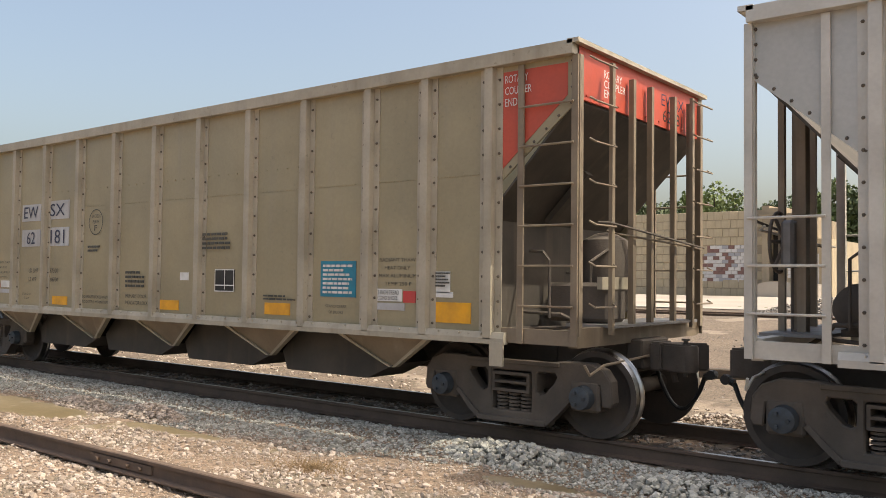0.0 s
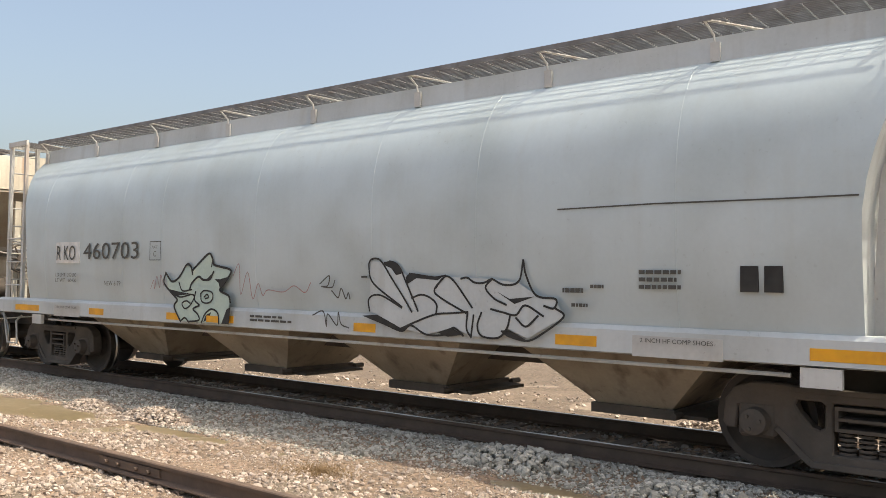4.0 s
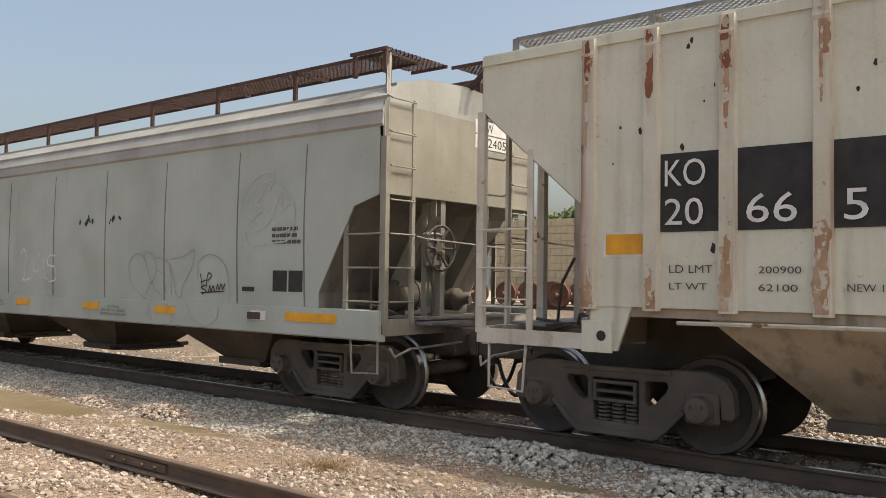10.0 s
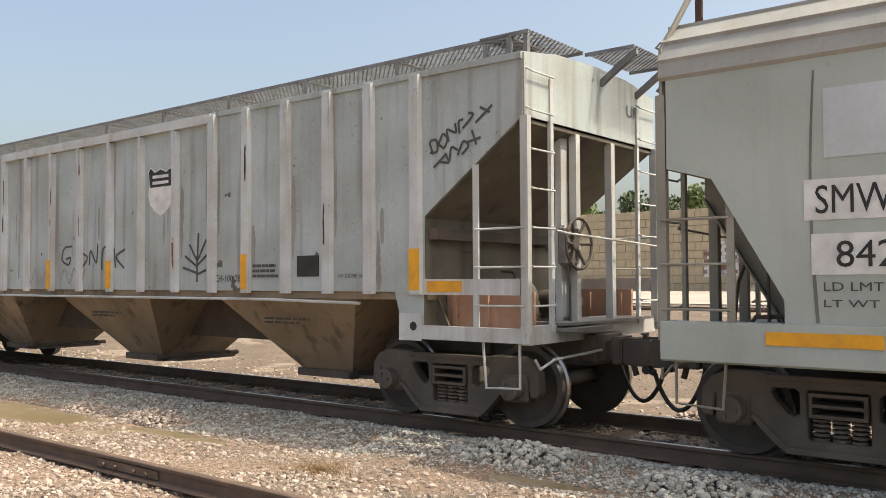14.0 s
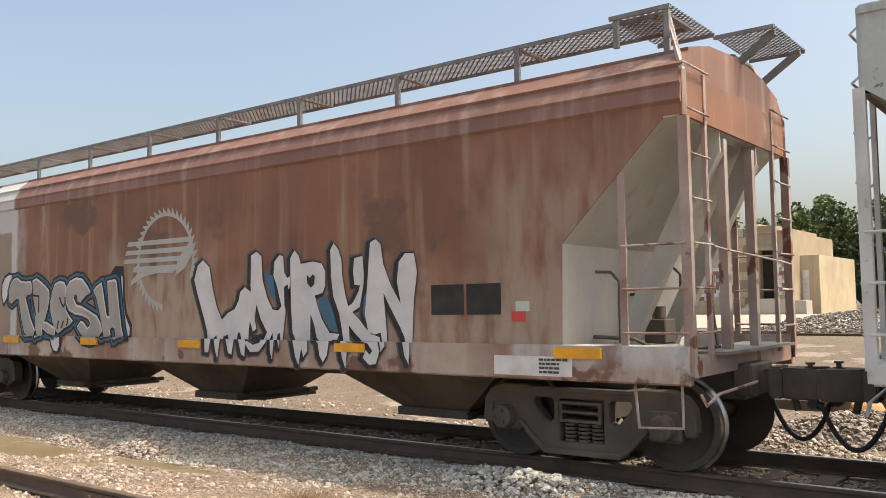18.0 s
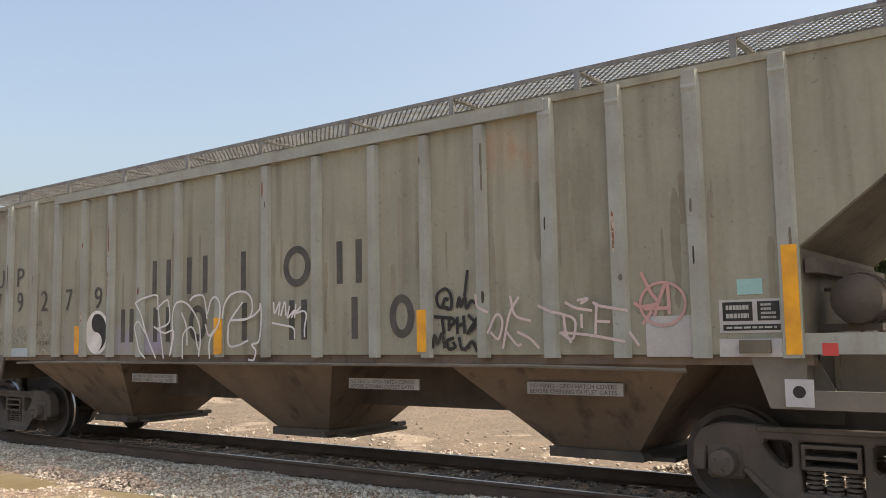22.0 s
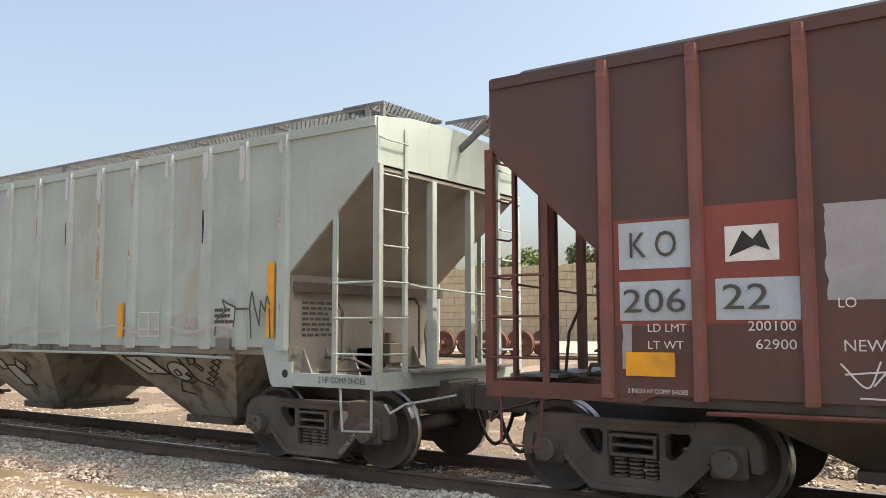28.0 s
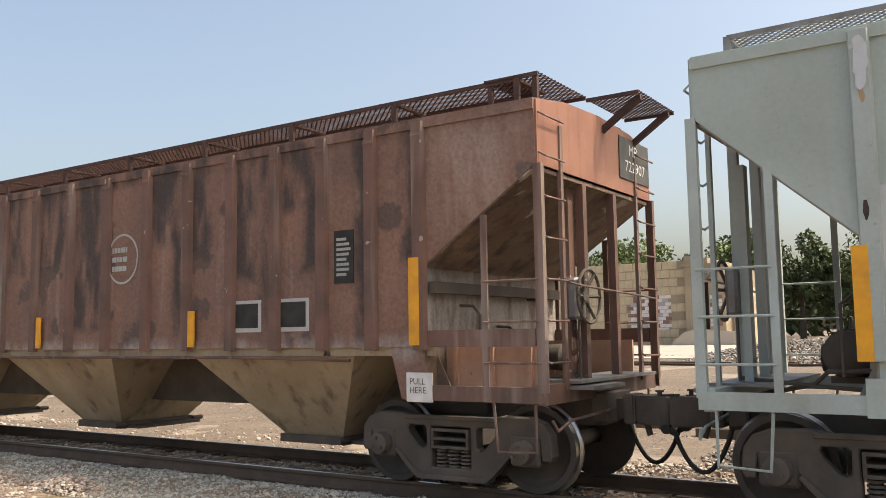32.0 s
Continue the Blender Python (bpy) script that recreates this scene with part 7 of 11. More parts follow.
# ---------------------------------------------------------------- smooth-sided hoppers
def smooth_car(label, xc, half_truck, L, skin, roofm, sillm, walkm, zsill0, zsill1, side_ends, walkz, inner, brake_end=1, pm=None, seams=(), endm=None, braces=None, hop="smoothhop"):
    car = new_car(label, xc, half_truck)
    pm = pm or skin
    (x1, z1), (x2, z2), (x3, z3) = side_ends
    zt = 3.42
    roof = [(-1.56, zt), (-1.59, zt + 0.03), (-1.57, zt + 0.16), (-1.585, zt + 0.19), (-1.50, zt + 0.34), (-1.515, zt + 0.37), (-1.34, zt + 0.52), (-1.345, zt + 0.55), (-0.8, zt + 0.68), (0, zt + 0.74)]
    ring = roof + [(-y, z) for y, z in roof[-2::-1]]
    bm = bmesh.new()
    a = [bm.verts.new((-L, y, z)) for y, z in ring]
    b = [bm.verts.new((L, y, z)) for y, z in ring]
    for i in range(len(ring) - 1):
        bm.faces.new((a[i], a[i + 1], b[i + 1], b[i]))
    bm.faces.new(a)
    bm.faces.new(b)
    part("roof", bm, [roofm], car)
    for s in (-1, 1):
        bm = bmesh.new()
        slab(bm, [(-x3, zsill1), (x3, zsill1), (x3, z3), (x2, z2), (x1, z1), (x1, zt), (-x1, zt), (-x1, z1), (-x2, z2), (-x3, z3)], "y", s * 1.54, s * 1.56)
        part("side_sheet", bm, skin, car)
        for X in seams:
            bm = bmesh.new()
            col = [(X - xc - 0.04 * math.sin(math.pi * u), zsill1 + 0.02 + u * (zt - 0.12 - zsill1), 0.014 - 0.006 * u) for u in np.linspace(0, 1, 9)]
            slab(bm, [(x - w, z) for x, z, w in col] + [(x + w, z) for x, z, w in col[::-1]], "y", *sorted((s * 1.56, s * 1.564)))
            part("weld_seam", bm, inner, car)
        bm = bmesh.new()
        slab(bm, [(s * 1.48, zsill1 + 0.01), (s * 1.60, zsill1), (s * 1.61, zsill0 + 0.02), (s * 1.58, zsill0), (s * 1.48, zsill0)], "x", -L, L)
        part("side_sill", bm, sillm, car)
    for e in (-1, 1):
        if L - x1 > 0.08:
            for s in (-1, 1):
                boxed("corner_plate", skin, car, *sorted((e * (x1 - 0.002), e * (L - 0.021))), *sorted((s * 1.54, s * 1.561)), z1 + 0.02, zt - 0.001)
        bm = bmesh.new()
        box(bm, *sorted((e * (L + 0.008), e * (L - 0.02))), -1.55, 1.55, z1 + 0.01, zt + 0.3)
        part("end_panel", bm, endm or skin, car)
        bm = bmesh.new()
        slab(bm, [(e * (L - 0.02), z1 + 0.035), (e * x1, z1 + 0.03), (e * x2, z2 + 0.03), (e * x3, z3 + 0.03), (e * x3, z3), (e * x2, z2), (e * x1, z1), (e * (L - 0.02), z1 + 0.005)], "y", -1.545, 1.545)
        part("slope_sheet", bm, inner, car)
        bm = bmesh.new()
        box(bm, *sorted((e * x3, e * (x3 - 0.02))), -1.545, 1.545, 1.0, z3 + 0.02)
        part("bulkhead", bm, inner, car)
        for y in (-0.55, 0.55):
            bm = bmesh.new()
            slab(bm, [(e * (x3 + 0.02), 1.16), (e * (x3 + 0.26), 1.16), (e * (L - 0.02), z1 - 0.22), (e * (L - 0.02), z1 + 0.02), (e * (L - 0.16), z1 + 0.02)], "y", y - 0.012, y + 0.012)
            slab(bm, [(e * (x3 + 0.255), 1.16), (e * (x3 + 0.28), 1.16), (e * (L - 0.01), z1 - 0.20), (e * (L - 0.035), z1 - 0.20)], "y", y - 0.07, y + 0.07)
            part("end_brace", bm, braces or inner, car)
        end_gear(car, e, L, x3, 3.3, pm, e == brake_end, zsill=0.98)
        for q in (-1, 1):
            rod("corner_rail", pm, car, [(e * L, q * 1.5, 3.2), (e * L, q * 1.5, zt + 0.30), (e * (L - 0.24), q * 1.22, walkz - 0.02), (e * (L - 0.40), q * 1.20, walkz - 0.02)], 0.03, 6)
    boxed("centre_sill", "iron", car, -x3, x3, -0.24, 0.24, 0.72, 1.05)
    bm = bmesh.new()
    box(bm, -x3 + 0.05, x3 - 0.05, -1.5, 1.5, zsill1 - 0.03, zsill1)
    part("floor_plate", bm, inner, car)
    for k in (-1, 0, 1):
        hopper_bay(car, k * 4.1 + 0.1, 1.75, 0.5, zsill1 - 0.04, 0.40, hop, 1.40, 0.6)
    for s in (-1, 1):
        walkway(car, -L + 0.25, L - 0.25, -1.22 if s < 0 else 0.62, 0.6, walkz, walkm, 1.7, 0.42)
    roof_ends(car, L - 0.1, walkz + 0.02, walkm)
    couplers(car, L + 0.55)
    return car


M["smoothhop"] = mat("smoothhop", (0.155, 0.124, 0.096), (0.080, 0.066, 0.053), 1.2, 0.8, streak=(0.20, 0.16, 0.12), streak_amt=0.6, streak_at=0.56)
M["greyhop"] = mat("greyhop", (0.21, 0.20, 0.175), (0.14, 0.13, 0.11), 1.2, 0.75, streak=(0.10, 0.085, 0.07), streak_amt=0.7)
M["whitepatch"] = mat("whitepatch", (0.55, 0.60, 0.635), (0.49, 0.53, 0.55), 1.3, 0.6, streak=(0.45, 0.44, 0.42), streak_amt=0.4)
M["greyend"] = mat("greyend", (0.31, 0.30, 0.255), (0.24, 0.23, 0.195), 1.5, 0.65, streak=(0.20, 0.17, 0.13), streak_amt=0.6)
XD = -62.36
d_seams = [-55.75, -57.1, -58.83, -60.5, -62.19, -63.87, -65.55, -67.25, -68.95]
car_d = smooth_car("grey-green smooth-sided covered hopper with patched panels", XD, 6.57, 7.92, "greygreen", "greygreen_roof", "greygreen", "gratered", 0.90, 1.25, ((7.86, 2.62), (7.45, 2.50), (6.85, 1.45)), 4.40, "greyhop", seams=d_seams, endm="greyend", pm="greyend", braces="greyend")
for x0, x1 in ((-56.06, -55.13), (-58.99, -58.5), (-61.08, -60.6), (-63.44, -62.95), (-66.0, -65.54), (-69.35, -68.46)):
    stripe(car_d, XD, x0, x1, 1.08, 1.19, y=-1.612)
stripe(car_d, XD, -68.88, -66.25, 2.60, 3.16, "whitepatch", -1.562, "paint_patch")
stripe(car_d, XD, -69.04, -68.29, 2.10, 2.43, "white", -1.562, "number_patch")
stripe(car_d, XD, -68.99, -67.75, 1.66, 1.99, "white", -1.562, "number_patch")
panel_text(car_d, XD, "SMW", -68.95, 2.15, -68.38, 2.38, "black", -1.565)
panel_text(car_d, XD, "842405", -68.80, 1.72, -67.92, 1.93, "black", -1.565)
for w, x0, z0, x1, z1 in (("LD LMT   224600", -68.9, 1.53, -67.95, 1.60), ("LT WT     61400", -68.9, 1.40, -67.95, 1.46), ("CAUTION", -64.6, 1.17, -64.2, 1.21), ("OPEN HATCH COVERS", -64.85, 1.11, -63.95, 1.15), ("BEFORE UNLOADING CAR", -64.9, 1.05, -63.92, 1.09)):
    panel_text(car_d, XD, w, x0, z0, x1, z1, "lettergrey", -1.562 if z0 > 1.3 else -1.615)
stripe(car_d, XD, -56.37, -56.1, 1.45, 1.72, "black", -1.562, "data_panel")
stripe(car_d, XD, -56.06, -55.8, 1.45, 1.72, "black", -1.562, "data_panel")
ragged(car_d, "paint_patch", -64.54 - XD, -64.44 - XD, 2.84, 3.38, -1.562, "whitepatch", 12, 0.012, blunt=True)

# ---------------------------------------------------------------- grey ribbed hopper with a framed middle
XE = -79.89
e_ribs = [-73.18, -73.89, -74.58, -75.34, -76.12, -76.85, -77.71, -78.58, -79.44, -80.34, -81.25, -82.12, -82.98, -83.75, -84.5, -85.2, -85.95, -86.63]
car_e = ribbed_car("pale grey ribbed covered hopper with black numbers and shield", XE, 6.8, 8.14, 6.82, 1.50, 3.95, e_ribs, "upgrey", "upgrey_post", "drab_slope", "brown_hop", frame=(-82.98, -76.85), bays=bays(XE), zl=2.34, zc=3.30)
for x0, x1, z0, z1 in ((-73.25, -73.11, 1.52, 1.98), (-76.19, -76.06, 1.52, 1.98), (-79.5, -79.38, 1.52, 1.95), (-83.9, -83.76, 1.51, 1.98), (-81.36, -81.23, 1.50, 1.99), (-86.80, -86.68, 1.52, 1.94)):
    stripe(car_e, XE, x0, x1, z0, z1, y=-1.60)
stripe(car_e, XE, -73.03, -72.55, 1.50, 1.62, y=-1.55)
def end_frame(car, P, L, z, railm, webm):
    """Side rails and stiffened webs over the truck at the leading end."""
    for q in (-1, 1):
        boxed("end_side_rail", railm, car, P - 0.04, L - 0.06, *sorted((q * 1.485, q * 1.546)), z - 0.03, z + 0.14)
        y0, y1 = sorted((q * 1.12, q * 1.16))
        web = boxed("end_web", webm, car, P + 0.02, L - 0.14, y0, y1, 1.10, z)
        for x in (P + 0.16, P + 0.60, P + 1.04):
            boxed("web_stiffener", webm, web, x - 0.02, x + 0.02, y0 - 0.05, y1 + 0.05, 1.12, z - 0.04)


end_frame(car_e, 6.82, 8.14, 1.50, "upgrey_post", "salmon")
for w, x0, z0, x1, z1 in (("U", -86.46, 2.52, -86.2, 2.90), ("P", -85.77, 2.52, -85.55, 2.90), ("8", -86.44, 2.02, -86.25, 2.38), ("6", -85.80, 2.02, -85.57, 2.38), ("0", -84.98, 2.03, -84.76, 2.40), ("5", -84.28, 2.02, -84.05, 2.40), ("4", -83.49, 2.03, -83.24, 2.42)):
    panel_text(car_e, XE, w, x0, z0, x1, z1)
for w, x0, z0, x1, z1 in (("LD LMT", -85.85, 1.80, -85.5, 1.87), ("LT WT", -85.85, 1.64, -85.52, 1.71), ("208400", -85.1, 1.80, -84.78, 1.87), ("62600", -85.1, 1.64, -84.8, 1.71), ("CH-100-28", -76.8, 1.62, -76.25, 1.71), ("HF COMP SHOES", -74.4, 1.66, -73.85, 1.71)):
    panel_text(car_e, XE, w, x0, z0, x1, z1)
stripe(car_e, XE, -75.14, -74.75, 1.68, 1.94, "black", name="data_panel")
bm = bmesh.new()
slab(bm, [(x - XE, z) for x, z in ((-78.42, 3.27), (-78.36, 3.32), (-78.25, 3.25), (-78.10, 3.29), (-77.96, 3.24), (-77.85, 3.29), (-77.80, 3.24), (-77.82, 3.08), (-77.76, 2.92), (-77.84, 2.74), (-77.98, 2.64), (-78.10, 2.59), (-78.24, 2.66), (-78.37, 2.77), (-78.42, 2.93), (-78.37, 3.10))], "y", -1.548, -1.54)
part("shield_mark", bm, "white", car_e, "white shield with a dark top band")
bm = bmesh.new()
slab(bm, [(x - XE, z) for x, z in ((-78.40, 3.26), (-78.35, 3.305), (-78.25, 3.235), (-78.10, 3.275), (-77.96, 3.225), (-77.86, 3.275), (-77.82, 3.23), (-77.83, 3.02), (-78.36, 3.02))], "y", -1.551, -1.547)
part("shield_band", bm, "black", car_e)
for z in (3.06, 3.15):
    stripe(car_e, XE, -78.30, -77.90, z, z + 0.045, "white", -1.549, "shield_line")

# ---------------------------------------------------------------- brown smooth hopper with graffiti
XF = -97.28
car_f = smooth_car("rust-brown smooth-sided covered hopper covered in silver graffiti", XF, 6.45, 7.80, "boxcar", "boxcar_roof", "boxcar_low", "grate", 0.90, 1.24, ((7.62, 3.30), (6.55, 2.22), (6.53, 1.4)), 4.38, "paleslope", brake_end=-1, pm="pinkpost")
for x0, x1 in ((-93.75, -93.28), (-99.30, -98.84), (-96.78, -96.3), (-101.8, -101.3), (-90.8, -90.3), (-104.16, -103.64)):
    stripe(car_f, XF, x0, x1, 1.12, 1.22, y=-1.638)
stripe(car_f, XF, -103.85, -103.71, 1.33, 1.84, "graf_tan", -1.5615, "faded_reflector")
stripe(car_f, XF, -103.32, -103.17, 1.36, 1.47, "redtag", -1.5645, "sticker")
stripe(car_f, XF, -103.36, -103.18, 1.55, 1.605, "black", -1.5645, "sticker")
panel_text(car_f, XF, "MP", -103.33, 2.40, -102.92, 2.66, "lettergrey", -1.566)
panel_text(car_f, XF, "723778", -103.68, 2.00, -102.42, 2.24, "lettergrey", -1.566)
for w, x0, z0, x1, z1 in (("LD LMT", -103.7, 1.60, -103.3, 1.68), ("LT WT", -103.7, 1.44, -103.35, 1.51), ("201100", -103.0, 1.60, -102.62, 1.68), ("61900", -102.98, 1.44, -102.65, 1.51)):
    panel_text(car_f, XF, w, x0, z0, x1, z1, "lettergrey", -1.566)
stripe(car_f, XF, -92.35, -91.92, 1.54, 1.86, "black", -1.562, "data_panel")
stripe(car_f, XF, -91.88, -91.45, 1.54, 1.86, "black", -1.562, "data_panel")
stripe(car_f, XF, -91.51, -90.62, 0.94, 1.13, "white", -1.612, "sticker")

# ---------------------------------------------------------------- drab ribbed hopper with large letters
XG = -114.47
g_ribs = [-107.88, -108.63, -109.37, -110.1, -110.89, -111.62, -112.36, -113.26, -114.15, -115.04, -115.92, -116.78, -117.53, -118.25, -119.02, -119.75, -120.52, -121.22]
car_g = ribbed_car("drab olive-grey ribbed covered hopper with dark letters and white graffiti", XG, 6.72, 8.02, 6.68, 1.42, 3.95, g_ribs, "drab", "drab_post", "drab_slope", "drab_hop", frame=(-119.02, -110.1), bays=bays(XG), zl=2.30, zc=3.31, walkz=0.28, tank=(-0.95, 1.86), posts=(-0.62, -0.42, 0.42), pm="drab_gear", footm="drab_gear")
for x0, x1, z0, z1 in ((-107.92, -107.80, 1.42, 2.31), (-111.72, -111.60, 1.45, 1.90), (-115.1, -114.96, 1.43, 1.90), (-118.42, -118.30, 1.43, 1.86), (-121.32, -121.2, 1.40, 2.32)):
    stripe(car_g, XG, x0, x1, z0, z1, y=-1.602)
for w, x0, z0, x1, z1 in (("U", -121.0, 2.55, -120.74, 2.85), ("P", -120.3, 2.55, -120.08, 2.86), ("7", -120.97, 2.12, -120.80, 2.46), ("9", -120.28, 2.12, -120.10, 2.46), ("2", -119.52, 2.12, -119.32, 2.45), ("7", -118.78, 2.11, -118.60, 2.44), ("9", -117.98, 2.11, -117.78, 2.44)):
    panel_text(car_g, XG, w, x0, z0, x1, z1)

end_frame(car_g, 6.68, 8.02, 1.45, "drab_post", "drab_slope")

# ---------------------------------------------------------------- dark red hopper
XH = -131.97
h_ribs = [-125.33, -126.2, -127.09, -128.0, -128.92, -130.55, -131.4, -132.34, -133.18, -134.25, -135.11, -136.05, -137.0, -137.89, -138.74]
car_h = ribbed_car("dark maroon covered hopper with red posts and grey patches", XH, 6.74, 8.03, 6.78, 1.05, 4.16, h_ribs, "maroon", "maroon_post", "maroon", "sooty", ribw=0.085, pm="maroon_iron", bays=[(XH + k * 4.33, 1.5, 0.5) for k in (-1, 0, 1)], zl=2.30, zc=3.45, walkz=0.09, endm="maroon_end", tank=(-0.95, 1.78), posts=(-0.5, -0.3, 0.42))
for w, x0, z0, x1, z1, y in (("K O", -138.5, 2.27, -138.07, 2.50, -1.556), ("206", -138.57, 1.78, -138.0, 1.99, -1.556), ("22", -137.68, 1.80, -137.30, 2.01, -1.556)):
    panel_text(car_h, XH, w, x0, z0, x1, z1, "lettergrey", y)
for x0, x1, z0, z1, m in ((-138.61, -137.95, 2.17, 2.59, "boardpatch"), (-138.61, -137.95, 1.71, 2.06, "boardpatch"), (-137.74, -137.06, 1.71, 2.06, "boardpatch"), (-137.65, -137.21, 2.20, 2.50, "white"), (-136.86, -136.10, 1.88, 2.63, "greypatch"),
                          (-136.10, -134.94, 1.07, 2.09, "greypatch"), (-134.67, -133.36, 1.07, 2.09, "greypatch"), (-133.11, -132.57, 1.07, 2.20, "greypatch"), (-132.29, -131.53, 1.07, 2.16, "greypatch"), (-131.31, -130.78, 1.07, 2.16, "greypatch"), (-130.48, -129.07, 1.07, 2.20, "greypatch"), (-128.87, -128.12, 1.07, 2.20, "greypatch"), (-127.93, -127.23, 1.07, 1.80, "greypatch"), (-127.05, -126.33, 1.07, 1.48, "greypatch"), (-138.6, -138.5, 1.3, 1.68, "greypatch"),
                          (-125.97, -125.56, 1.36, 2.03, "black")):
    if m == "greypatch":
        ragged(car_h, "paint_patch", x0 - XH, x1 - XH, z0 - 0.02, z1, -1.5435, m, int(-x0 * 10), 0.012, blunt=True)
    else:
        stripe(car_h, XH, x0, x1, z0, z1, m, name="paint_patch")
for x, z in ((-133.18, 2.08), (-132.37, 1.97), (-131.39, 2.01), (-130.54, 1.91), (-128.91, 1.97), (-128.0, 1.79), (-127.06, 1.4)):
    ragged(car_h, "painted_post", x - 0.07 - XH, x + 0.07 - XH, 1.03, z, -1.6025, "greypatch", int(-x * 10), 0.006, blunt=True)
for x0, x1, z0, z1 in ((-138.66, -137.93, 1.66, 2.62), (-137.84, -137.05, 1.68, 2.69)):
    stripe(car_h, XH, x0, x1, z0, z1, "redpatch", -1.5385, "repainted_panel")
for x0, x1, z0, z1 in ((-138.56, -138.11, 1.22, 1.43), (-135.75, -135.3, 1.10, 1.22), (-128.68, -128.24, 1.07, 1.20), (-130.9, -130.6, 1.08, 1.18), (-125.97, -125.56, 1.18, 1.36), (-132.2, -131.8, 1.08, 1.18)):
    stripe(car_h, XH, x0, x1, z0, z1, y=-1.556)
for w, x0, z0, x1, z1 in (("LD LMT", -138.35, 1.61, -138.0, 1.68), ("LT WT", -138.35, 1.46, -138.03, 1.53), ("200100", -137.48, 1.62, -137.10, 1.70), ("62900", -137.42, 1.47, -137.10, 1.55), ("NEW 2-81", -136.75, 1.46, -136.2, 1.55), ("LO", -136.78, 1.80, -136.65, 1.88), ("2 INCH HF COMP SHOES", -138.55, 1.07, -138.0, 1.11), ("PLATE", -135.79, 2.15, -135.61, 2.20), ("C", -135.74, 2.02, -135.66, 2.10)):
    panel_text(car_h, XH, w, x0, z0, x1, z1, "white")

# ---------------------------------------------------------------- mint-grey ribbed hopper
XI = -149.5
i_ribs = [-142.89, -143.59, -144.28, -145.05, -145.83, -146.62, -147.42, -148.27, -149.1, -149.95, -150.82, -151.66, -152.44, -153.25, -154.03, -154.83, -155.53, -156.18]
car_i = ribbed_car("pale mint-grey ribbed covered hopper with scrawled graffiti", XI, 6.67, 8.04, 6.70, 1.42, 4.01, i_ribs, "mint", "mint_post", "mint_slope", "grimy_hop", bays=bays(XI), brake_end=-1, ribtop=1, pm="mint_post", zc=3.48, walkz=0.2)
for x0, x1, z0, z1 in ((-143.11, -143.0, 1.54, 2.44), (-146.06, -145.96, 1.53, 2.0), (-149.77, -149.66, 1.53, 2.0), (-153.96, -153.86, 1.55, 2.0), (-156.32, -156.2, 1.39, 2.28)):
    stripe(car_i, XI, x0, x1, z0, z1, y=-1.602)
for w, x0, z0, x1, z1 in (("WS", -156.02, 2.43, -155.70, 2.66), ("171", -156.02, 2.08, -155.72, 2.32), ("OR", -155.38, 2.43, -155.05, 2.66), ("35", -155.38, 2.07, -155.05, 2.30), ("LD LMT", -156.05, 1.70, -155.75, 1.78), ("LT WT", -156.05, 1.55, -155.8, 1.62)):
    panel_text(car_i, XI, w, x0, z0, x1, z1)

# ---------------------------------------------------------------- rusty brown ribbed hopper
XJ = -167.07
j_ribs = [-160.43, -161.07, -161.77, -162.5, -163.25, -164.05, -164.86, -165.72, -166.56, -167.43, -168.3, -169.15, -169.95, -170.75, -171.5, -172.25, -173.0, -173.71]
car_j = ribbed_car("heavily rusted brown ribbed covered hopper with peeling paint", XJ, 6.68, 8.03, 6.68, 1.52, 3.92, j_ribs, "rusty", "rusty_post", "rusty_slope", "ochre_hop", grate="gratered", bays=bays(XJ), pm="rusty_post", zc=3.28, zl=2.36, walkz=0.3, endm="rusty_end")
for x0, x1, z0, z1 in ((-160.54, -160.41, 1.54, 2.45), (-163.97, -163.86, 1.54, 1.99), (-167.3, -167.2, 1.54, 1.99)):
    stripe(car_j, XJ, x0, x1, z0, z1, y=-1.602)
for x0, x1 in ((-163.23, -162.74), (-162.5, -161.98)):
    stripe(car_j, XJ, x0, x1, 1.71, 2.09, "palepatch", -1.541, "panel_back")
    stripe(car_j, XJ, x0 + 0.05, x1 - 0.05, 1.76, 2.05, "black", name="data_panel")
end_frame(car_j, 6.68, 8.03, 1.55, "rusty_post", "salmon")
stripe(car_j, XJ, -161.6, -161.32, 2.23, 2.82, "black", name="paint_patch")

# ---------------------------------------------------------------- graffiti and marks on the sides
M["fadedbrown"] = mat("fadedbrown", (0.28, 0.17, 0.13), (0.33, 0.22, 0.18), 4, 0.7)
M["graf_faintline"] = mat("graf_faintline", (0.47, 0.50, 0.47), (0.42, 0.45, 0.42), 3, 0.6)
M["graf_faint"] = mat("graf_faint", (0.40, 0.43, 0.44), (0.34, 0.355, 0.34), 4, 0.6)
M["pinkfaint"] = mat("pinkfaint", (0.45, 0.375, 0.36), (0.385, 0.435, 0.415), 1.6, 0.6)
def blob(bm, pts, w, y):
    """Fat line with round joints; each piece a hair in front of the last."""
    stroke(bm, pts, w, y)
    for k, (x, z) in enumerate(pts):
        yy = y - 0.00012 * (k + 1)
        bm.faces.new([bm.verts.new((x + w / 2 * math.cos(a), yy, z + w / 2 * math.sin(a))) for a in np.linspace(0, 6.283, 12, endpoint=False)])


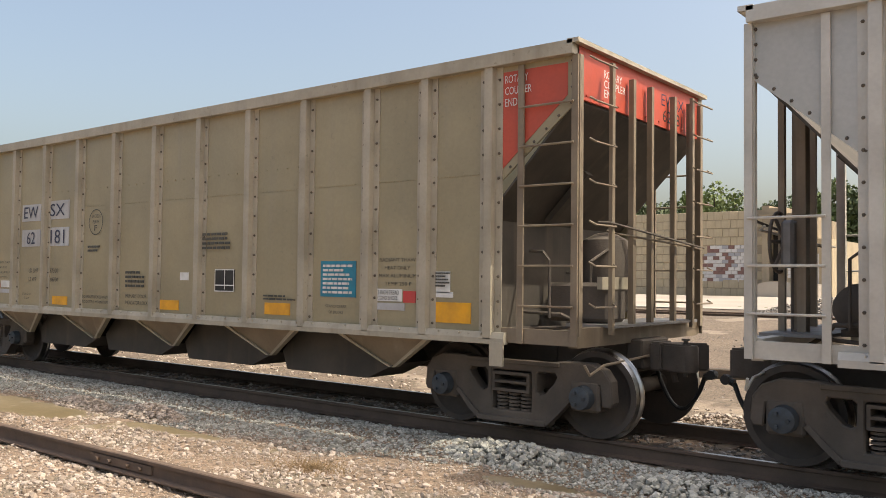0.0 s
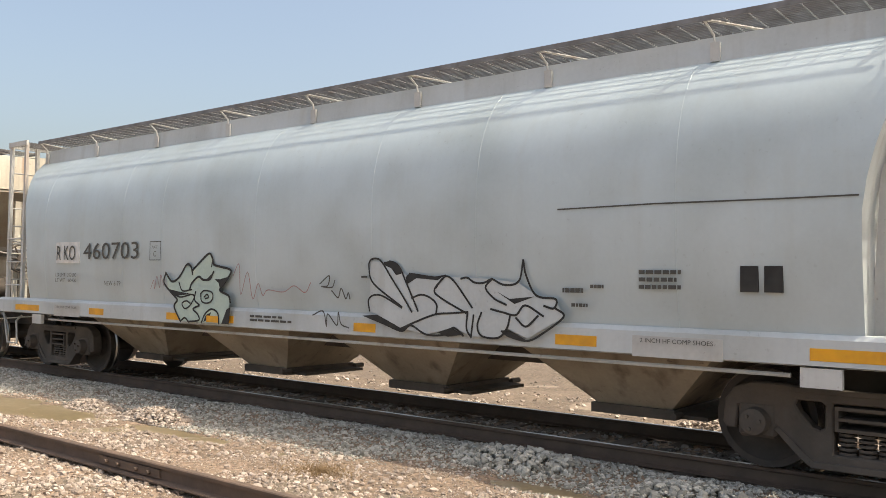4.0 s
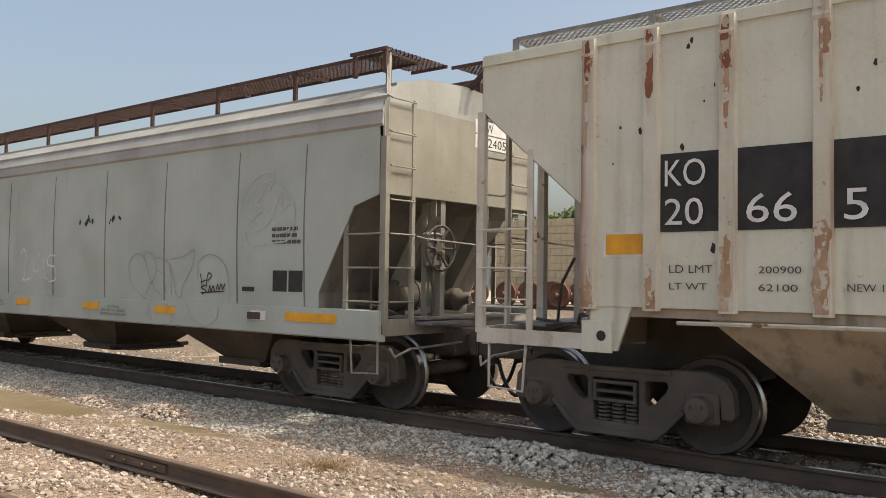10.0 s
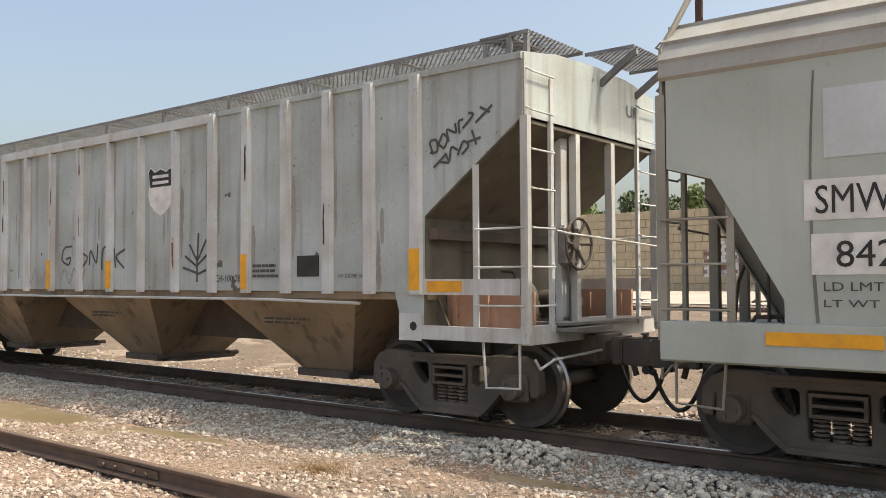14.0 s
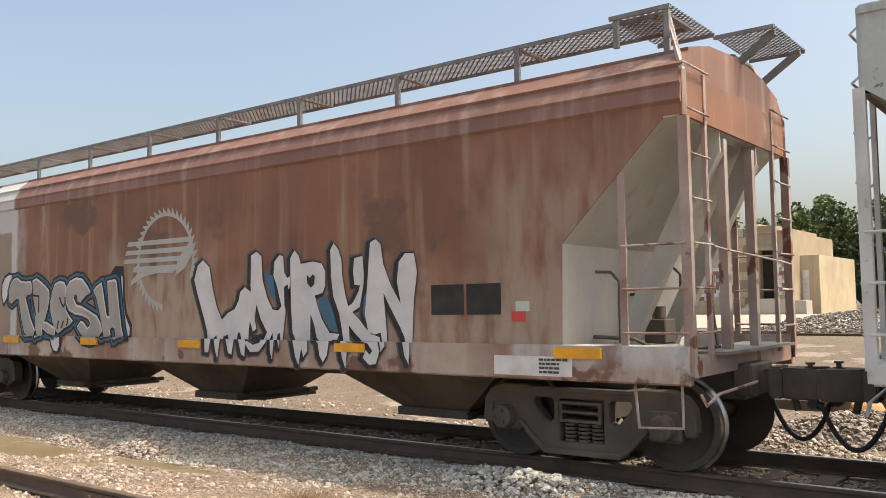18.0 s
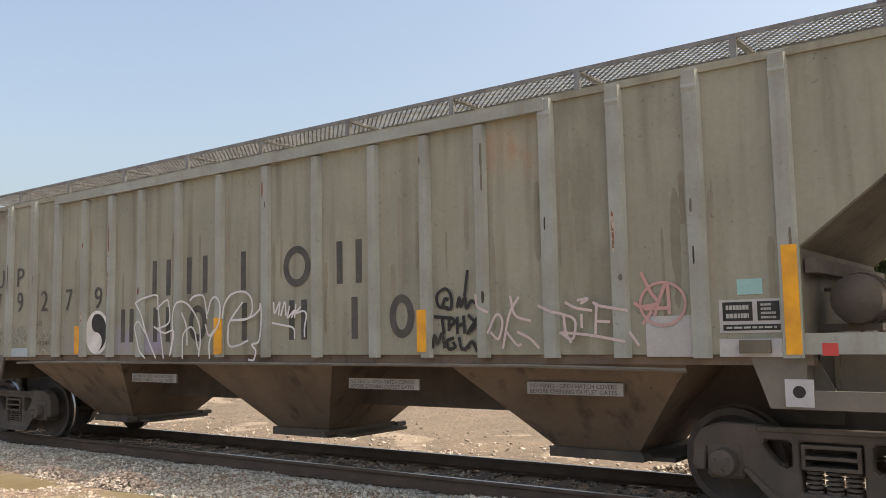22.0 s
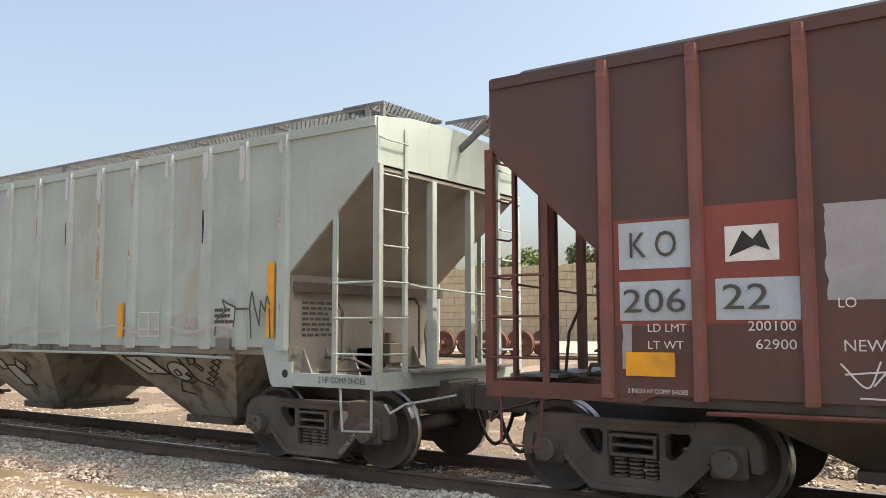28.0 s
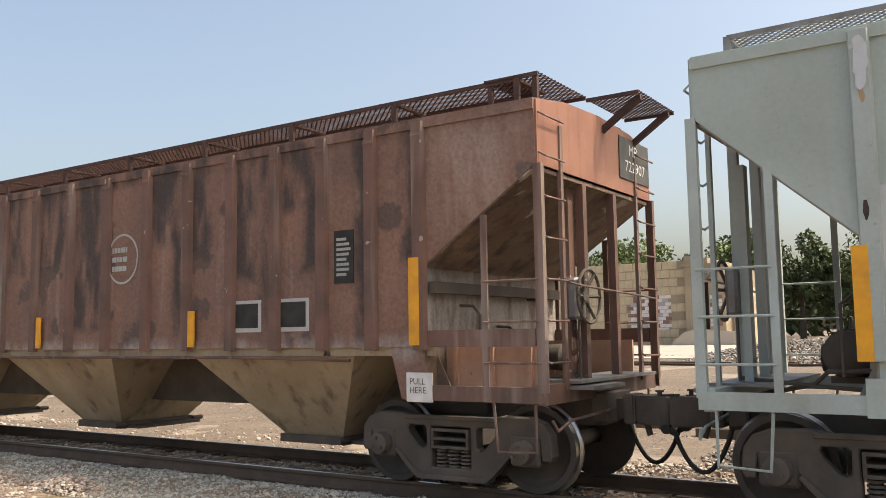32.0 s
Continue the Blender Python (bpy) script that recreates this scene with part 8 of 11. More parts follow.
def sprayed(car, xc, pts, y, material, grow=0.0, dx=0.0, dz=0.0, name="graffiti_letter", label="", sill=1.243):
    """One sprayed shape with a fat edge, laid on the side sheet and, below it, on the sill that stands proud."""
    p = [(x - xc + dx, z + dz) for x, z in pts]
    bm = bmesh.new()
    bm.faces.new([bm.verts.new((x, y, z)) for x, z in p])
    bm.normal_update()
    bmesh.ops.triangulate(bm, faces=bm.faces)
    if grow:
        blob(bm, p + p[:1], grow, y - 0.0004)
    bmesh.ops.bisect_plane(bm, geom=[*bm.verts, *bm.edges, *bm.faces], plane_co=(0, 0, sill), plane_no=(0, 0, 1))
    bmesh.ops.split_edges(bm, edges=[e for e in bm.edges if all(abs(v.co.z - sill) < 1e-4 for v in e.verts)])
    low = {v for f in bm.faces if f.calc_center_median().z < sill for v in f.verts}
    for v in low:
        v.co.y -= 0.0525
    return part(name, bm, material, car, label)


# each letter's outline along the train and up
DRIPPING = {
    "L": [(-96.54, 2.05), (-96.47, 2.23), (-96.36, 2.3), (-96.22, 2.2), (-96.16, 1.94), (-96.06, 1.66), (-95.95, 1.49), (-95.82, 1.58), (-95.68, 1.63), (-95.6, 1.74), (-95.57, 1.85), (-95.48, 1.91), (-95.37, 1.85), (-95.33, 1.67), (-95.26, 1.38), (-95.32, 1.35), (-95.38, 1.49), (-95.41, 1.33), (-95.43, 1.03), (-95.49, 1.06), (-95.57, 1.33), (-95.62, 1.34), (-95.69, 1.05), (-95.75, 1.07), (-95.82, 1.31), (-95.92, 1.28), (-95.98, 0.99), (-96.02, 1.1), (-96.06, 1.3), (-96.13, 1.25), (-96.17, 1.07), (-96.24, 1.07), (-96.25, 1.33), (-96.32, 1.51), (-96.41, 1.72), (-96.48, 1.88)],
    "U": [(-95.36, 1.95), (-95.35, 2.32), (-95.25, 2.36), (-95.16, 2.3), (-95.14, 2.0), (-95.05, 1.77), (-94.95, 1.62), (-94.84, 1.6), (-94.77, 1.66), (-94.85, 1.9), (-94.92, 2.05), (-94.9, 2.22), (-94.81, 2.3), (-94.75, 2.28), (-94.73, 2.08), (-94.67, 2.0), (-94.62, 2.03), (-94.63, 1.9), (-94.72, 1.81), (-94.71, 1.57), (-94.75, 1.34), (-94.78, 1.15), (-94.81, 1.34), (-94.86, 1.31), (-94.9, 1.01), (-94.93, 1.1), (-94.94, 1.34), (-95.03, 1.21), (-95.15, 1.1), (-95.31, 1.09), (-95.42, 1.2), (-95.38, 1.22), (-95.26, 1.17), (-95.13, 1.2), (-95.04, 1.34), (-95.16, 1.5), (-95.25, 1.7), (-95.3, 1.46), (-95.34, 1.7)],
    "R": [(-94.6, 1.69), (-94.61, 2.25), (-94.54, 2.34), (-94.47, 2.28), (-94.43, 2.17), (-94.21, 2.19), (-94.07, 2.16), (-94.01, 2.07), (-94.01, 1.9), (-94.05, 1.82), (-94.13, 1.8), (-94.19, 1.79), (-94.14, 1.64), (-94.06, 1.48), (-93.94, 1.33), (-93.78, 1.32), (-93.82, 1.26), (-93.9, 1.26), (-93.94, 1.07), (-94.0, 1.0), (-94.05, 1.07), (-94.08, 1.22), (-94.15, 1.28), (-94.19, 1.43), (-94.26, 1.57), (-94.27, 1.34), (-94.27, 1.12), (-94.33, 1.05), (-94.37, 1.16), (-94.42, 0.95), (-94.47, 1.05), (-94.52, 1.25), (-94.57, 1.34)],
    "K": [(-93.9, 2.01), (-93.91, 2.32), (-93.86, 2.39), (-93.79, 2.32), (-93.74, 2.2), (-93.73, 2.02), (-93.68, 1.78), (-93.63, 1.64), (-93.55, 1.68), (-93.46, 1.81), (-93.43, 1.89), (-93.52, 1.9), (-93.54, 2.05), (-93.52, 2.2), (-93.4, 2.22), (-93.38, 2.0), (-93.39, 1.89), (-93.45, 1.64), (-93.57, 1.58), (-93.47, 1.5), (-93.36, 1.39), (-93.27, 1.32), (-93.15, 1.29), (-93.11, 1.14), (-93.16, 1.0), (-93.26, 0.99), (-93.35, 1.06), (-93.31, 1.14), (-93.25, 1.09), (-93.2, 1.14), (-93.28, 1.23), (-93.41, 1.25), (-93.53, 1.35), (-93.62, 1.43), (-93.61, 1.13), (-93.63, 0.94), (-93.68, 1.05), (-93.72, 1.35), (-93.77, 1.57), (-93.86, 1.76)],
    "N": [(-93.36, 1.56), (-93.32, 1.88), (-93.29, 2.2), (-93.27, 2.37), (-93.19, 2.4), (-93.12, 2.34), (-93.08, 2.11), (-92.97, 1.87), (-92.82, 1.66), (-92.87, 1.92), (-92.84, 2.13), (-92.75, 2.22), (-92.63, 2.21), (-92.59, 2.01), (-92.64, 1.71), (-92.66, 1.36), (-92.68, 1.01), (-92.73, 1.1), (-92.77, 1.3), (-92.83, 1.41), (-92.98, 1.64), (-93.08, 1.8), (-93.06, 1.56), (-93.04, 1.35), (-93.03, 1.2), (-93.08, 1.14), (-93.12, 1.35), (-93.22, 1.33), (-93.31, 1.36)],
}
for k, pts in enumerate(DRIPPING.values()):
    lift = 0.00005 * k
    sprayed(car_f, XF, pts, -1.5625 - lift, "graf_haze", 0.115, 0.00, -0.01, "graffiti_halo")
    sprayed(car_f, XF, pts, -1.5690 - lift, "black", 0.075, 0.008, -0.014, "graffiti_shadow")
    sprayed(car_f, XF, pts, -1.5765 - lift, "graf_white", 0.012, 0.05, label="silver graffiti letter with black outline and drips")
for pts in ([(-95.11, 2.1), (-94.94, 2.05), (-94.87, 1.70), (-95.0, 1.82)], [(-94.18, 1.70), (-93.98, 1.79), (-93.89, 1.62), (-93.79, 1.34), (-93.93, 1.37)], [(-93.38, 1.75), (-93.29, 1.87), (-93.27, 1.57), (-93.30, 1.37), (-93.4, 1.57)]):
    sprayed(car_f, XF, pts, -1.5757, "graf_blue", dx=0.05, name="graffiti_fill")
for pts in ([(-94.32, 2.04), (-94.27, 2.0), (-94.22, 2.04), (-94.18, 2.02), (-94.19, 1.92), (-94.25, 1.88), (-94.31, 1.93)], [(-94.73, 1.9), (-94.66, 1.93), (-94.62, 1.66), (-94.67, 1.61), (-94.72, 1.66)], [(-95.36, 1.3), (-95.24, 1.3), (-95.15, 1.32), (-95.12, 1.26), (-95.24, 1.21), (-95.34, 1.24)]):
    sprayed(car_f, XF, pts, -1.5795, "black", dx=0.05, name="graffiti_hole")
OUTLINED = {
    "T": [(-101.75, 2.0), (-101.7, 2.11), (-101.59, 2.2), (-101.47, 2.22), (-101.34, 2.16), (-101.17, 2.14), (-101.01, 2.15), (-100.97, 2.08), (-100.94, 1.97), (-101.12, 1.92), (-101.18, 1.88), (-101.13, 1.78), (-101.0, 1.53), (-100.85, 1.33), (-100.89, 1.25), (-101.07, 1.24), (-101.19, 1.31), (-101.29, 1.54), (-101.35, 1.73), (-101.38, 1.87), (-101.48, 1.88), (-101.65, 1.8), (-101.72, 1.83)],
    "R": [(-100.94, 2.15), (-100.82, 2.19), (-100.7, 2.15), (-100.52, 2.06), (-100.4, 1.98), (-100.38, 1.85), (-100.43, 1.69), (-100.5, 1.54), (-100.55, 1.46), (-100.46, 1.46), (-100.33, 1.41), (-100.2, 1.37), (-100.19, 1.26), (-100.4, 1.29), (-100.54, 1.35), (-100.62, 1.4), (-100.59, 1.26), (-100.74, 1.22), (-100.81, 1.37), (-100.84, 1.59), (-100.9, 1.81), (-100.92, 1.97)],
    "A": [(-100.34, 1.79), (-100.29, 1.95), (-100.2, 2.08), (-100.06, 2.12), (-99.92, 2.1), (-99.87, 2.04), (-99.89, 1.83), (-99.86, 1.66), (-99.76, 1.56), (-99.65, 1.48), (-99.73, 1.43), (-99.9, 1.38), (-100.06, 1.3), (-100.14, 1.33), (-100.25, 1.48), (-100.32, 1.64)],
    "S": [(-99.88, 1.83), (-99.85, 2.01), (-99.74, 2.11), (-99.55, 2.16), (-99.38, 2.14), (-99.23, 2.03), (-99.13, 1.93), (-99.26, 1.89), (-99.4, 1.79), (-99.49, 1.81), (-99.52, 1.91), (-99.59, 1.93), (-99.62, 1.83), (-99.54, 1.73), (-99.37, 1.7), (-99.13, 1.62), (-98.94, 1.55), (-98.84, 1.44), (-98.79, 1.32), (-98.91, 1.22), (-99.05, 1.19), (-99.24, 1.21), (-99.41, 1.31), (-99.5, 1.39), (-99.4, 1.47), (-99.33, 1.46), (-99.21, 1.36), (-99.14, 1.39), (-99.11, 1.46), (-99.18, 1.53), (-99.37, 1.58), (-99.57, 1.6), (-99.75, 1.66)],
    "H": [(-99.03, 1.95), (-98.97, 2.0), (-98.82, 2.06), (-98.78, 1.94), (-98.73, 1.76), (-98.67, 1.55), (-98.57, 1.54), (-98.59, 1.66), (-98.63, 1.94), (-98.65, 2.08), (-98.45, 2.1), (-98.41, 2.07), (-98.38, 1.93), (-98.33, 1.66), (-98.26, 1.35), (-98.22, 1.26), (-98.39, 1.21), (-98.44, 1.38), (-98.49, 1.4), (-98.59, 1.37), (-98.56, 1.27), (-98.73, 1.24), (-98.77, 1.39), (-98.87, 1.67), (-98.95, 1.86)],
}
for k, pts in enumerate(OUTLINED.values()):
    lift = 0.00006 * k
    sprayed(car_f, XF, pts, -1.5630 - lift, "black", 0.24, -0.015, 0.0, "graffiti_shadow")
    sprayed(car_f, XF, pts, -1.5690 - lift, "graf_blue", 0.17, 0.0, 0.0, "graffiti_halo")
    sprayed(car_f, XF, pts, -1.5750 - lift, "black", 0.095, 0.0, 0.0, "graffiti_outline")
    sprayed(car_f, XF, pts, -1.5810 - lift, "graf_white", 0.015, 0.004, 0.010, "graffiti_edge")
    sprayed(car_f, XF, pts, -1.5830 - lift, "graf_stone", 0.0, -0.008, -0.014, label="grey graffiti letter outlined in black and blue")
for pts in ([(-101.93, 2.24), (-101.79, 2.29), (-101.67, 2.28), (-101.79, 2.12), (-101.86, 1.89), (-101.97, 1.8), (-102.04, 1.95), (-102.02, 2.13)], [(-100.26, 1.22), (-100.14, 1.27), (-99.98, 1.23), (-99.97, 1.1), (-100.04, 1.0), (-100.14, 1.01), (-100.22, 1.11)]):
    sprayed(car_f, XF, pts, -1.5615, "black", 0.10, name="graffiti_outline")
    sprayed(car_f, XF, pts, -1.5675, "graf_white", name="graffiti_fill")
sprayed(car_f, XF, [(-98.59, 2.2), (-98.47, 2.3), (-98.26, 2.29), (-98.23, 2.1), (-98.22, 1.83), (-98.16, 1.6), (-98.03, 1.43), (-98.04, 1.19), (-98.21, 1.2), (-98.29, 1.48), (-98.36, 1.84), (-98.41, 2.1)], -1.5612, "black", 0.03, name="graffiti_outline")
sprayed(car_f, XF, [(-98.31, 2.17), (-98.27, 2.14), (-98.25, 1.79), (-98.19, 1.56), (-98.07, 1.38), (-98.08, 1.26), (-98.19, 1.26), (-98.25, 1.53)], -1.5622, "graf_white", name="graffiti_fill")
painted(car_f, "graffiti_line", [[(x - XF, z) for x, z in q] for q in ([(-100.04, 1.86), (-100.0, 1.79), (-99.93, 1.72), (-99.87, 1.76), (-99.88, 1.86)], [(-100.11, 1.37), (-100.07, 1.48)], [(-99.98, 1.38), (-99.92, 1.48)], [(-99.81, 1.42), (-99.78, 1.52)], [(-101.1, 1.91), (-100.92, 1.92), (-100.71, 1.9), (-100.71, 1.64)], [(-100.95, 2.17), (-100.91, 1.86), (-100.81, 1.59)])], 0.035, -1.5850, "black")
# toothed ring mark with bars
bm = bmesh.new()
cx, cz, r0, r1 = -97.20 - XF, 2.35, 0.63, 0.67
for k in range(42):
    a, b = 2 * math.pi * k / 42, 2 * math.pi * (k + 1) / 42
    if k < 31 or k > 38:
        q = [(r0, a), (r1, a), (r1, b), (r0, b)]
        bm.faces.new([bm.verts.new((cx + r * math.cos(t), -1.5635, cz + r * math.sin(t))) for r, t in q])
        bm.faces.new([bm.verts.new((cx + r * math.cos(t), -1.5635, cz + r * math.sin(t))) for r, t in ((r1 - 0.002, a), (r1 + 0.095, b), (r1 - 0.002, b))])
part("ring_mark", bm, "graf_pale", car_f, "faded pale toothed ring")
for xa, xb, za, zb in ((-98.15, -96.62, 2.59, 2.655), (-98.20, -96.75, 2.46, 2.525), (-98.24, -96.86, 2.335, 2.40), (-98.00, -96.95, 2.20, 2.28)):
    bm = bmesh.new()
    slab(bm, [(xa - XF, za), (xb - XF, za - 0.01), (xb - XF + 0.05, zb - 0.004), (xa + 0.03 - XF, zb)], "y", -1.5655, -1.562)
    part("ring_bar", bm, "graf_pale", car_f, "pale bar across the toothed ring")
bm = bmesh.new()
slab(bm, [(-98.06 - XF, 2.0), (-98.03 - XF, 2.09), (-97.82 - XF, 2.19), (-97.4 - XF, 2.21), (-97.0 - XF, 2.2), (-97.0 - XF, 2.16), (-97.4 - XF, 2.17), (-97.75 - XF, 2.12)], "y", -1.5657, -1.562)
part("ring_wing", bm, "graf_pale", car_f)
bm = bmesh.new()
slab(bm, [(-96.95 - XF, 2.12), (-96.72 - XF, 2.22), (-96.55 - XF, 2.42), (-96.58 - XF, 2.62), (-96.72 - XF, 2.50), (-96.9 - XF, 2.34)], "y", -1.5659, -1.562)
part("ring_wing", bm, "graf_pale", car_f)
# weathered pale areas low on the sheets


def worn_patch(car, xc, x0, x1, z0, z1, y, material, seed, name="wear_highlight"):
    """Patch of faded or bare paint with a ragged outline."""
    rg = np.random.default_rng(seed)
    up = [(u, z1 + rg.uniform(-1, 1) * 0.12 * (z1 - z0) - 0.15 * (z1 - z0) * abs(2 * (u - x0) / (x1 - x0) - 1)) for u in np.linspace(x0, x1, max(5, int((x1 - x0) / 0.12)))]
    bm = bmesh.new()
    bm.faces.new([bm.verts.new((u - xc, y, v)) for u, v in [(x0, z0)] + up + [(x1, z0)]][::-1])
    return part(name, bm, material, car)



# ---- marks on the drab car: plain dark shapes for the big name, disc and white scrawl
def oval_ring(car, xc, x0, x1, z0, z1, w, y, material="lettergrey", a0=0.0, a1=6.283):
    cx_, cz_, rx, rz = (x0 + x1) / 2 - xc, (z0 + z1) / 2, (x1 - x0 - w) / 2, (z1 - z0 - w) / 2
    painted(car, "name_block", [[(cx_ + rx * math.cos(a), cz_ + rz * math.sin(a)) for a in np.linspace(a0, a1, 25)]], w, y, material)


# the big name: plain upright bars, and rings where the shapes are round
for z0, z1, items in ((2.24, 2.74, ((-116.53, -116.12, 2), (-115.75, -115.32, 2), (-114.64, -114.54, 1), (-113.85, -113.38, 0), (-112.95, -112.56, 2))),
                      (1.60, 2.08, ((-117.28, -116.98, 2), (-116.5, -116.12, 2), (-115.7, -115.32, 0), (-114.62, -114.52, 1), (-113.75, -113.45, 2), (-112.72, -112.62, 1), (-112.15, -111.8, 0)))):
    for x0, x1, n in items:
        if n == 0:
            oval_ring(car_g, XG, x0, x1, z0, z1, 0.09, -1.5455)
        for k in range(n):
            xa = x0 if k == 0 else x1 - 0.09
            stripe(car_g, XG, xa, xa + 0.09, z0, z1, "lettergrey", -1.5415, "name_block")
for rr, cxx, czz, m, k in ((0.33, -117.9, 1.755, "white", 0), (0.28, -117.9, 1.755, "black", 1)):
    bm = bmesh.new()
    if k:
        bm.faces.new([bm.verts.new((cxx - XG + rr * 0.92 * math.cos(a), -1.549, czz + rr * math.sin(a))) for a in np.linspace(-1.57, 1.57, 16)])
    else:
        bm.faces.new([bm.verts.new((cxx - XG + rr * 0.95 * math.cos(a), -1.5455, czz + rr * math.sin(a))) for a in np.linspace(0, 6.283, 28, endpoint=False)])
    part("disc_mark", bm, m, car_g, "black and white two-part disc")
for czz, m in ((1.895, "black"), (1.615, "white")):
    bm = bmesh.new()
    bm.faces.new([bm.verts.new((-117.9 - XG + 0.14 * math.cos(a), -1.551, czz + 0.14 * math.sin(a))) for a in np.linspace(0, 6.283, 18, endpoint=False)])
    part("disc_mark", bm, m, car_g)


def scrawl(car, xc, lines, w, y, material, name="graffiti_line", label=""):
    """Sprayed handwriting: smooth curves through a few points."""
    out = []
    for pts in lines:
        p = np.array([(x - xc, z) for x, z in pts], float)
        if len(p) < 3:
            out.append([tuple(q) for q in p])
            continue
        e = np.vstack([2 * p[0] - p[1], p, 2 * p[-1] - p[-2]])
        c = []
        for i in range(1, len(e) - 2):
            for t in np.linspace(0, 1, 6, endpoint=False):
                c.append(0.5 * (2 * e[i] + (e[i + 1] - e[i - 1]) * t + (2 * e[i - 1] - 5 * e[i] + 4 * e[i + 1] - e[i + 2]) * t * t + (3 * e[i] - e[i - 1] - 3 * e[i + 1] + e[i + 2]) * t ** 3))
        c.append(p[-1])
        out.append([tuple(q) for q in c])
    return painted(car, name, out, w, y, material, label)


scrawl(car_g, XG, [[(-116.84, 2.16), (-116.69, 2.21), (-116.35, 2.25), (-116.31, 2.12), (-116.26, 1.81), (-116.17, 1.38)], [(-116.83, 2.14), (-116.7, 1.98), (-116.56, 1.69), (-116.35, 1.38)], [(-116.6, 1.73), (-116.76, 1.89), (-116.85, 1.81), (-116.78, 1.6), (-116.73, 1.48), (-116.6, 1.38)], [(-116.33, 2.06), (-116.15, 2.16), (-116.07, 2.14), (-116.05, 1.87), (-116.31, 1.78)], [(-116.39, 1.81), (-116.16, 1.72), (-115.95, 1.74), (-116.01, 1.44)], [(-116.03, 1.41), (-115.97, 1.68), (-115.98, 1.92), (-115.92, 2.1), (-115.77, 2.14), (-115.59, 2.06), (-115.41, 1.85), (-115.37, 1.61), (-115.4, 1.41)], [(-115.77, 1.98), (-115.67, 1.8), (-115.65, 1.56)], [(-115.75, 1.38), (-115.74, 1.68), (-115.59, 1.79), (-115.49, 1.73), (-115.44, 1.56), (-115.39, 1.47)]], 0.026, -1.6045, "graf_white", label="white sprayed scrawl")
scrawl(car_g, XG, [[(-115.6, 2.15), (-115.51, 2.2), (-115.33, 2.2), (-115.27, 2.07), (-115.24, 1.9)], [(-115.23, 1.96), (-115.16, 2.13), (-115.06, 2.17), (-114.98, 2.06), (-115.0, 1.83), (-115.18, 1.61), (-115.18, 1.38)], [(-115.27, 1.81), (-115.19, 1.67), (-115.03, 1.81)], [(-114.93, 1.89), (-114.89, 2.06), (-114.76, 2.19), (-114.53, 2.22), (-114.38, 2.14), (-114.35, 1.98), (-114.45, 1.87), (-114.77, 1.86)], [(-114.54, 2.08), (-114.77, 1.86), (-114.81, 1.72), (-114.79, 1.54), (-114.62, 1.54), (-114.43, 1.6)], [(-114.77, 1.86), (-114.42, 1.88), (-114.23, 1.97), (-114.2, 2.05), (-114.18, 1.89), (-114.22, 1.6), (-114.35, 1.55), (-114.28, 1.47), (-114.32, 1.36), (-114.41, 1.36)]], 0.026, -1.6045, "graf_white", label="white sprayed scrawl")
scrawl(car_g, XG, [[(-113.96, 2.06), (-113.94, 1.93), (-113.85, 2.06), (-113.87, 1.91)], [(-113.83, 1.9), (-113.76, 2.06), (-113.74, 1.9)], [(-113.68, 2.0), (-113.71, 1.87), (-113.6, 1.95), (-113.64, 1.87)], [(-113.57, 2.02), (-113.59, 1.87)], [(-113.49, 1.99), (-113.57, 1.92), (-113.44, 1.94), (-113.39, 1.89), (-113.42, 1.74), (-113.42, 1.64)], [(-113.98, 1.81), (-113.8, 1.78), (-113.61, 1.74), (-113.59, 1.62)]], 0.024, -1.6045, "graf_white", label="white sprayed scrawl")
scrawl(car_g, XG, [[(-111.35, 1.91), (-111.46, 1.93), (-111.48, 2.05), (-111.37, 2.11), (-111.3, 2.04), (-111.3, 1.9), (-111.4, 1.93), (-111.38, 2.0), (-111.34, 2.0)], [(-111.22, 1.92), (-111.19, 2.01), (-111.17, 1.92), (-111.12, 2.01), (-111.1, 1.9), (-111.04, 1.97), (-110.97, 1.94)], [(-111.51, 1.82), (-111.3, 1.8)], [(-111.42, 1.8), (-111.4, 1.65)], [(-111.33, 1.68), (-111.32, 1.8), (-111.25, 1.77), (-111.3, 1.72)], [(-111.22, 1.8), (-111.22, 1.65)], [(-111.14, 1.81), (-111.13, 1.65)], [(-111.22, 1.72), (-111.13, 1.74)], [(-111.07, 1.82), (-110.99, 1.73), (-111.09, 1.64), (-110.97, 1.79)], [(-111.55, 1.5), (-111.52, 1.62), (-111.48, 1.54), (-111.42, 1.64), (-111.39, 1.5)], [(-111.28, 1.59), (-111.36, 1.56), (-111.33, 1.48), (-111.25, 1.5), (-111.27, 1.54)]], 0.036, -1.5535, "black", label="black marker scrawl")
scrawl(car_g, XG, [[(-111.2, 1.59), (-111.17, 1.48), (-111.08, 1.5)], [(-111.13, 1.47), (-111.04, 1.55), (-110.98, 1.46)], [(-110.92, 1.55), (-110.85, 1.57), (-110.9, 1.44)], [(-111.12, 2.04), (-111.08, 2.28)]], 0.036, -1.5535, "black", label="black marker scrawl")
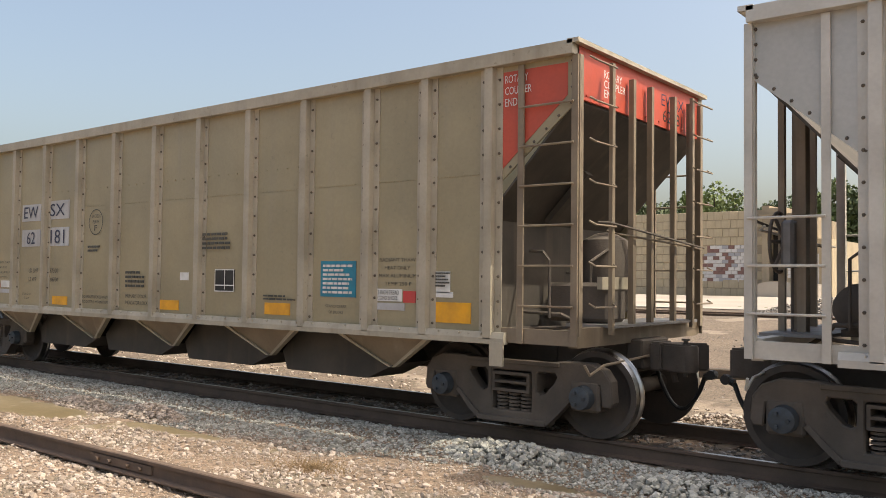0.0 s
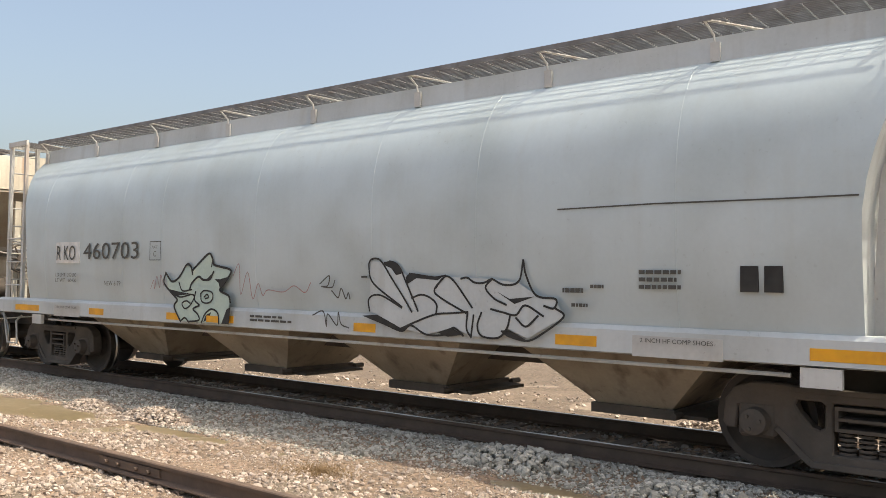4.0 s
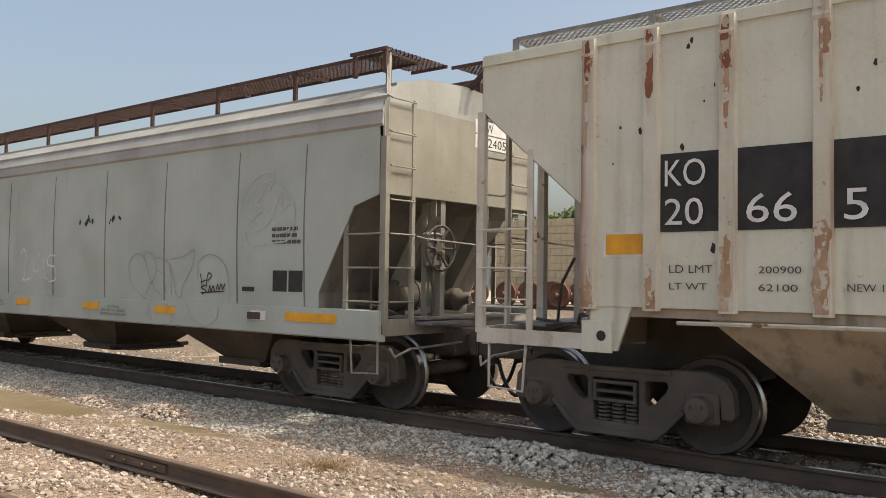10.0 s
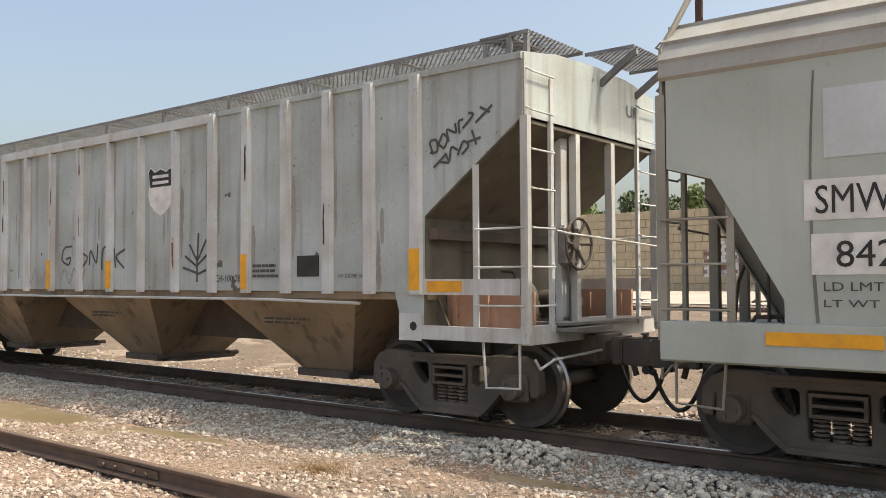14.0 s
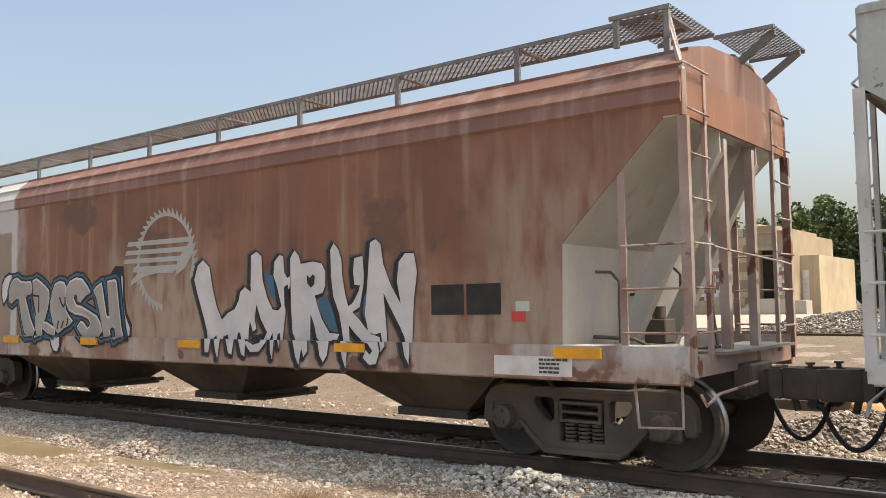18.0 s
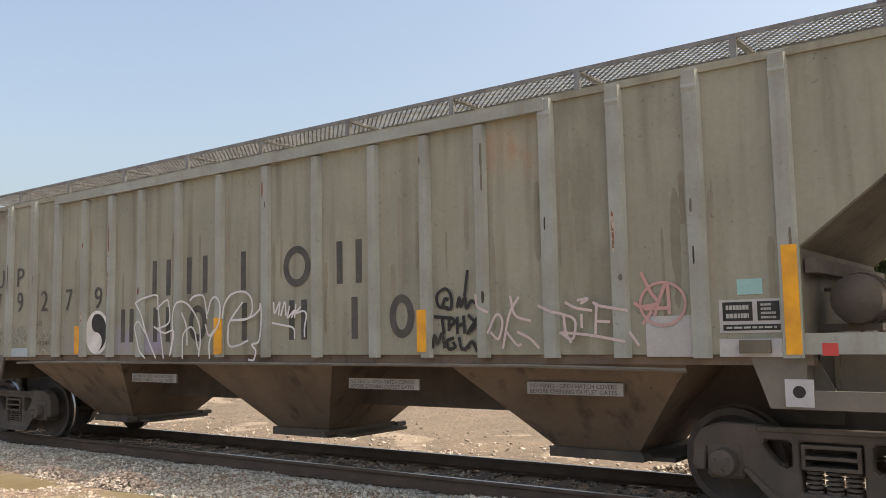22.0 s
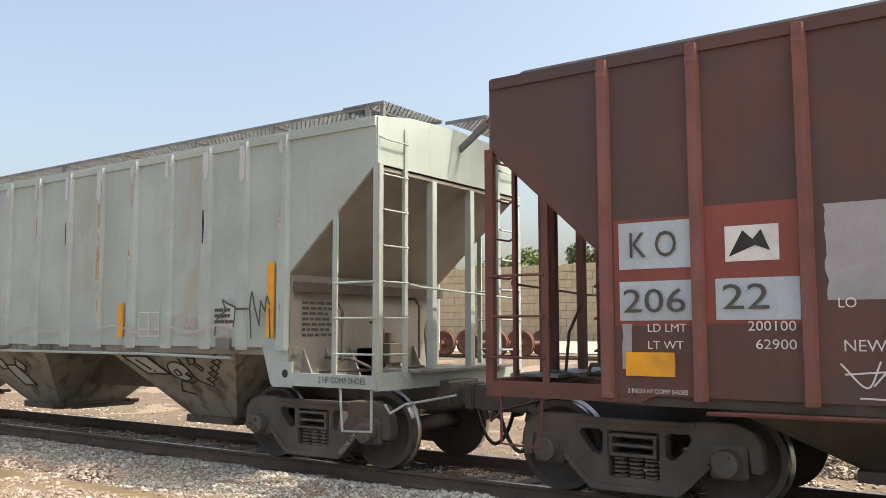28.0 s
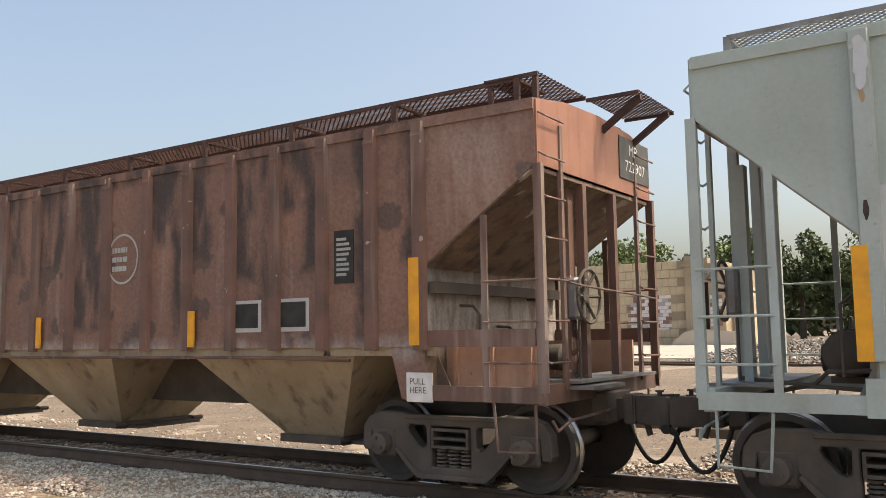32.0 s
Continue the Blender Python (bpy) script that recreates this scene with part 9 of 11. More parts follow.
scrawl(car_g, XG, [[(-110.95, 2.03), (-110.93, 1.91), (-110.81, 1.85)], [(-110.81, 1.64), (-110.7, 1.82), (-110.63, 1.75), (-110.68, 1.58), (-110.77, 1.64)], [(-110.63, 1.49), (-110.55, 1.81), (-110.44, 1.98)], [(-110.58, 1.64), (-110.47, 1.52), (-110.42, 1.52)], [(-110.53, 1.99), (-110.48, 1.81), (-110.31, 1.75)], [(-110.45, 1.64), (-110.32, 1.58), (-110.22, 1.49)], [(-110.21, 1.89), (-110.07, 1.83), (-109.94, 1.8), (-109.82, 1.74), (-109.85, 1.57), (-109.98, 1.63)], [(-109.94, 1.8), (-109.92, 1.63), (-109.87, 1.54)], [(-109.91, 1.91), (-109.81, 1.86), (-109.65, 1.83)], [(-109.75, 1.79), (-109.75, 1.68)], [(-109.71, 1.93), (-109.75, 1.9), (-109.68, 1.94), (-109.78, 1.93)], [(-109.62, 1.9), (-109.56, 1.87), (-109.29, 1.82)], [(-109.59, 1.89), (-109.61, 1.62)], [(-109.6, 1.73), (-109.47, 1.72)]], 0.026, -1.6045, "graf_pinkpale", label="pale pink sprayed scrawl")
scrawl(car_g, XG, [[(-109.95, 1.63), (-109.66, 1.6), (-109.33, 1.54)], [(-109.27, 1.62), (-109.19, 1.51)]], 0.026, -1.6045, "graf_pinkpale", label="pale pink sprayed scrawl")
scrawl(car_g, XG, [[(-109.16, 2.15), (-109.08, 1.98), (-109.02, 1.88), (-109.17, 1.85), (-109.23, 1.88)], [(-109.05, 1.77), (-108.96, 2.0), (-108.92, 2.04), (-108.91, 1.79)], [(-109.14, 1.83), (-108.91, 1.83)], [(-109.16, 1.7), (-109.08, 1.8)]], 0.032, -1.5535, "graf_pink", label="pink sprayed scrawl")
scrawl(car_g, XG, [[(-108.97 + 0.21 * math.cos(a), 1.87 + 0.19 * math.sin(a)) for a in np.linspace(0, 6.283, 20)]], 0.024, -1.5535, "graf_pink", label="pink sprayed ring")
stripe(car_g, XG, -109.14, -108.68, 1.40, 1.76, "palepatch", -1.5425, "paint_patch")
stripe(car_g, XG, -108.48, -107.93, 1.40, 1.55, "palepatch", -1.5425, "paint_patch")
stripe(car_g, XG, -108.31, -108.10, 1.92, 2.05, "graf_teal", -1.5425, "sticker")
stripe(car_g, XG, -107.66, -107.54, 1.41, 1.51, "redtag", -1.5425, "sticker")
stripe(car_g, XG, -108.47, -107.94, 1.60, 1.88, "palepatch", -1.5425, "data_panel")
for x0, x1, z0, z1, n in ((-108.44, -108.19, 1.70, 1.86, 2), (-108.15, -107.97, 1.70, 1.86, 4), (-108.44, -107.97, 1.62, 1.67, 1)):
    stripe(car_g, XG, x0, x1, z0, z1, "black", -1.5455, "data_plate")
    bars(car_g, XG, x0 + 0.03, x1 - 0.03, z0 + 0.01, z1 - 0.01, n, "graf_pale", -1.5505, 4)
boxed("latch_box", "drab_slope", car_g, -108.30 - XG, -108.05 - XG, -1.60, -1.54, 1.43, 1.54)
for x0, x1 in ((-117.35, -116.3), (-113.0, -111.95), (-110.55, -109.5)):
    bm = bmesh.new()
    slab(bm, [(x0 - XG, 1.02), (x1 - XG, 1.02), (x1 - XG, 1.14), (x0 - XG, 1.14)], "y", -1.2985, -1.27)
    for w, z in (("NO VENTS - OPEN HATCH COVERS", 1.085), ("BEFORE OPENING OUTLET GATES", 1.03)):
        panel_text(car_g, XG, w, x0 + 0.04, z, x1 - 0.06, z + 0.042, "lettergrey", -1.3015)
    part("notice_plate", bm, "graf_stone", car_g)
for w, x0, z0, x1, z1 in (("LD LMT", -121.08, 1.74, -120.72, 1.81), ("LT WT", -121.16, 1.60, -120.78, 1.67), ("LO", -119.63, 1.89, -119.47, 1.97), ("AT 2-84", -119.61, 1.58, -119.25, 1.64)):
    panel_text(car_g, XG, w, x0, z0, x1, z1)
stripe(car_g, XG, -120.44, -119.87, 1.39, 1.53, "boardpatch", -1.5425, "sticker")
stripe(car_g, XG, -121.12, -120.80, 1.88, 1.97, "graf_stone", -1.5425, "paint_patch")
dense_lines = [[(-120.42, 1.88), (-120.3, 1.62), (-120.25, 1.80), (-120.12, 1.58)], [(-120.4, 1.66), (-120.2, 1.9), (-120.05, 1.72), (-119.88, 1.84)], [(-120.35, 1.74), (-120.1, 1.66), (-119.95, 1.60)], [(-120.15, 1.86), (-120.0, 1.62)]]
scrawl(car_g, XG, dense_lines, 0.022, -1.5535, "graf_stone", label="small white sprayed scrawl")
scrawl(car_g, XG, [[(-119.6, 1.80), (-119.48, 1.70), (-119.4, 1.80), (-119.3, 1.69), (-119.18, 1.79), (-119.08, 1.70)], [(-119.6, 1.50), (-119.5, 1.44), (-119.42, 1.51), (-119.3, 1.45)], [(-119.2, 1.52), (-119.12, 1.44), (-119.05, 1.5)]], 0.014, -1.5535, "graf_stone", label="small white handwriting")

M["graf_skyblue"] = mat("graf_skyblue", (0.45, 0.50, 0.52), (0.37, 0.41, 0.42), 2.5, 0.6)
scrawl(car_g, XG, [[(-122.4, 3.3), (-122.3, 3.75), (-122.1, 3.72), (-122.15, 3.55), (-122.35, 3.5)], [(-122.05, 3.75), (-121.9, 3.78), (-121.85, 3.65), (-122.05, 3.5), (-121.85, 3.5)], [(-121.75, 3.5), (-121.7, 3.8), (-121.55, 3.55), (-121.5, 3.78)], [(-122.4, 3.05), (-122.25, 3.4), (-122.1, 3.1)], [(-122.05, 3.38), (-122.0, 3.1), (-121.85, 3.1), (-121.8, 3.35)], [(-121.75, 2.85), (-121.72, 3.3), (-121.5, 3.25), (-121.6, 3.08), (-121.42, 2.9), (-121.7, 2.8)]], 0.07, -1.5428, "graf_skyblue", label="faint pale sprayed letters")
# ---- grey car
scrawl(car_e, XE, [[(-80.63, 2.21), (-80.86, 2.18), (-80.93, 1.99), (-80.72, 1.91), (-80.66, 2.02), (-80.79, 2.0)], [(-80.42, 2.05), (-80.32, 1.86), (-80.13, 2.01), (-80.26, 2.08)], [(-80.07, 1.9), (-80.03, 2.12), (-79.86, 1.93), (-79.82, 2.22)], [(-79.7, 1.82), (-79.66, 2.14), (-79.42, 2.18)], [(-79.34, 2.13), (-79.3, 1.85)], [(-79.05, 2.12), (-79.28, 2.01), (-79.07, 1.84)]], 0.034, -1.5455, "lettergrey", label="dark sprayed handwriting")
scrawl(car_e, XE, [[(-77.21, 1.63), (-77.21, 1.97)], [(-77.24, 1.85), (-77.48, 1.98)], [(-77.21, 1.91), (-77.38, 2.14)], [(-77.2, 1.97), (-77.18, 2.29)], [(-77.18, 1.94), (-77.01, 2.19)], [(-77.2, 1.85), (-76.97, 2.0)], [(-77.24, 1.75), (-77.53, 1.82)], [(-77.21, 1.72), (-77.01, 1.78)]], 0.036, -1.5455, "lettergrey", label="dark sprayed leaf shape")
scrawl(car_e, XE, [[(-72.94, 3.02), (-72.98, 3.15), (-72.89, 3.16), (-72.88, 3.04), (-72.97, 3.03)], [(-72.86, 3.11), (-72.8, 3.22), (-72.74, 3.16), (-72.78, 3.07), (-72.84, 3.1)], [(-72.72, 3.14), (-72.74, 3.26), (-72.62, 3.22), (-72.63, 3.31)], [(-72.57, 3.21), (-72.58, 3.33), (-72.53, 3.35)], [(-72.52, 3.26), (-72.39, 3.38), (-72.44, 3.41)], [(-72.35, 3.3), (-72.15, 3.45)], [(-72.29, 3.45), (-72.18, 3.39)], [(-72.92, 2.87), (-72.78, 2.98)], [(-72.86, 2.92), (-72.72, 2.9)], [(-72.76, 3.0), (-72.71, 2.92), (-72.68, 3.06), (-72.6, 3.03)], [(-72.59, 2.98), (-72.52, 3.11), (-72.45, 3.06), (-72.53, 2.98)], [(-72.45, 3.1), (-72.3, 3.13)], [(-72.4, 3.21), (-72.35, 3.07)]], 0.028, -1.5455, "lettergrey", label="dark sprayed handwriting")
bars(car_e, XE, -86.4, -86.2, 1.7, 1.82, 2, seed=2)
bars(car_e, XE, -76.0, -75.5, 1.66, 1.86, 3, seed=3)
for x0 in (-83.9, -82.3, -81.0):
    scrawl(car_e, XE, [[(x0, 1.62), (x0 + 0.15, 1.85), (x0 + 0.3, 1.6), (x0 + 0.45, 1.85), (x0 + 0.6, 1.62), (x0 + 0.8, 1.8), (x0 + 0.7, 1.6)]], 0.02, -1.5455, "graf_grey")
for k in (-1, 0, 1):
    bars(car_e, XE, XE + k * 4.33 - 0.45, XE + k * 4.33 + 0.5, 1.06, 1.16, 2, "sooty", -1.33, 6)
end_lettering(car_e, "UP", 0.75, 3.62, 1.05, 3.76, 8.15, "lettergrey")

# ---- cream car: rust and bare streaks down the posts, scribbles, marks on the hoppers
M["streak_rust"] = mat("streak_rust", (0.25, 0.10, 0.055), (0.17, 0.06, 0.035), 5, 0.85, spot=(0.46, 0.38, 0.28), spot_at=0.56, spot_scale=9)
M["streak_tan"] = mat("streak_tan", (0.42, 0.30, 0.19), (0.34, 0.20, 0.11), 4, 0.8, spot=(0.55, 0.52, 0.43), spot_at=0.52, spot_scale=8)
M["postrust"] = mat("postrust", (0.31, 0.165, 0.095), (0.54, 0.44, 0.33), 3.2, 0.8, streak=(0.24, 0.10, 0.05), streak_amt=0.8, streak_at=0.5, spot=(0.58, 0.53, 0.43), spot_at=0.60, spot_scale=12)
M["bare"] = mat("bare", (0.035, 0.03, 0.028), (0.06, 0.045, 0.04), 8, 0.8, spot=(0.20, 0.09, 0.05), spot_at=0.66, spot_scale=12)
rnd = random.Random(5)
for i, X in enumerate(c_ribs):
    x = X - XC
    runs = [("streak_tan", rnd.uniform(1.42, 1.5), rnd.uniform(1.7, 2.2), rnd.uniform(0.04, 0.08)), ("streak_tan", rnd.uniform(2.9, 3.3), rnd.uniform(3.5, 3.9), rnd.uniform(0.025, 0.05))]
    runs += [("streak_rust", rnd.uniform(3.3, 3.75), 3.96, rnd.uniform(0.05, 0.10))] if rnd.random() < 0.8 else []
    runs += {-39.69: [("streak_rust", 3.35, 3.9, 0.11), ("bare", 2.45, 3.4, 0.085), ("streak_rust", 2.0, 2.5, 0.08)], -40.36: [("bare", 2.45, 3.25, 0.075), ("streak_rust", 2.0, 2.5, 0.08)], -41.19: [("bare", 2.85, 3.22, 0.09), ("streak_tan", 3.1, 3.9, 0.11)], -41.98: [("streak_rust", 3.25, 3.95, 0.11), ("bare", 3.0, 3.1, 0.06)],
             -42.74: [("streak_rust", 3.1, 3.93, 0.12)], -46.32: [("bare", 3.2, 3.36, 0.06), ("bare", 2.95, 3.1, 0.05)], -48.78: [("bare", 3.1, 3.7, 0.06)], -43.57: [("streak_rust", 3.4, 3.94, 0.07), ("bare", 2.9, 3.0, 0.05)], -47.15: [("streak_rust", 3.2, 3.6, 0.05)]}.get(X, [])
    for k, (m, za, zb, w) in enumerate(runs):
        dx = rnd.uniform(-0.015, 0.015)
        ragged(car_c, "rust_streak", x + dx - w / 2, x + dx + w / 2, za, zb, -1.6035 - 0.0006 * k, m, i * 10 + k, 0.014, 0.035)
scrawl(car_c, XC, [[(-46.3, 2.16), (-46.2, 2.12), (-46.05, 2.1), (-46.02, 2.07), (-46.08, 1.97), (-46.26, 1.92), (-46.2, 1.84), (-46.14, 1.77), (-46.09, 1.89), (-46.05, 2.0)], [(-46.47, 1.86), (-46.32, 1.73), (-46.19, 1.61)], [(-45.85, 1.92), (-45.84, 2.01), (-45.71, 2.02), (-45.55, 1.94), (-45.47, 1.86), (-45.42, 1.71)], [(-45.63, 1.86), (-45.56, 1.81)], [(-45.34, 2.14), (-45.26, 2.06), (-45.16, 2.04), (-45.12, 2.18)], [(-45.37, 1.96), (-45.28, 2.01), (-45.11, 2.02), (-44.96, 2.01), (-44.84, 1.93), (-44.79, 1.81), (-44.81, 1.72), (-45.0, 1.69), (-45.18, 1.67), (-45.19, 1.54), (-45.16, 1.52), (-45.13, 1.62), (-44.86, 1.63), (-44.67, 1.58), (-44.66, 1.44)], [(-45.1, 1.77), (-45.08, 1.84), (-45.01, 1.87), (-44.96, 1.79), (-45.08, 1.77)]], 0.021, -1.6085, "lettergrey", label="black sprayed scribbles")
scrawl(car_c, XC, [[(-44.91, 2.01), (-44.79, 2.01), (-44.79, 1.91), (-44.84, 1.89)]], 0.021, -1.6085, "lettergrey", label="black sprayed scribbles")
scrawl(car_c, XC, [[(-44.92, 1.53), (-44.94, 1.45), (-44.91, 1.43), (-44.88, 1.53)], [(-44.76, 1.6), (-44.8, 1.5), (-44.76, 1.41)], [(-44.47, 1.72), (-44.44, 1.77), (-44.38, 1.75), (-44.38, 1.63), (-44.42, 1.59)], [(-44.02, 2.06), (-44.12, 2.0), (-44.23, 1.95), (-44.14, 1.86), (-44.06, 1.75), (-44.1, 1.66), (-44.11, 1.46)], [(-44.1, 1.93), (-43.97, 1.97)], [(-44.14, 1.91), (-44.06, 1.82), (-43.97, 1.88)], [(-43.95, 1.8), (-43.91, 1.73), (-43.85, 1.66)], [(-44.29, 2.0), (-44.23, 1.86), (-44.25, 1.73)], [(-47.9, 1.73), (-47.66, 1.85)]], 0.021, -1.6085, "lettergrey", label="black sprayed scribbles")
for k, (x0, x1, z0, z1) in enumerate(((-44.98, -44.72, 2.12, 2.17), (-45.2, -44.68, 1.80, 2.04), (-45.1, -44.7, 1.52, 1.62), (-46.18, -45.9, 1.69, 1.73))):
    bars(car_c, XC, x0, x1, z0, z1, max(1, round((z1 - z0) / 0.055)), "graf_grey", -1.5435, 40 + k)
rg = np.random.default_rng(8)
bm = bmesh.new()
for k in range(90):
    x, z, r = rg.uniform(-51.5, -38.4) - XC, rg.uniform(1.6, 3.9), rg.uniform(0.008, 0.03)
    bm.faces.new([bm.verts.new((x + r * math.cos(a) * rg.uniform(0.5, 1.2), -1.5435, z + r * 1.7 * math.sin(a) * rg.uniform(0.5, 1.3))) for a in np.linspace(0, 6.283, 7, endpoint=False)])
tagged(part("paint_chips", bm, "black", car_c), kind="stuff")
panel_text(car_c, XC, "2 IN HF COMP SHOES", -37.95, 1.03, -37.4, 1.10, "lettergrey", -1.555)
stripe(car_c, XC, -47.45, -46.5 - 0.3, 1.6, 1.85, "palepatch", -1.5415, "paint_patch")
bm = bmesh.new()
box(bm, 8.11, 8.118, 0.62, 1.42, 3.52, 3.98)
part("number_panel", bm, "lettergrey", car_c)
end_lettering(car_c, "KO", 0.82, 3.78, 1.1, 3.92, 8.122, "white")
end_lettering(car_c, "20665", 0.74, 3.58, 1.32, 3.72, 8.122, "white")

# ---- grey-green car: pale outlines, handwriting, bare paint spots
scrawl(car_d, XD, [[(-63.4, 2.0), (-63.3, 2.08), (-63.2, 1.95), (-63.25, 1.6), (-63.3, 1.52), (-63.0, 1.55)], [(-62.95, 1.95), (-62.9, 1.7), (-62.75, 1.7), (-62.7, 1.98)], [(-62.55, 1.9), (-62.5, 1.6), (-62.4, 1.55)], [(-62.15, 1.95), (-62.35, 1.95), (-62.4, 1.8), (-62.15, 1.75), (-62.1, 1.55), (-62.35, 1.5)]], 0.03, -1.5665, "graf_white", label="white sprayed handwriting")
scrawl(car_d, XD, [[(-59.32, 1.28), (-59.66, 1.45), (-59.81, 1.73), (-59.72, 1.91), (-59.5, 1.96), (-59.34, 1.84), (-59.22, 1.59), (-59.17, 1.49)], [(-59.37, 1.91), (-59.34, 2.0), (-59.12, 1.91), (-59.06, 1.66), (-59.22, 1.49), (-59.32, 1.35)], [(-59.06, 1.9), (-58.81, 1.87), (-58.68, 1.7), (-58.65, 1.36)], [(-59.06, 1.73), (-58.86, 1.63), (-58.8, 1.36), (-59.01, 1.39), (-59.17, 1.52)], [(-58.66, 1.87), (-58.32, 1.93), (-58.1, 2.01), (-58.17, 1.73), (-58.36, 1.5), (-58.4, 1.33), (-58.52, 1.37), (-58.6, 1.6), (-58.68, 1.8)], [(-58.01, 1.6), (-57.98, 1.83), (-57.76, 1.94), (-57.48, 1.87), (-57.32, 1.67), (-57.26, 1.3)]], 0.011, -1.5665, "graf_grey", label="thin dark bubble outlines")
scrawl(car_d, XD, [[(-59.17, 1.24), (-59.17, 1.06), (-59.06, 0.98)], [(-58.74, 1.22), (-58.55, 1.12), (-58.55, 0.95)], [(-58.17, 1.22), (-58.06, 1.04), (-57.75, 0.93), (-57.48, 1.06), (-57.46, 1.2)]], 0.010, -1.6135, "graf_grey")
scrawl(car_d, XD, [[(-57.94, 1.66), (-57.89, 1.48)], [(-57.92, 1.55), (-57.8, 1.58)], [(-57.8, 1.48), (-57.76, 1.67), (-57.68, 1.64), (-57.76, 1.57)], [(-57.82, 1.51), (-57.92, 1.47), (-57.8, 1.43), (-57.89, 1.38)], [(-57.74, 1.41), (-57.72, 1.5), (-57.68, 1.43), (-57.64, 1.5), (-57.6, 1.43)], [(-57.56, 1.45), (-57.54, 1.52), (-57.5, 1.45), (-57.46, 1.53), (-57.42, 1.46), (-57.37, 1.53)], [(-57.92, 1.4), (-57.4, 1.43)]], 0.018, -1.567, "black", label="black marker handwriting")
scrawl(car_d, XD, [[(-57.03, 2.34), (-57.08, 2.59), (-56.92, 2.83), (-56.68, 2.99), (-56.4, 3.0), (-56.37, 2.82), (-56.06, 2.68), (-55.96, 2.42), (-56.06, 2.13), (-56.36, 2.08), (-56.67, 2.06), (-56.87, 2.04), (-56.98, 2.22)], [(-56.88, 2.7), (-56.72, 2.84), (-56.6, 2.72), (-56.76, 2.63), (-56.64, 2.57)], [(-56.56, 2.89), (-56.4, 2.91), (-56.48, 2.77)], [(-56.82, 2.4), (-56.6, 2.51), (-56.44, 2.38), (-56.67, 2.27), (-56.82, 2.34)], [(-56.37, 2.49), (-56.32, 2.64), (-56.22, 2.66), (-56.23, 2.49)], [(-56.18, 2.51), (-56.0, 2.62)], [(-56.37, 2.32), (-56.14, 2.37), (-56.06, 2.25), (-56.29, 2.2)]], 0.022, -1.5665, "graf_faintline", label="faded white sprayed outlines")
bm = bmesh.new()
for k in range(46):
    g = rg.choice([-67.9, -67.2, -66.6, -66.1, -65.7, -61.0, -60.2])
    x, z, r = g + rg.normal(0, 0.16) - XD, 2.52 + rg.normal(0, 0.05), rg.uniform(0.01, 0.04)
    bm.faces.new([bm.verts.new((x + r * math.cos(a) * rg.uniform(0.5, 1.2), -1.5635, z + r * 1.5 * math.sin(a) * rg.uniform(0.5, 1.3))) for a in np.linspace(0, 6.283, 7, endpoint=False)])
tagged(part("paint_chips", bm, "black", car_d), kind="stuff")
painted(car_d, "plate_mark", [[(-66.62 - XD, 2.0), (-66.35 - XD, 2.0), (-66.35 - XD, 2.28), (-66.62 - XD, 2.28), (-66.62 - XD, 2.0)]], 0.012, -1.5635, "lettergrey")
panel_text(car_d, XD, "PLATE", -66.58, 2.20, -66.4, 2.25, "lettergrey", -1.5635)
panel_text(car_d, XD, "C", -66.53, 2.06, -66.45, 2.14, "lettergrey", -1.5635)
stripe(car_d, XD, -57.0, -56.75, 1.44, 1.5, "black", -1.562, "sticker")
stripe(car_d, XD, -56.75, -56.45, 1.07, 1.19, "white", -1.612, "sticker")
stripe(car_d, XD, -68.28, -67.98, 1.05, 1.17, "white", -1.612, "sticker")
bars(car_d, XD, -56.4, -55.85, 2.05, 2.3, 3, y=-1.5625, seed=3)
for w, x0, z0, x1, z1 in (("CAUTION", -60.31, 1.12, -59.97, 1.155), ("OPEN HATCH COVERS", -60.51, 1.06, -59.79, 1.10), ("BEFORE UNLOADING CAR", -60.53, 1.0, -59.77, 1.04)):
    panel_text(car_d, XD, w, x0, z0, x1, z1, "lettergrey", -1.615)
for x0 in (-60.7, -70.6):
    boxed("sill_pocket", "sooty", car_d, x0 - XD + 3.9, x0 - XD + 4.15, -1.63, -1.6, 1.08, 1.17)
for w, z0 in (("SMW", 3.62), ("842405", 3.42)):
    bm = bmesh.new()
    box(bm, 7.93, 7.936, 0.2, 0.95, z0 - 0.03, z0 + 0.15)
    part("number_patch", bm, "white", car_d)
    end_lettering(car_d, w, 0.26, z0, 0.9 if len(w) > 3 else 0.6, z0 + 0.12, 7.938, "black")

# ---- silver round car: outlined cartoon shapes
def flat_fill(car, xc, pts, y, material):
    bm = bmesh.new()
    bm.faces.new([bm.verts.new((x - xc, y, z)) for x, z in pts])
    bm.normal_update()
    bmesh.ops.triangulate(bm, faces=bm.faces)
    return part("graffiti_fill", bm, material, car)


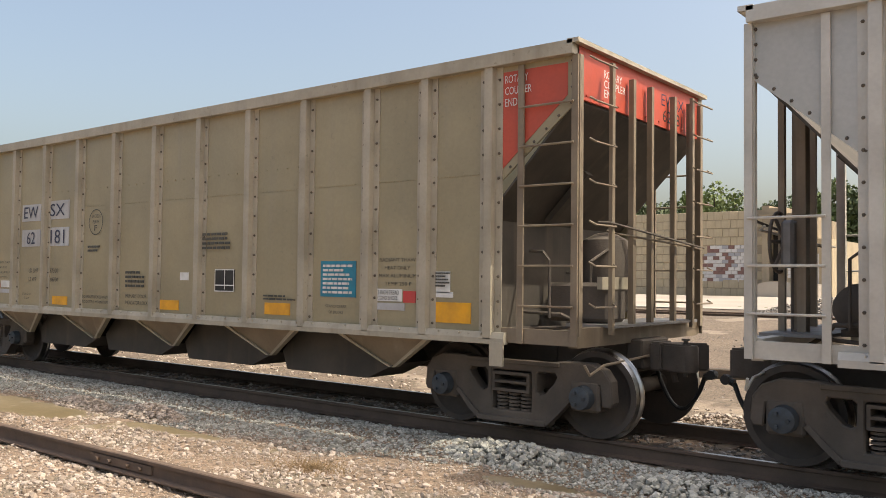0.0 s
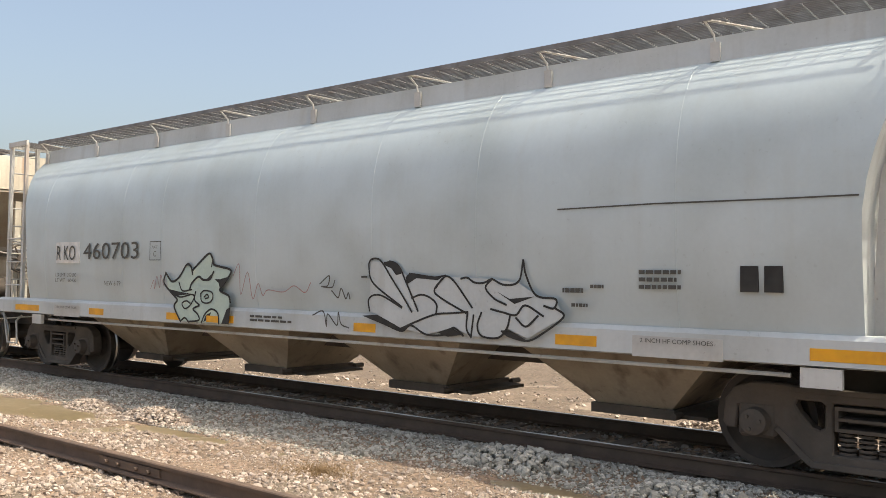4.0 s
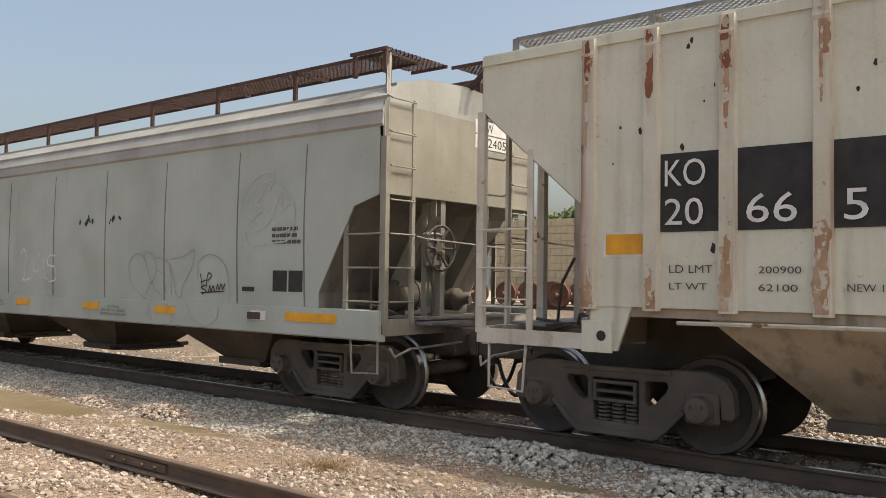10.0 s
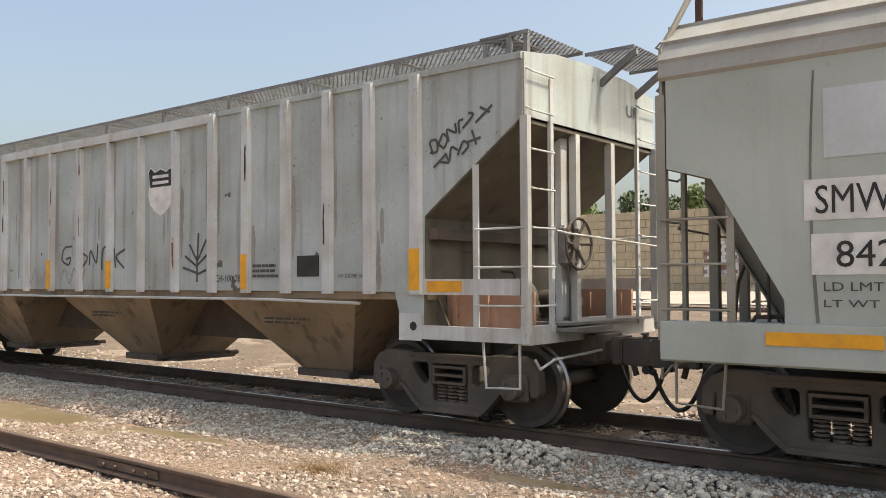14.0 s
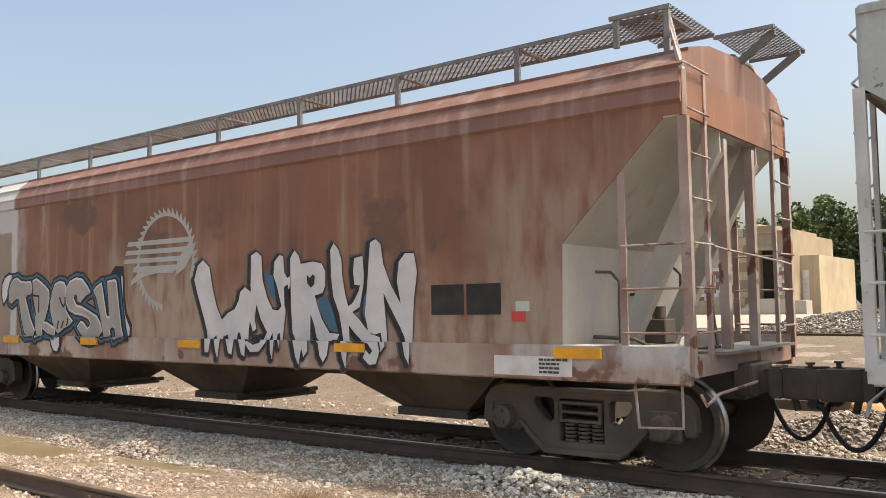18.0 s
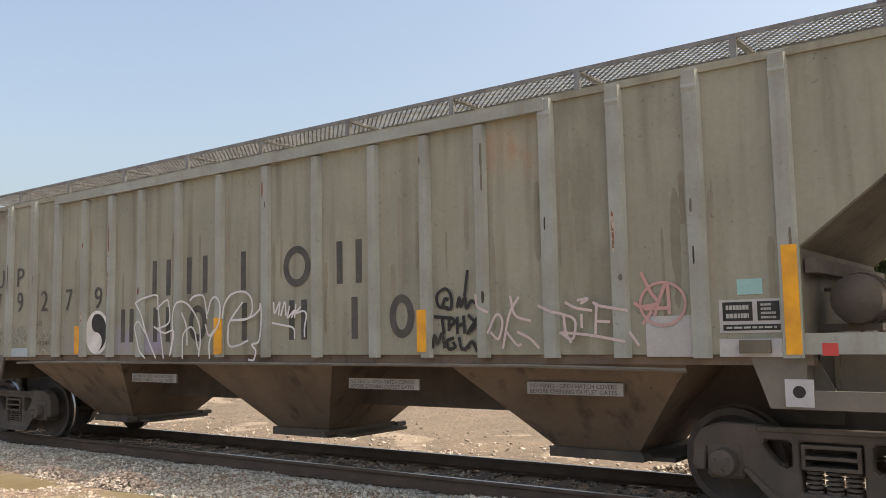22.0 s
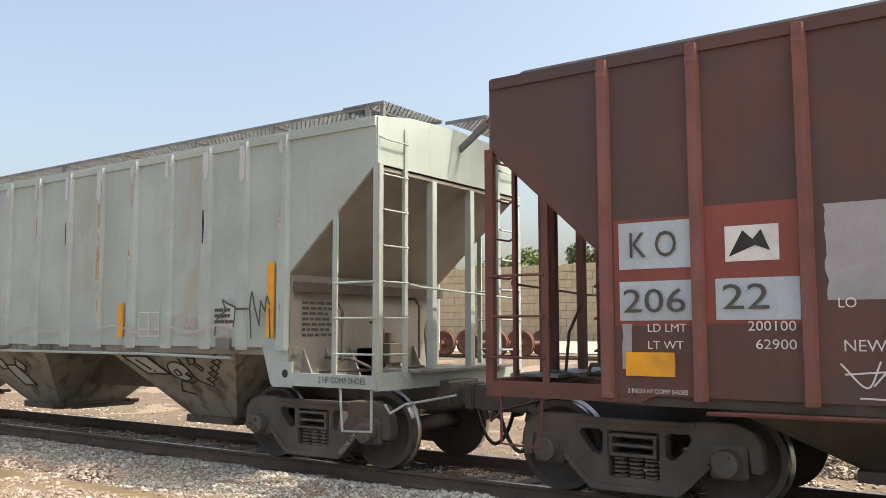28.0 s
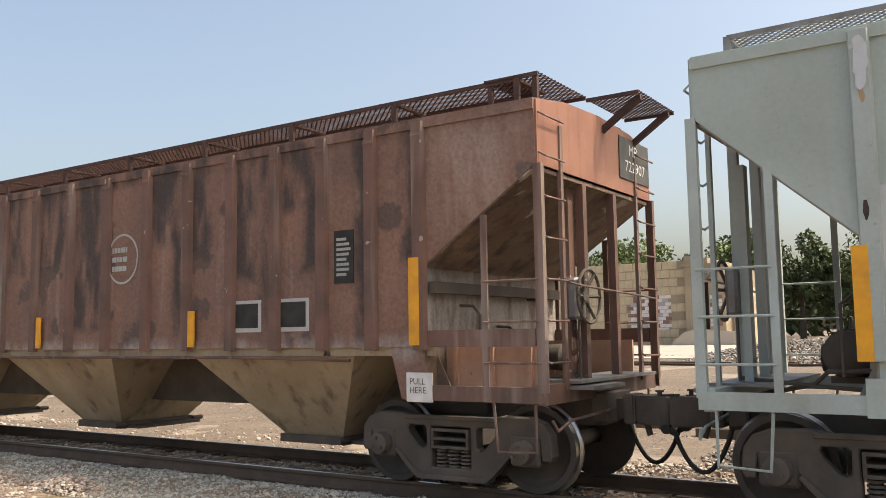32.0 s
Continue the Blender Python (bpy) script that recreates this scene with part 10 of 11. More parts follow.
GB = -1.6565
flat_fill(car_b, XB, [(-29.97, 1.73), (-29.81, 1.61), (-29.64, 1.67), (-29.46, 1.85), (-29.32, 1.77), (-29.13, 1.90), (-28.95, 2.00), (-28.84, 1.85), (-28.51, 1.79), (-28.46, 1.74), (-28.69, 1.50), (-28.46, 1.39), (-28.51, 1.25), (-28.65, 1.05), (-29.58, 1.05), (-29.74, 1.25), (-29.71, 1.37), (-29.90, 1.50)], GB, "graf_mint")
for q in ([(-28.82, 1.65), (-28.70, 1.65), (-28.54, 1.68), (-28.46, 1.72), (-28.59, 1.60), (-28.69, 1.50), (-28.73, 1.60)], [(-29.90, 1.50), (-29.74, 1.40), (-29.33, 1.44), (-29.58, 1.46)], [(-29.07, 1.64), (-28.92, 1.65), (-28.84, 1.75), (-28.98, 1.66)], [(-28.65, 1.05), (-28.54, 1.25), (-28.46, 1.28), (-28.49, 1.05)], [(-29.05, 1.06), (-29.0, 1.15), (-28.88, 1.2), (-28.92, 1.1)]):
    flat_fill(car_b, XB, q, GB - 0.002, "black")
stripe(car_b, XB, -28.98, -28.72, 1.06, 1.15, "yellow", GB, "reflector")
scrawl(car_b, XB, [[(-29.97, 1.73), (-30.01, 1.60), (-29.90, 1.50), (-29.74, 1.40), (-29.67, 1.34), (-29.74, 1.25), (-29.58, 1.05)], [(-29.97, 1.73), (-29.81, 1.61), (-29.64, 1.67), (-29.46, 1.85), (-29.36, 1.82), (-29.32, 1.72)], [(-29.32, 1.77), (-29.13, 1.90), (-28.95, 2.00), (-28.87, 1.93), (-28.84, 1.85), (-28.70, 1.82), (-28.51, 1.79), (-28.46, 1.74), (-28.59, 1.60), (-28.69, 1.50), (-28.50, 1.43), (-28.46, 1.34)], [(-29.38, 1.50), (-29.33, 1.59), (-29.18, 1.68), (-29.07, 1.64), (-28.92, 1.65), (-28.84, 1.75)]], 0.032, GB - 0.004, "black", label="black outlined sprayed cartoon")
scrawl(car_b, XB, [[(-28.87, 1.91), (-28.89, 1.82)], [(-29.64, 1.60), (-29.55, 1.48), (-29.33, 1.50)], [(-29.74, 1.42), (-29.58, 1.39), (-29.33, 1.43), (-29.27, 1.39), (-29.36, 1.28), (-29.48, 1.23), (-29.55, 1.30), (-29.45, 1.34), (-29.36, 1.31)], [(-29.12, 1.45), (-29.04, 1.49), (-28.87, 1.47), (-28.85, 1.38), (-28.95, 1.32), (-29.09, 1.34), (-29.12, 1.44)], [(-29.04, 1.40), (-28.98, 1.44), (-28.94, 1.40), (-29.01, 1.38)]], 0.022, GB - 0.004, "black")
scrawl(car_b, XB, [[(-29.24, 1.47), (-29.26, 1.36), (-29.15, 1.29)], [(-29.15, 1.28), (-29.29, 1.23), (-29.18, 1.16), (-29.15, 1.08), (-29.38, 1.05)], [(-29.09, 1.05), (-29.01, 1.17), (-28.87, 1.24), (-28.73, 1.19), (-28.70, 1.05)], [(-29.58, 1.05), (-29.48, 1.10), (-29.39, 1.05)]], 0.026, GB - 0.004, "black")
M["fadedred"] = mat("fadedred", (0.33, 0.17, 0.17), (0.30, 0.24, 0.24), 6, 0.6)
scrawl(car_b, XB, [[(-30.35, 1.5), (-30.28, 1.62), (-30.25, 1.5), (-30.2, 1.68), (-30.12, 1.52), (-30.1, 1.7), (-30.02, 1.55)], [(-28.42, 1.7), (-28.3, 1.85), (-28.25, 1.45), (-28.12, 1.75), (-28.0, 1.4), (-27.9, 1.6), (-27.8, 1.45), (-27.7, 1.52), (-27.4, 1.5), (-27.2, 1.58), (-27.0, 1.5), (-26.9, 1.62)]], 0.013, GB, "fadedred")
flat_fill(car_b, XB, [(-25.90, 1.31), (-25.90, 1.89), (-25.71, 1.86), (-25.52, 1.86), (-25.34, 1.71), (-24.94, 1.69), (-24.75, 1.71), (-24.50, 1.70), (-24.18, 1.69), (-23.85, 1.65), (-23.64, 1.53), (-23.42, 1.49), (-23.33, 1.33), (-23.74, 1.10), (-23.99, 1.19), (-24.10, 1.09), (-24.44, 1.09), (-24.67, 1.17), (-25.05, 1.08), (-25.41, 1.13), (-25.78, 1.27)], GB, "silver_pale")
for q in ([(-25.70, 1.84), (-25.6, 1.89), (-25.48, 1.85), (-25.42, 1.74), (-25.5, 1.72), (-25.58, 1.8)], [(-25.36, 1.70), (-25.30, 1.75), (-24.94, 1.71), (-24.79, 1.73), (-24.9, 1.67), (-25.2, 1.69), (-25.34, 1.62)], [(-24.12, 1.56), (-23.96, 1.49), (-23.66, 1.52), (-23.90, 1.44)], [(-26.02, 1.25), (-25.78, 1.27), (-25.41, 1.13), (-25.23, 1.19), (-25.4, 1.09), (-25.6, 1.14)], [(-24.9, 1.11), (-24.7, 1.17), (-24.55, 1.1), (-24.75, 1.07)], [(-24.05, 1.17), (-23.95, 1.11), (-23.74, 1.08), (-23.95, 1.17)]):
    flat_fill(car_b, XB, q, GB - 0.002, "black")
scrawl(car_b, XB, [[(-25.41, 1.37), (-25.84, 1.62), (-25.92, 1.80), (-25.90, 1.89), (-25.80, 1.91), (-25.71, 1.86), (-25.56, 1.68), (-25.37, 1.46), (-25.26, 1.32)], [(-25.68, 1.86), (-25.55, 1.87), (-25.45, 1.81), (-25.37, 1.68), (-25.26, 1.49), (-25.17, 1.33)], [(-25.90, 1.31), (-25.92, 1.43), (-25.84, 1.49), (-25.69, 1.48), (-25.41, 1.36)], [(-24.79, 1.72), (-24.94, 1.57), (-24.85, 1.48), (-24.51, 1.33)], [(-25.26, 1.47), (-25.13, 1.51), (-25.00, 1.48), (-24.91, 1.41), (-24.91, 1.32)], [(-24.92, 1.59), (-24.83, 1.69), (-24.75, 1.71), (-24.64, 1.63), (-24.43, 1.39)]], 0.022, GB - 0.004, "black", label="black sprayed outline letters with pale fill")
scrawl(car_b, XB, [[(-24.58, 1.69), (-24.50, 1.70), (-24.40, 1.65), (-24.28, 1.65), (-24.18, 1.69), (-24.26, 1.60), (-24.15, 1.49), (-24.00, 1.43)], [(-24.19, 1.38), (-24.03, 1.35), (-23.88, 1.33), (-23.77, 1.43), (-23.56, 1.33)], [(-24.18, 1.69), (-24.02, 1.63), (-23.85, 1.67), (-23.80, 1.88)], [(-23.80, 1.88), (-23.76, 1.72), (-23.64, 1.53), (-23.42, 1.50), (-23.44, 1.41), (-23.55, 1.43)], [(-23.42, 1.41), (-23.33, 1.33), (-23.58, 1.15), (-23.74, 1.08), (-23.95, 1.11), (-24.05, 1.16)], [(-23.88, 1.30), (-23.76, 1.22), (-23.62, 1.33)]], 0.022, GB - 0.004, "black")
scrawl(car_b, XB, [[(-25.41, 1.13), (-25.23, 1.20), (-24.93, 1.30), (-24.72, 1.32), (-24.49, 1.34)], [(-24.49, 1.34), (-24.50, 1.17), (-24.44, 1.08)], [(-24.44, 1.09), (-24.41, 1.31)], [(-24.31, 1.34), (-24.36, 1.20), (-24.30, 1.10), (-24.10, 1.09), (-23.99, 1.19), (-23.95, 1.32)], [(-25.64, 1.16), (-25.40, 1.10), (-25.27, 1.17), (-25.05, 1.08), (-24.79, 1.09), (-24.67, 1.17), (-24.54, 1.09)]], 0.022, GB - 0.004, "black")
scrawl(car_b, XB, [[(-26.74, 1.61), (-26.58, 1.71), (-26.60, 1.59), (-26.71, 1.58), (-26.53, 1.57), (-26.48, 1.65)], [(-26.53, 1.53), (-26.42, 1.45), (-26.37, 1.56), (-26.29, 1.44), (-26.25, 1.51), (-26.22, 1.44)], [(-26.85, 1.23), (-26.67, 1.28), (-26.61, 1.10), (-26.59, 1.25), (-26.43, 1.12), (-26.41, 1.28), (-26.36, 1.14), (-26.23, 1.10)]], 0.016, GB - 0.002, "lettergrey")
for x0, x1, z0, z1 in ((-23.35, -23.1, 1.55, 1.63), (-23.05, -22.85, 1.6, 1.66), (-23.25, -23.0, 1.42, 1.48), (-26.05, -25.95, 1.68, 1.72), (-24.9, -24.6, 1.28, 1.3)):
    bars(car_b, XB, x0, x1, z0, z1, 1, "lettergrey", -1.6475, int(-x0 * 9))
bars(car_b, XB, -28.1, -27.2, 1.10, 1.20, 2, "lettergrey", -1.6125, 9)

# ---- dark red car
scrawl(car_h, XH, [[(-136.78, 1.36), (-136.6, 1.18), (-136.5, 1.38)], [(-136.55, 1.2), (-136.4, 1.36), (-136.35, 1.2)], [(-136.75, 1.28), (-136.2, 1.33)], [(-136.65, 1.1), (-136.3, 1.12), (-136.35, 1.38)]], 0.014, -1.5475, "graf_white")
painted(car_h, "plate_mark", [[(-135.83 - XH, 1.98), (-135.57 - XH, 1.98), (-135.57 - XH, 2.25), (-135.83 - XH, 2.25), (-135.83 - XH, 1.98)]], 0.016, -1.5475, "white")
bars(car_h, XH, -126.98, -126.56, 1.50, 1.70, 3, "graf_pale", -1.5455, 4)
rg = np.random.default_rng(31)
# flaked paint in clusters, tall dark flakes and torn white skins
for x0, x1, z0, z1, n, kinds in ((-131.30, -130.85, 1.80, 2.10, 12, ("sooty", "maroon")), (-130.60, -130.38, 1.25, 1.95, 16, ("white", "palepatch", "sooty")), (-130.35, -129.1, 1.75, 1.95, 18, ("sooty",)), (-129.85, -129.6, 1.25, 1.75, 16, ("sooty", "maroon")),
                                 (-130.5, -129.08, 1.10, 1.24, 34, ("sooty", "maroon", "white")), (-132.3, -131.55, 1.15, 1.95, 22, ("graf_pale", "palepatch", "white")), (-133.5, -132.6, 1.3, 2.0, 12, ("palepatch", "white")), (-129.0, -128.8, 1.1, 1.9, 8, ("white", "sooty")), (-128.0, -127.9, 1.1, 1.7, 7, ("white", "sooty")), (-128.8, -126.4, 1.20, 1.23, 16, ("sooty",))):
    for k in range(n):
        xa, za = rg.uniform(x0, x1), rg.uniform(z0, z1)
        wide = rg.uniform(0.012, 0.05) if z1 - z0 > 0.1 else rg.uniform(0.06, 0.2)
        tall = rg.uniform(0.03, 0.15) if z1 - z0 > 0.1 else rg.uniform(0.008, 0.014)
        if all(abs(xa + wide / 2 - X) > 0.12 for X in h_ribs):
            ragged(car_h, "peeled_paint", xa - XH, xa + wide - XH, za, za + tall, -1.5455 - 0.0001 * k, rg.choice(list(kinds)), 700 + k, 0.012, 0.02)
stripe(car_h, XH, -127.82, -127.43, 1.62, 1.77, "maroon_iron", -1.5455, "torn_sticker")
for k in range(9):
    xa, za = rg.uniform(-127.80, -127.5), rg.uniform(1.63, 1.73)
    ragged(car_h, "peeled_paint", xa - XH, xa + 0.05 - XH, za, za + 0.03, -1.5515 - 0.0001 * k, "white", 760 + k, 0.01, 0.012)
bars(car_h, XH, -127.86, -127.3, 1.30, 1.50, 3, "graf_pale", -1.5455, 8)
painted(car_h, "data_frame", [[(-125.98 - XH, 1.36), (-125.55 - XH, 1.36), (-125.55 - XH, 2.04), (-125.98 - XH, 2.04), (-125.98 - XH, 1.36)], [(-125.98 - XH, 1.62), (-125.55 - XH, 1.62)]], 0.018, -1.5515, "white")
bars(car_h, XH, -125.94, -125.6, 1.4, 2.0, 7, "graf_pale", -1.5505, 4)
bm = bmesh.new()
slab(bm, [(-137.62 - XH, 2.24), (-137.5 - XH, 2.46), (-137.42 - XH, 2.38), (-137.35 - XH, 2.46), (-137.28 - XH, 2.28), (-137.4 - XH, 2.33)], "y", -1.5525, -1.5505)
part("torn_sticker", bm, "black", car_h)
bm = bmesh.new()
box(bm, 8.035, 8.042, 0.7, 1.35, 3.55, 3.95)
part("number_patch", bm, "white", car_h)
end_lettering(car_h, "KO", 0.8, 3.77, 1.1, 3.9, 8.046, "lettergrey")
end_lettering(car_h, "20622", 0.76, 3.6, 1.28, 3.72, 8.046, "lettergrey")

# ---- mint car
M["pinkhaze"] = mat("pinkhaze", (0.43, 0.375, 0.365), (0.385, 0.405, 0.39), 3.0, 0.6)
flat_fill(car_i, XI, [(-143.85, 1.88), (-143.91, 1.99), (-143.68, 1.90), (-143.70, 1.67), (-143.80, 1.65), (-143.96, 1.82)], -1.5455, "graf_white")
scrawl(car_i, XI, [[(-144.03, 1.57), (-144.01, 1.69), (-143.97, 1.79), (-143.82, 1.87)], [(-143.82, 1.87), (-143.86, 1.93), (-143.89, 2.00), (-143.80, 1.96), (-143.66, 1.91)], [(-143.65, 1.89), (-143.40, 1.89)], [(-143.40, 1.89), (-143.38, 2.04), (-143.36, 2.08), (-143.31, 1.90), (-143.25, 1.75), (-143.23, 1.69)], [(-143.23, 1.69), (-143.22, 1.84), (-143.21, 1.98)], [(-143.21, 1.98), (-143.17, 1.91), (-143.13, 1.86)], [(-143.13, 1.86), (-143.12, 1.96), (-143.10, 2.03), (-143.06, 1.94)], [(-143.40, 1.89), (-143.38, 1.73), (-143.37, 1.54)], [(-143.66, 1.90), (-143.67, 1.77), (-143.69, 1.65)], [(-143.06, 1.88), (-143.05, 1.70), (-143.04, 1.54)]], 0.026, -1.6065, "lettergrey", label="black sprayed zigzag line")
scrawl(car_i, XI, [[(-144.92, 1.57), (-144.93, 1.79), (-144.79, 1.81), (-144.77, 1.59)], [(-144.72, 1.58), (-144.71, 1.79), (-144.65, 1.66), (-144.58, 1.77), (-144.57, 1.58)], [(-144.50, 1.78), (-144.51, 1.59), (-144.40, 1.59), (-144.38, 1.77)], [(-144.33, 1.79), (-144.32, 1.57), (-144.23, 1.80)]], 0.05, -1.5465, "pinkhaze", label="faint pink sprayed letters")
ragged(car_i, "sprayed_patch", -144.04 - XI, -143.82 - XI, 1.55, 1.77, -1.5460, "pinkhaze", 77, 0.03)
boxed("latch_box", "grate", car_i, -144.05 - XI, -143.79 - XI, -1.575, -1.54, 1.39, 1.53)
bars(car_i, XI, -144.11, -143.70, 1.70, 1.92, 3, "lettergrey", -1.5442, 12)
painted(car_i, "data_frame", [[(-145.67 - XI, 1.55), (-145.23 - XI, 1.55), (-145.23 - XI, 1.87), (-145.67 - XI, 1.87), (-145.67 - XI, 1.55)], [(-145.45 - XI, 1.55), (-145.45 - XI, 1.87)], [(-145.67 - XI, 1.64), (-145.23 - XI, 1.64)]], 0.018, -1.5455, "white")
xs = np.linspace(-154.4, -143.6, 130)
scrawl(car_i, XI, [[(float(x), 1.645 + 0.045 * math.cos((x + 148.36) * 5.6) + 0.012 * math.sin(x * 3.3)) for x in xs]], 0.03, -1.6065, "pinkfaint", label="wavy faded pink line")
M["graf_straw"] = mat("graf_straw", (0.52, 0.50, 0.36), (0.45, 0.46, 0.38), 3, 0.6)
M["graf_rust"] = mat("graf_rust", (0.45, 0.36, 0.28), (0.41, 0.40, 0.36), 2.2, 0.6)
for k, (x0, x1, z0, z1) in enumerate(((-152.12, -151.88, 1.66, 1.84), (-151.98, -151.72, 1.6, 1.8), (-151.56, -151.36, 1.58, 1.92), (-151.4, -151.05, 1.62, 1.82))):
    ragged(car_i, "faded_paint", x0 - XI, x1 - XI, z0, z1, -1.5412 - 0.0003 * k, "graf_rust", 950 + k, 0.04)
for pts in ([(-152.84, 1.6), (-152.84, 2.04), (-152.72, 2.06), (-152.63, 1.96), (-152.7, 1.84), (-152.83, 1.82)], [(-153.02, 2.03), (-152.98, 2.0)], [(-153.02, 1.73), (-152.98, 1.76)],
            [(-152.33, 1.95), (-152.25, 2.05), (-152.14, 2.0), (-152.15, 1.88), (-152.32, 1.62), (-152.1, 1.63)], [(-151.95, 2.04), (-151.92, 1.72), (-151.84, 1.66), (-151.78, 1.74), (-151.77, 2.02)]):
    scrawl(car_i, XI, [pts], 0.045, -1.5445, "graf_straw", label="faded straw-yellow letter")


def dense_tag(car, xc, x0, x1, z0, z1, rows, w, y, material, seed, label):
    """Marker scribble: rows of tight looping strokes that slant and overlap."""
    rnd = random.Random(seed)
    h = (z1 - z0) / rows
    lines = []
    for r in range(rows):
        x, zb = x0 + rnd.uniform(0, 0.05), z1 - (r + 1) * h
        while x < x1:
            step = rnd.uniform(0.05, 0.10)
            kind = rnd.randrange(4)
            if kind == 0:
                lines.append([(x, zb), (x + step * 0.3, zb + h), (x + step, zb + h * 0.2), (x + step * 0.2, zb + h * 0.4)])
            elif kind == 1:
                lines.append([(x, zb + h), (x + step * 0.2, zb), (x + step, zb + h * 0.1), (x + step, zb + h * 0.9)])
            elif kind == 2:
                lines.append([(x + step, zb + h), (x, zb + h * 0.7), (x + step, zb + h * 0.4), (x, zb)])
            else:
                lines.append([(x, zb + h * 0.5), (x + step * 0.5, zb + h), (x + step, zb + h * 0.5), (x + step * 0.5, zb), (x, zb + h * 0.5)])
            x += step * rnd.uniform(0.8, 1.2)
    for k in range(0, len(lines), 10):
        scrawl(car, xc, lines[k:k + 10], w, y - 0.001 * (k // 10), material, label=label)


dense_tag(car_i, XI, -155.46, -155.0, 1.56, 1.95, 3, 0.019, -1.5465, "lettergrey", 2, "dark marker scribble")
dense_tag(car_i, XI, -154.68, -154.22, 1.52, 1.86, 3, 0.019, -1.5465, "lettergrey", 3, "dark marker scribble")
scrawl(car_i, XI, [[(-154.66, 2.05), (-154.5, 2.12), (-154.3, 2.0), (-154.22, 2.1)], [(-154.52, 2.1), (-154.45, 1.88)]], 0.028, -1.5465, "lettergrey", label="dark marker scribble")
dense_tag(car_f, XF, -103.1, -102.7, 1.02, 1.17, 1, 0.012, -1.6165, "fadedbrown", 4, "faded brown scribble")
# post tops: sunlit highlight and white wear put into one pale patch
for car, xc, ribs, zt_ in ((car_i, XI, i_ribs, 3.98), (car_e, XE, e_ribs, 3.92)):
    for i, X in enumerate(ribs):
        ragged(car, "wear_highlight", X - xc - 0.045, X - xc + 0.015 + 0.02 * (i % 3), zt_ - 0.22 - 0.09 * (i * 7 % 4), zt_ - 0.05, -1.6095, "whitepatch", 500 + i, 0.012, 0.03)
for x0, x1 in ((-156.1, -155.62), (-155.45, -154.92)):
    stripe(car_i, XI, x0, x1, 1.98, 2.74, "silver_pale", -1.5415, "number_patch")
stripe(car_i, XI, -154.72, -154.15, 1.46, 2.15, "palepatch", -1.5415, "paint_patch")
panel_text(car_i, XI, "CLEAN INSIDE GROOVES", -149.6, 1.78, -149.2, 1.81)
panel_text(car_i, XI, "2 HF COMP SHOES", -142.3, 1.03, -141.6, 1.10, "lettergrey", -1.555)


def hopper_mark(car, xc, lines, w, material, zlo=0.42, yt=1.48, yb=0.62, zt=1.39, lift=0.012, fill=None):
    """Paint on a sloping hopper face: points (x, z), set on the face."""
    def yy(z):
        return -(yb + (yt - yb) * (z - zlo) / (zt - zlo)) - lift
    bm = bmesh.new()
    if fill:
        bm.faces.new([bm.verts.new((x - xc, yy(z) + 0.004, z)) for x, z in fill])
        part("graffiti_fill", bm, "graf_pale", car)
        bm = bmesh.new()
    for pts in lines:
        for (xa, za), (xb, zb) in zip(pts, pts[1:]):
            tube(bm, (xa - xc, yy(za), za), (xb - xc, yy(zb), zb), w / 2, 5)
    part("graffiti_line", bm, material, car)


F1 = [(-149.95, 1.18), (-149.9, 0.98), (-149.7, 1.0), (-149.7, 1.15)]
F2 = [(-149.4, 1.05), (-149.25, 1.18), (-149.12, 1.05), (-149.25, 0.95)]
F3 = [(-149.72, 1.05), (-149.42, 1.06), (-149.3, 0.9), (-149.25, 0.72), (-149.6, 0.72), (-149.68, 0.9)]
for q in (F1, F2, F3):
    hopper_mark(car_i, XI, [q + q[:1]], 0.025, "black", fill=q)
q = [(-146.25, 1.27), (-145.95, 1.02), (-145.45, 1.02), (-145.7, 1.27)]
hopper_mark(car_i, XI, [q + q[:1], [(-146.0, 1.22), (-145.8, 1.08)], [(-145.76, 1.06), (-145.74, 1.045)]], 0.03, "black", fill=q)
ring = [(-145.2 + 0.22 * math.cos(a), 1.07 + 0.13 * math.sin(a)) for a in np.linspace(0, 6.283, 17)]
hopper_mark(car_i, XI, [ring, [(-145.32, 1.07), (-145.22, 1.1), (-145.2, 1.02), (-145.3, 1.0), (-145.32, 1.07)], [(-145.12, 1.03), (-145.04, 1.06), (-145.05, 0.99), (-145.12, 1.03)], [(-145.3, 0.93), (-145.1, 0.9), (-144.95, 0.95)], [(-145.35, 0.9), (-145.45, 0.78), (-145.2, 0.74)], [(-145.05, 1.25), (-144.95, 0.95), (-144.75, 0.88)]], 0.022, "black", fill=ring[:-1])
hopper_mark(car_i, XI, [[(-144.85, 1.26), (-144.9, 1.16), (-144.82, 1.18), (-144.72, 1.08), (-144.66, 1.12), (-144.76, 1.2), (-144.7, 1.26), (-144.85, 1.26)]], 0.02, "black")
for k in range(5):
    x0 = -144.75 + 0.11 * k
    hopper_mark(car_i, XI, [[(x0, 0.86 + 0.08 * k), (x0 + 0.1, 0.90 + 0.08 * k), (x0 + 0.02, 0.98 + 0.08 * k), (x0 + 0.12, 1.0 + 0.08 * k)]], 0.02, "black")

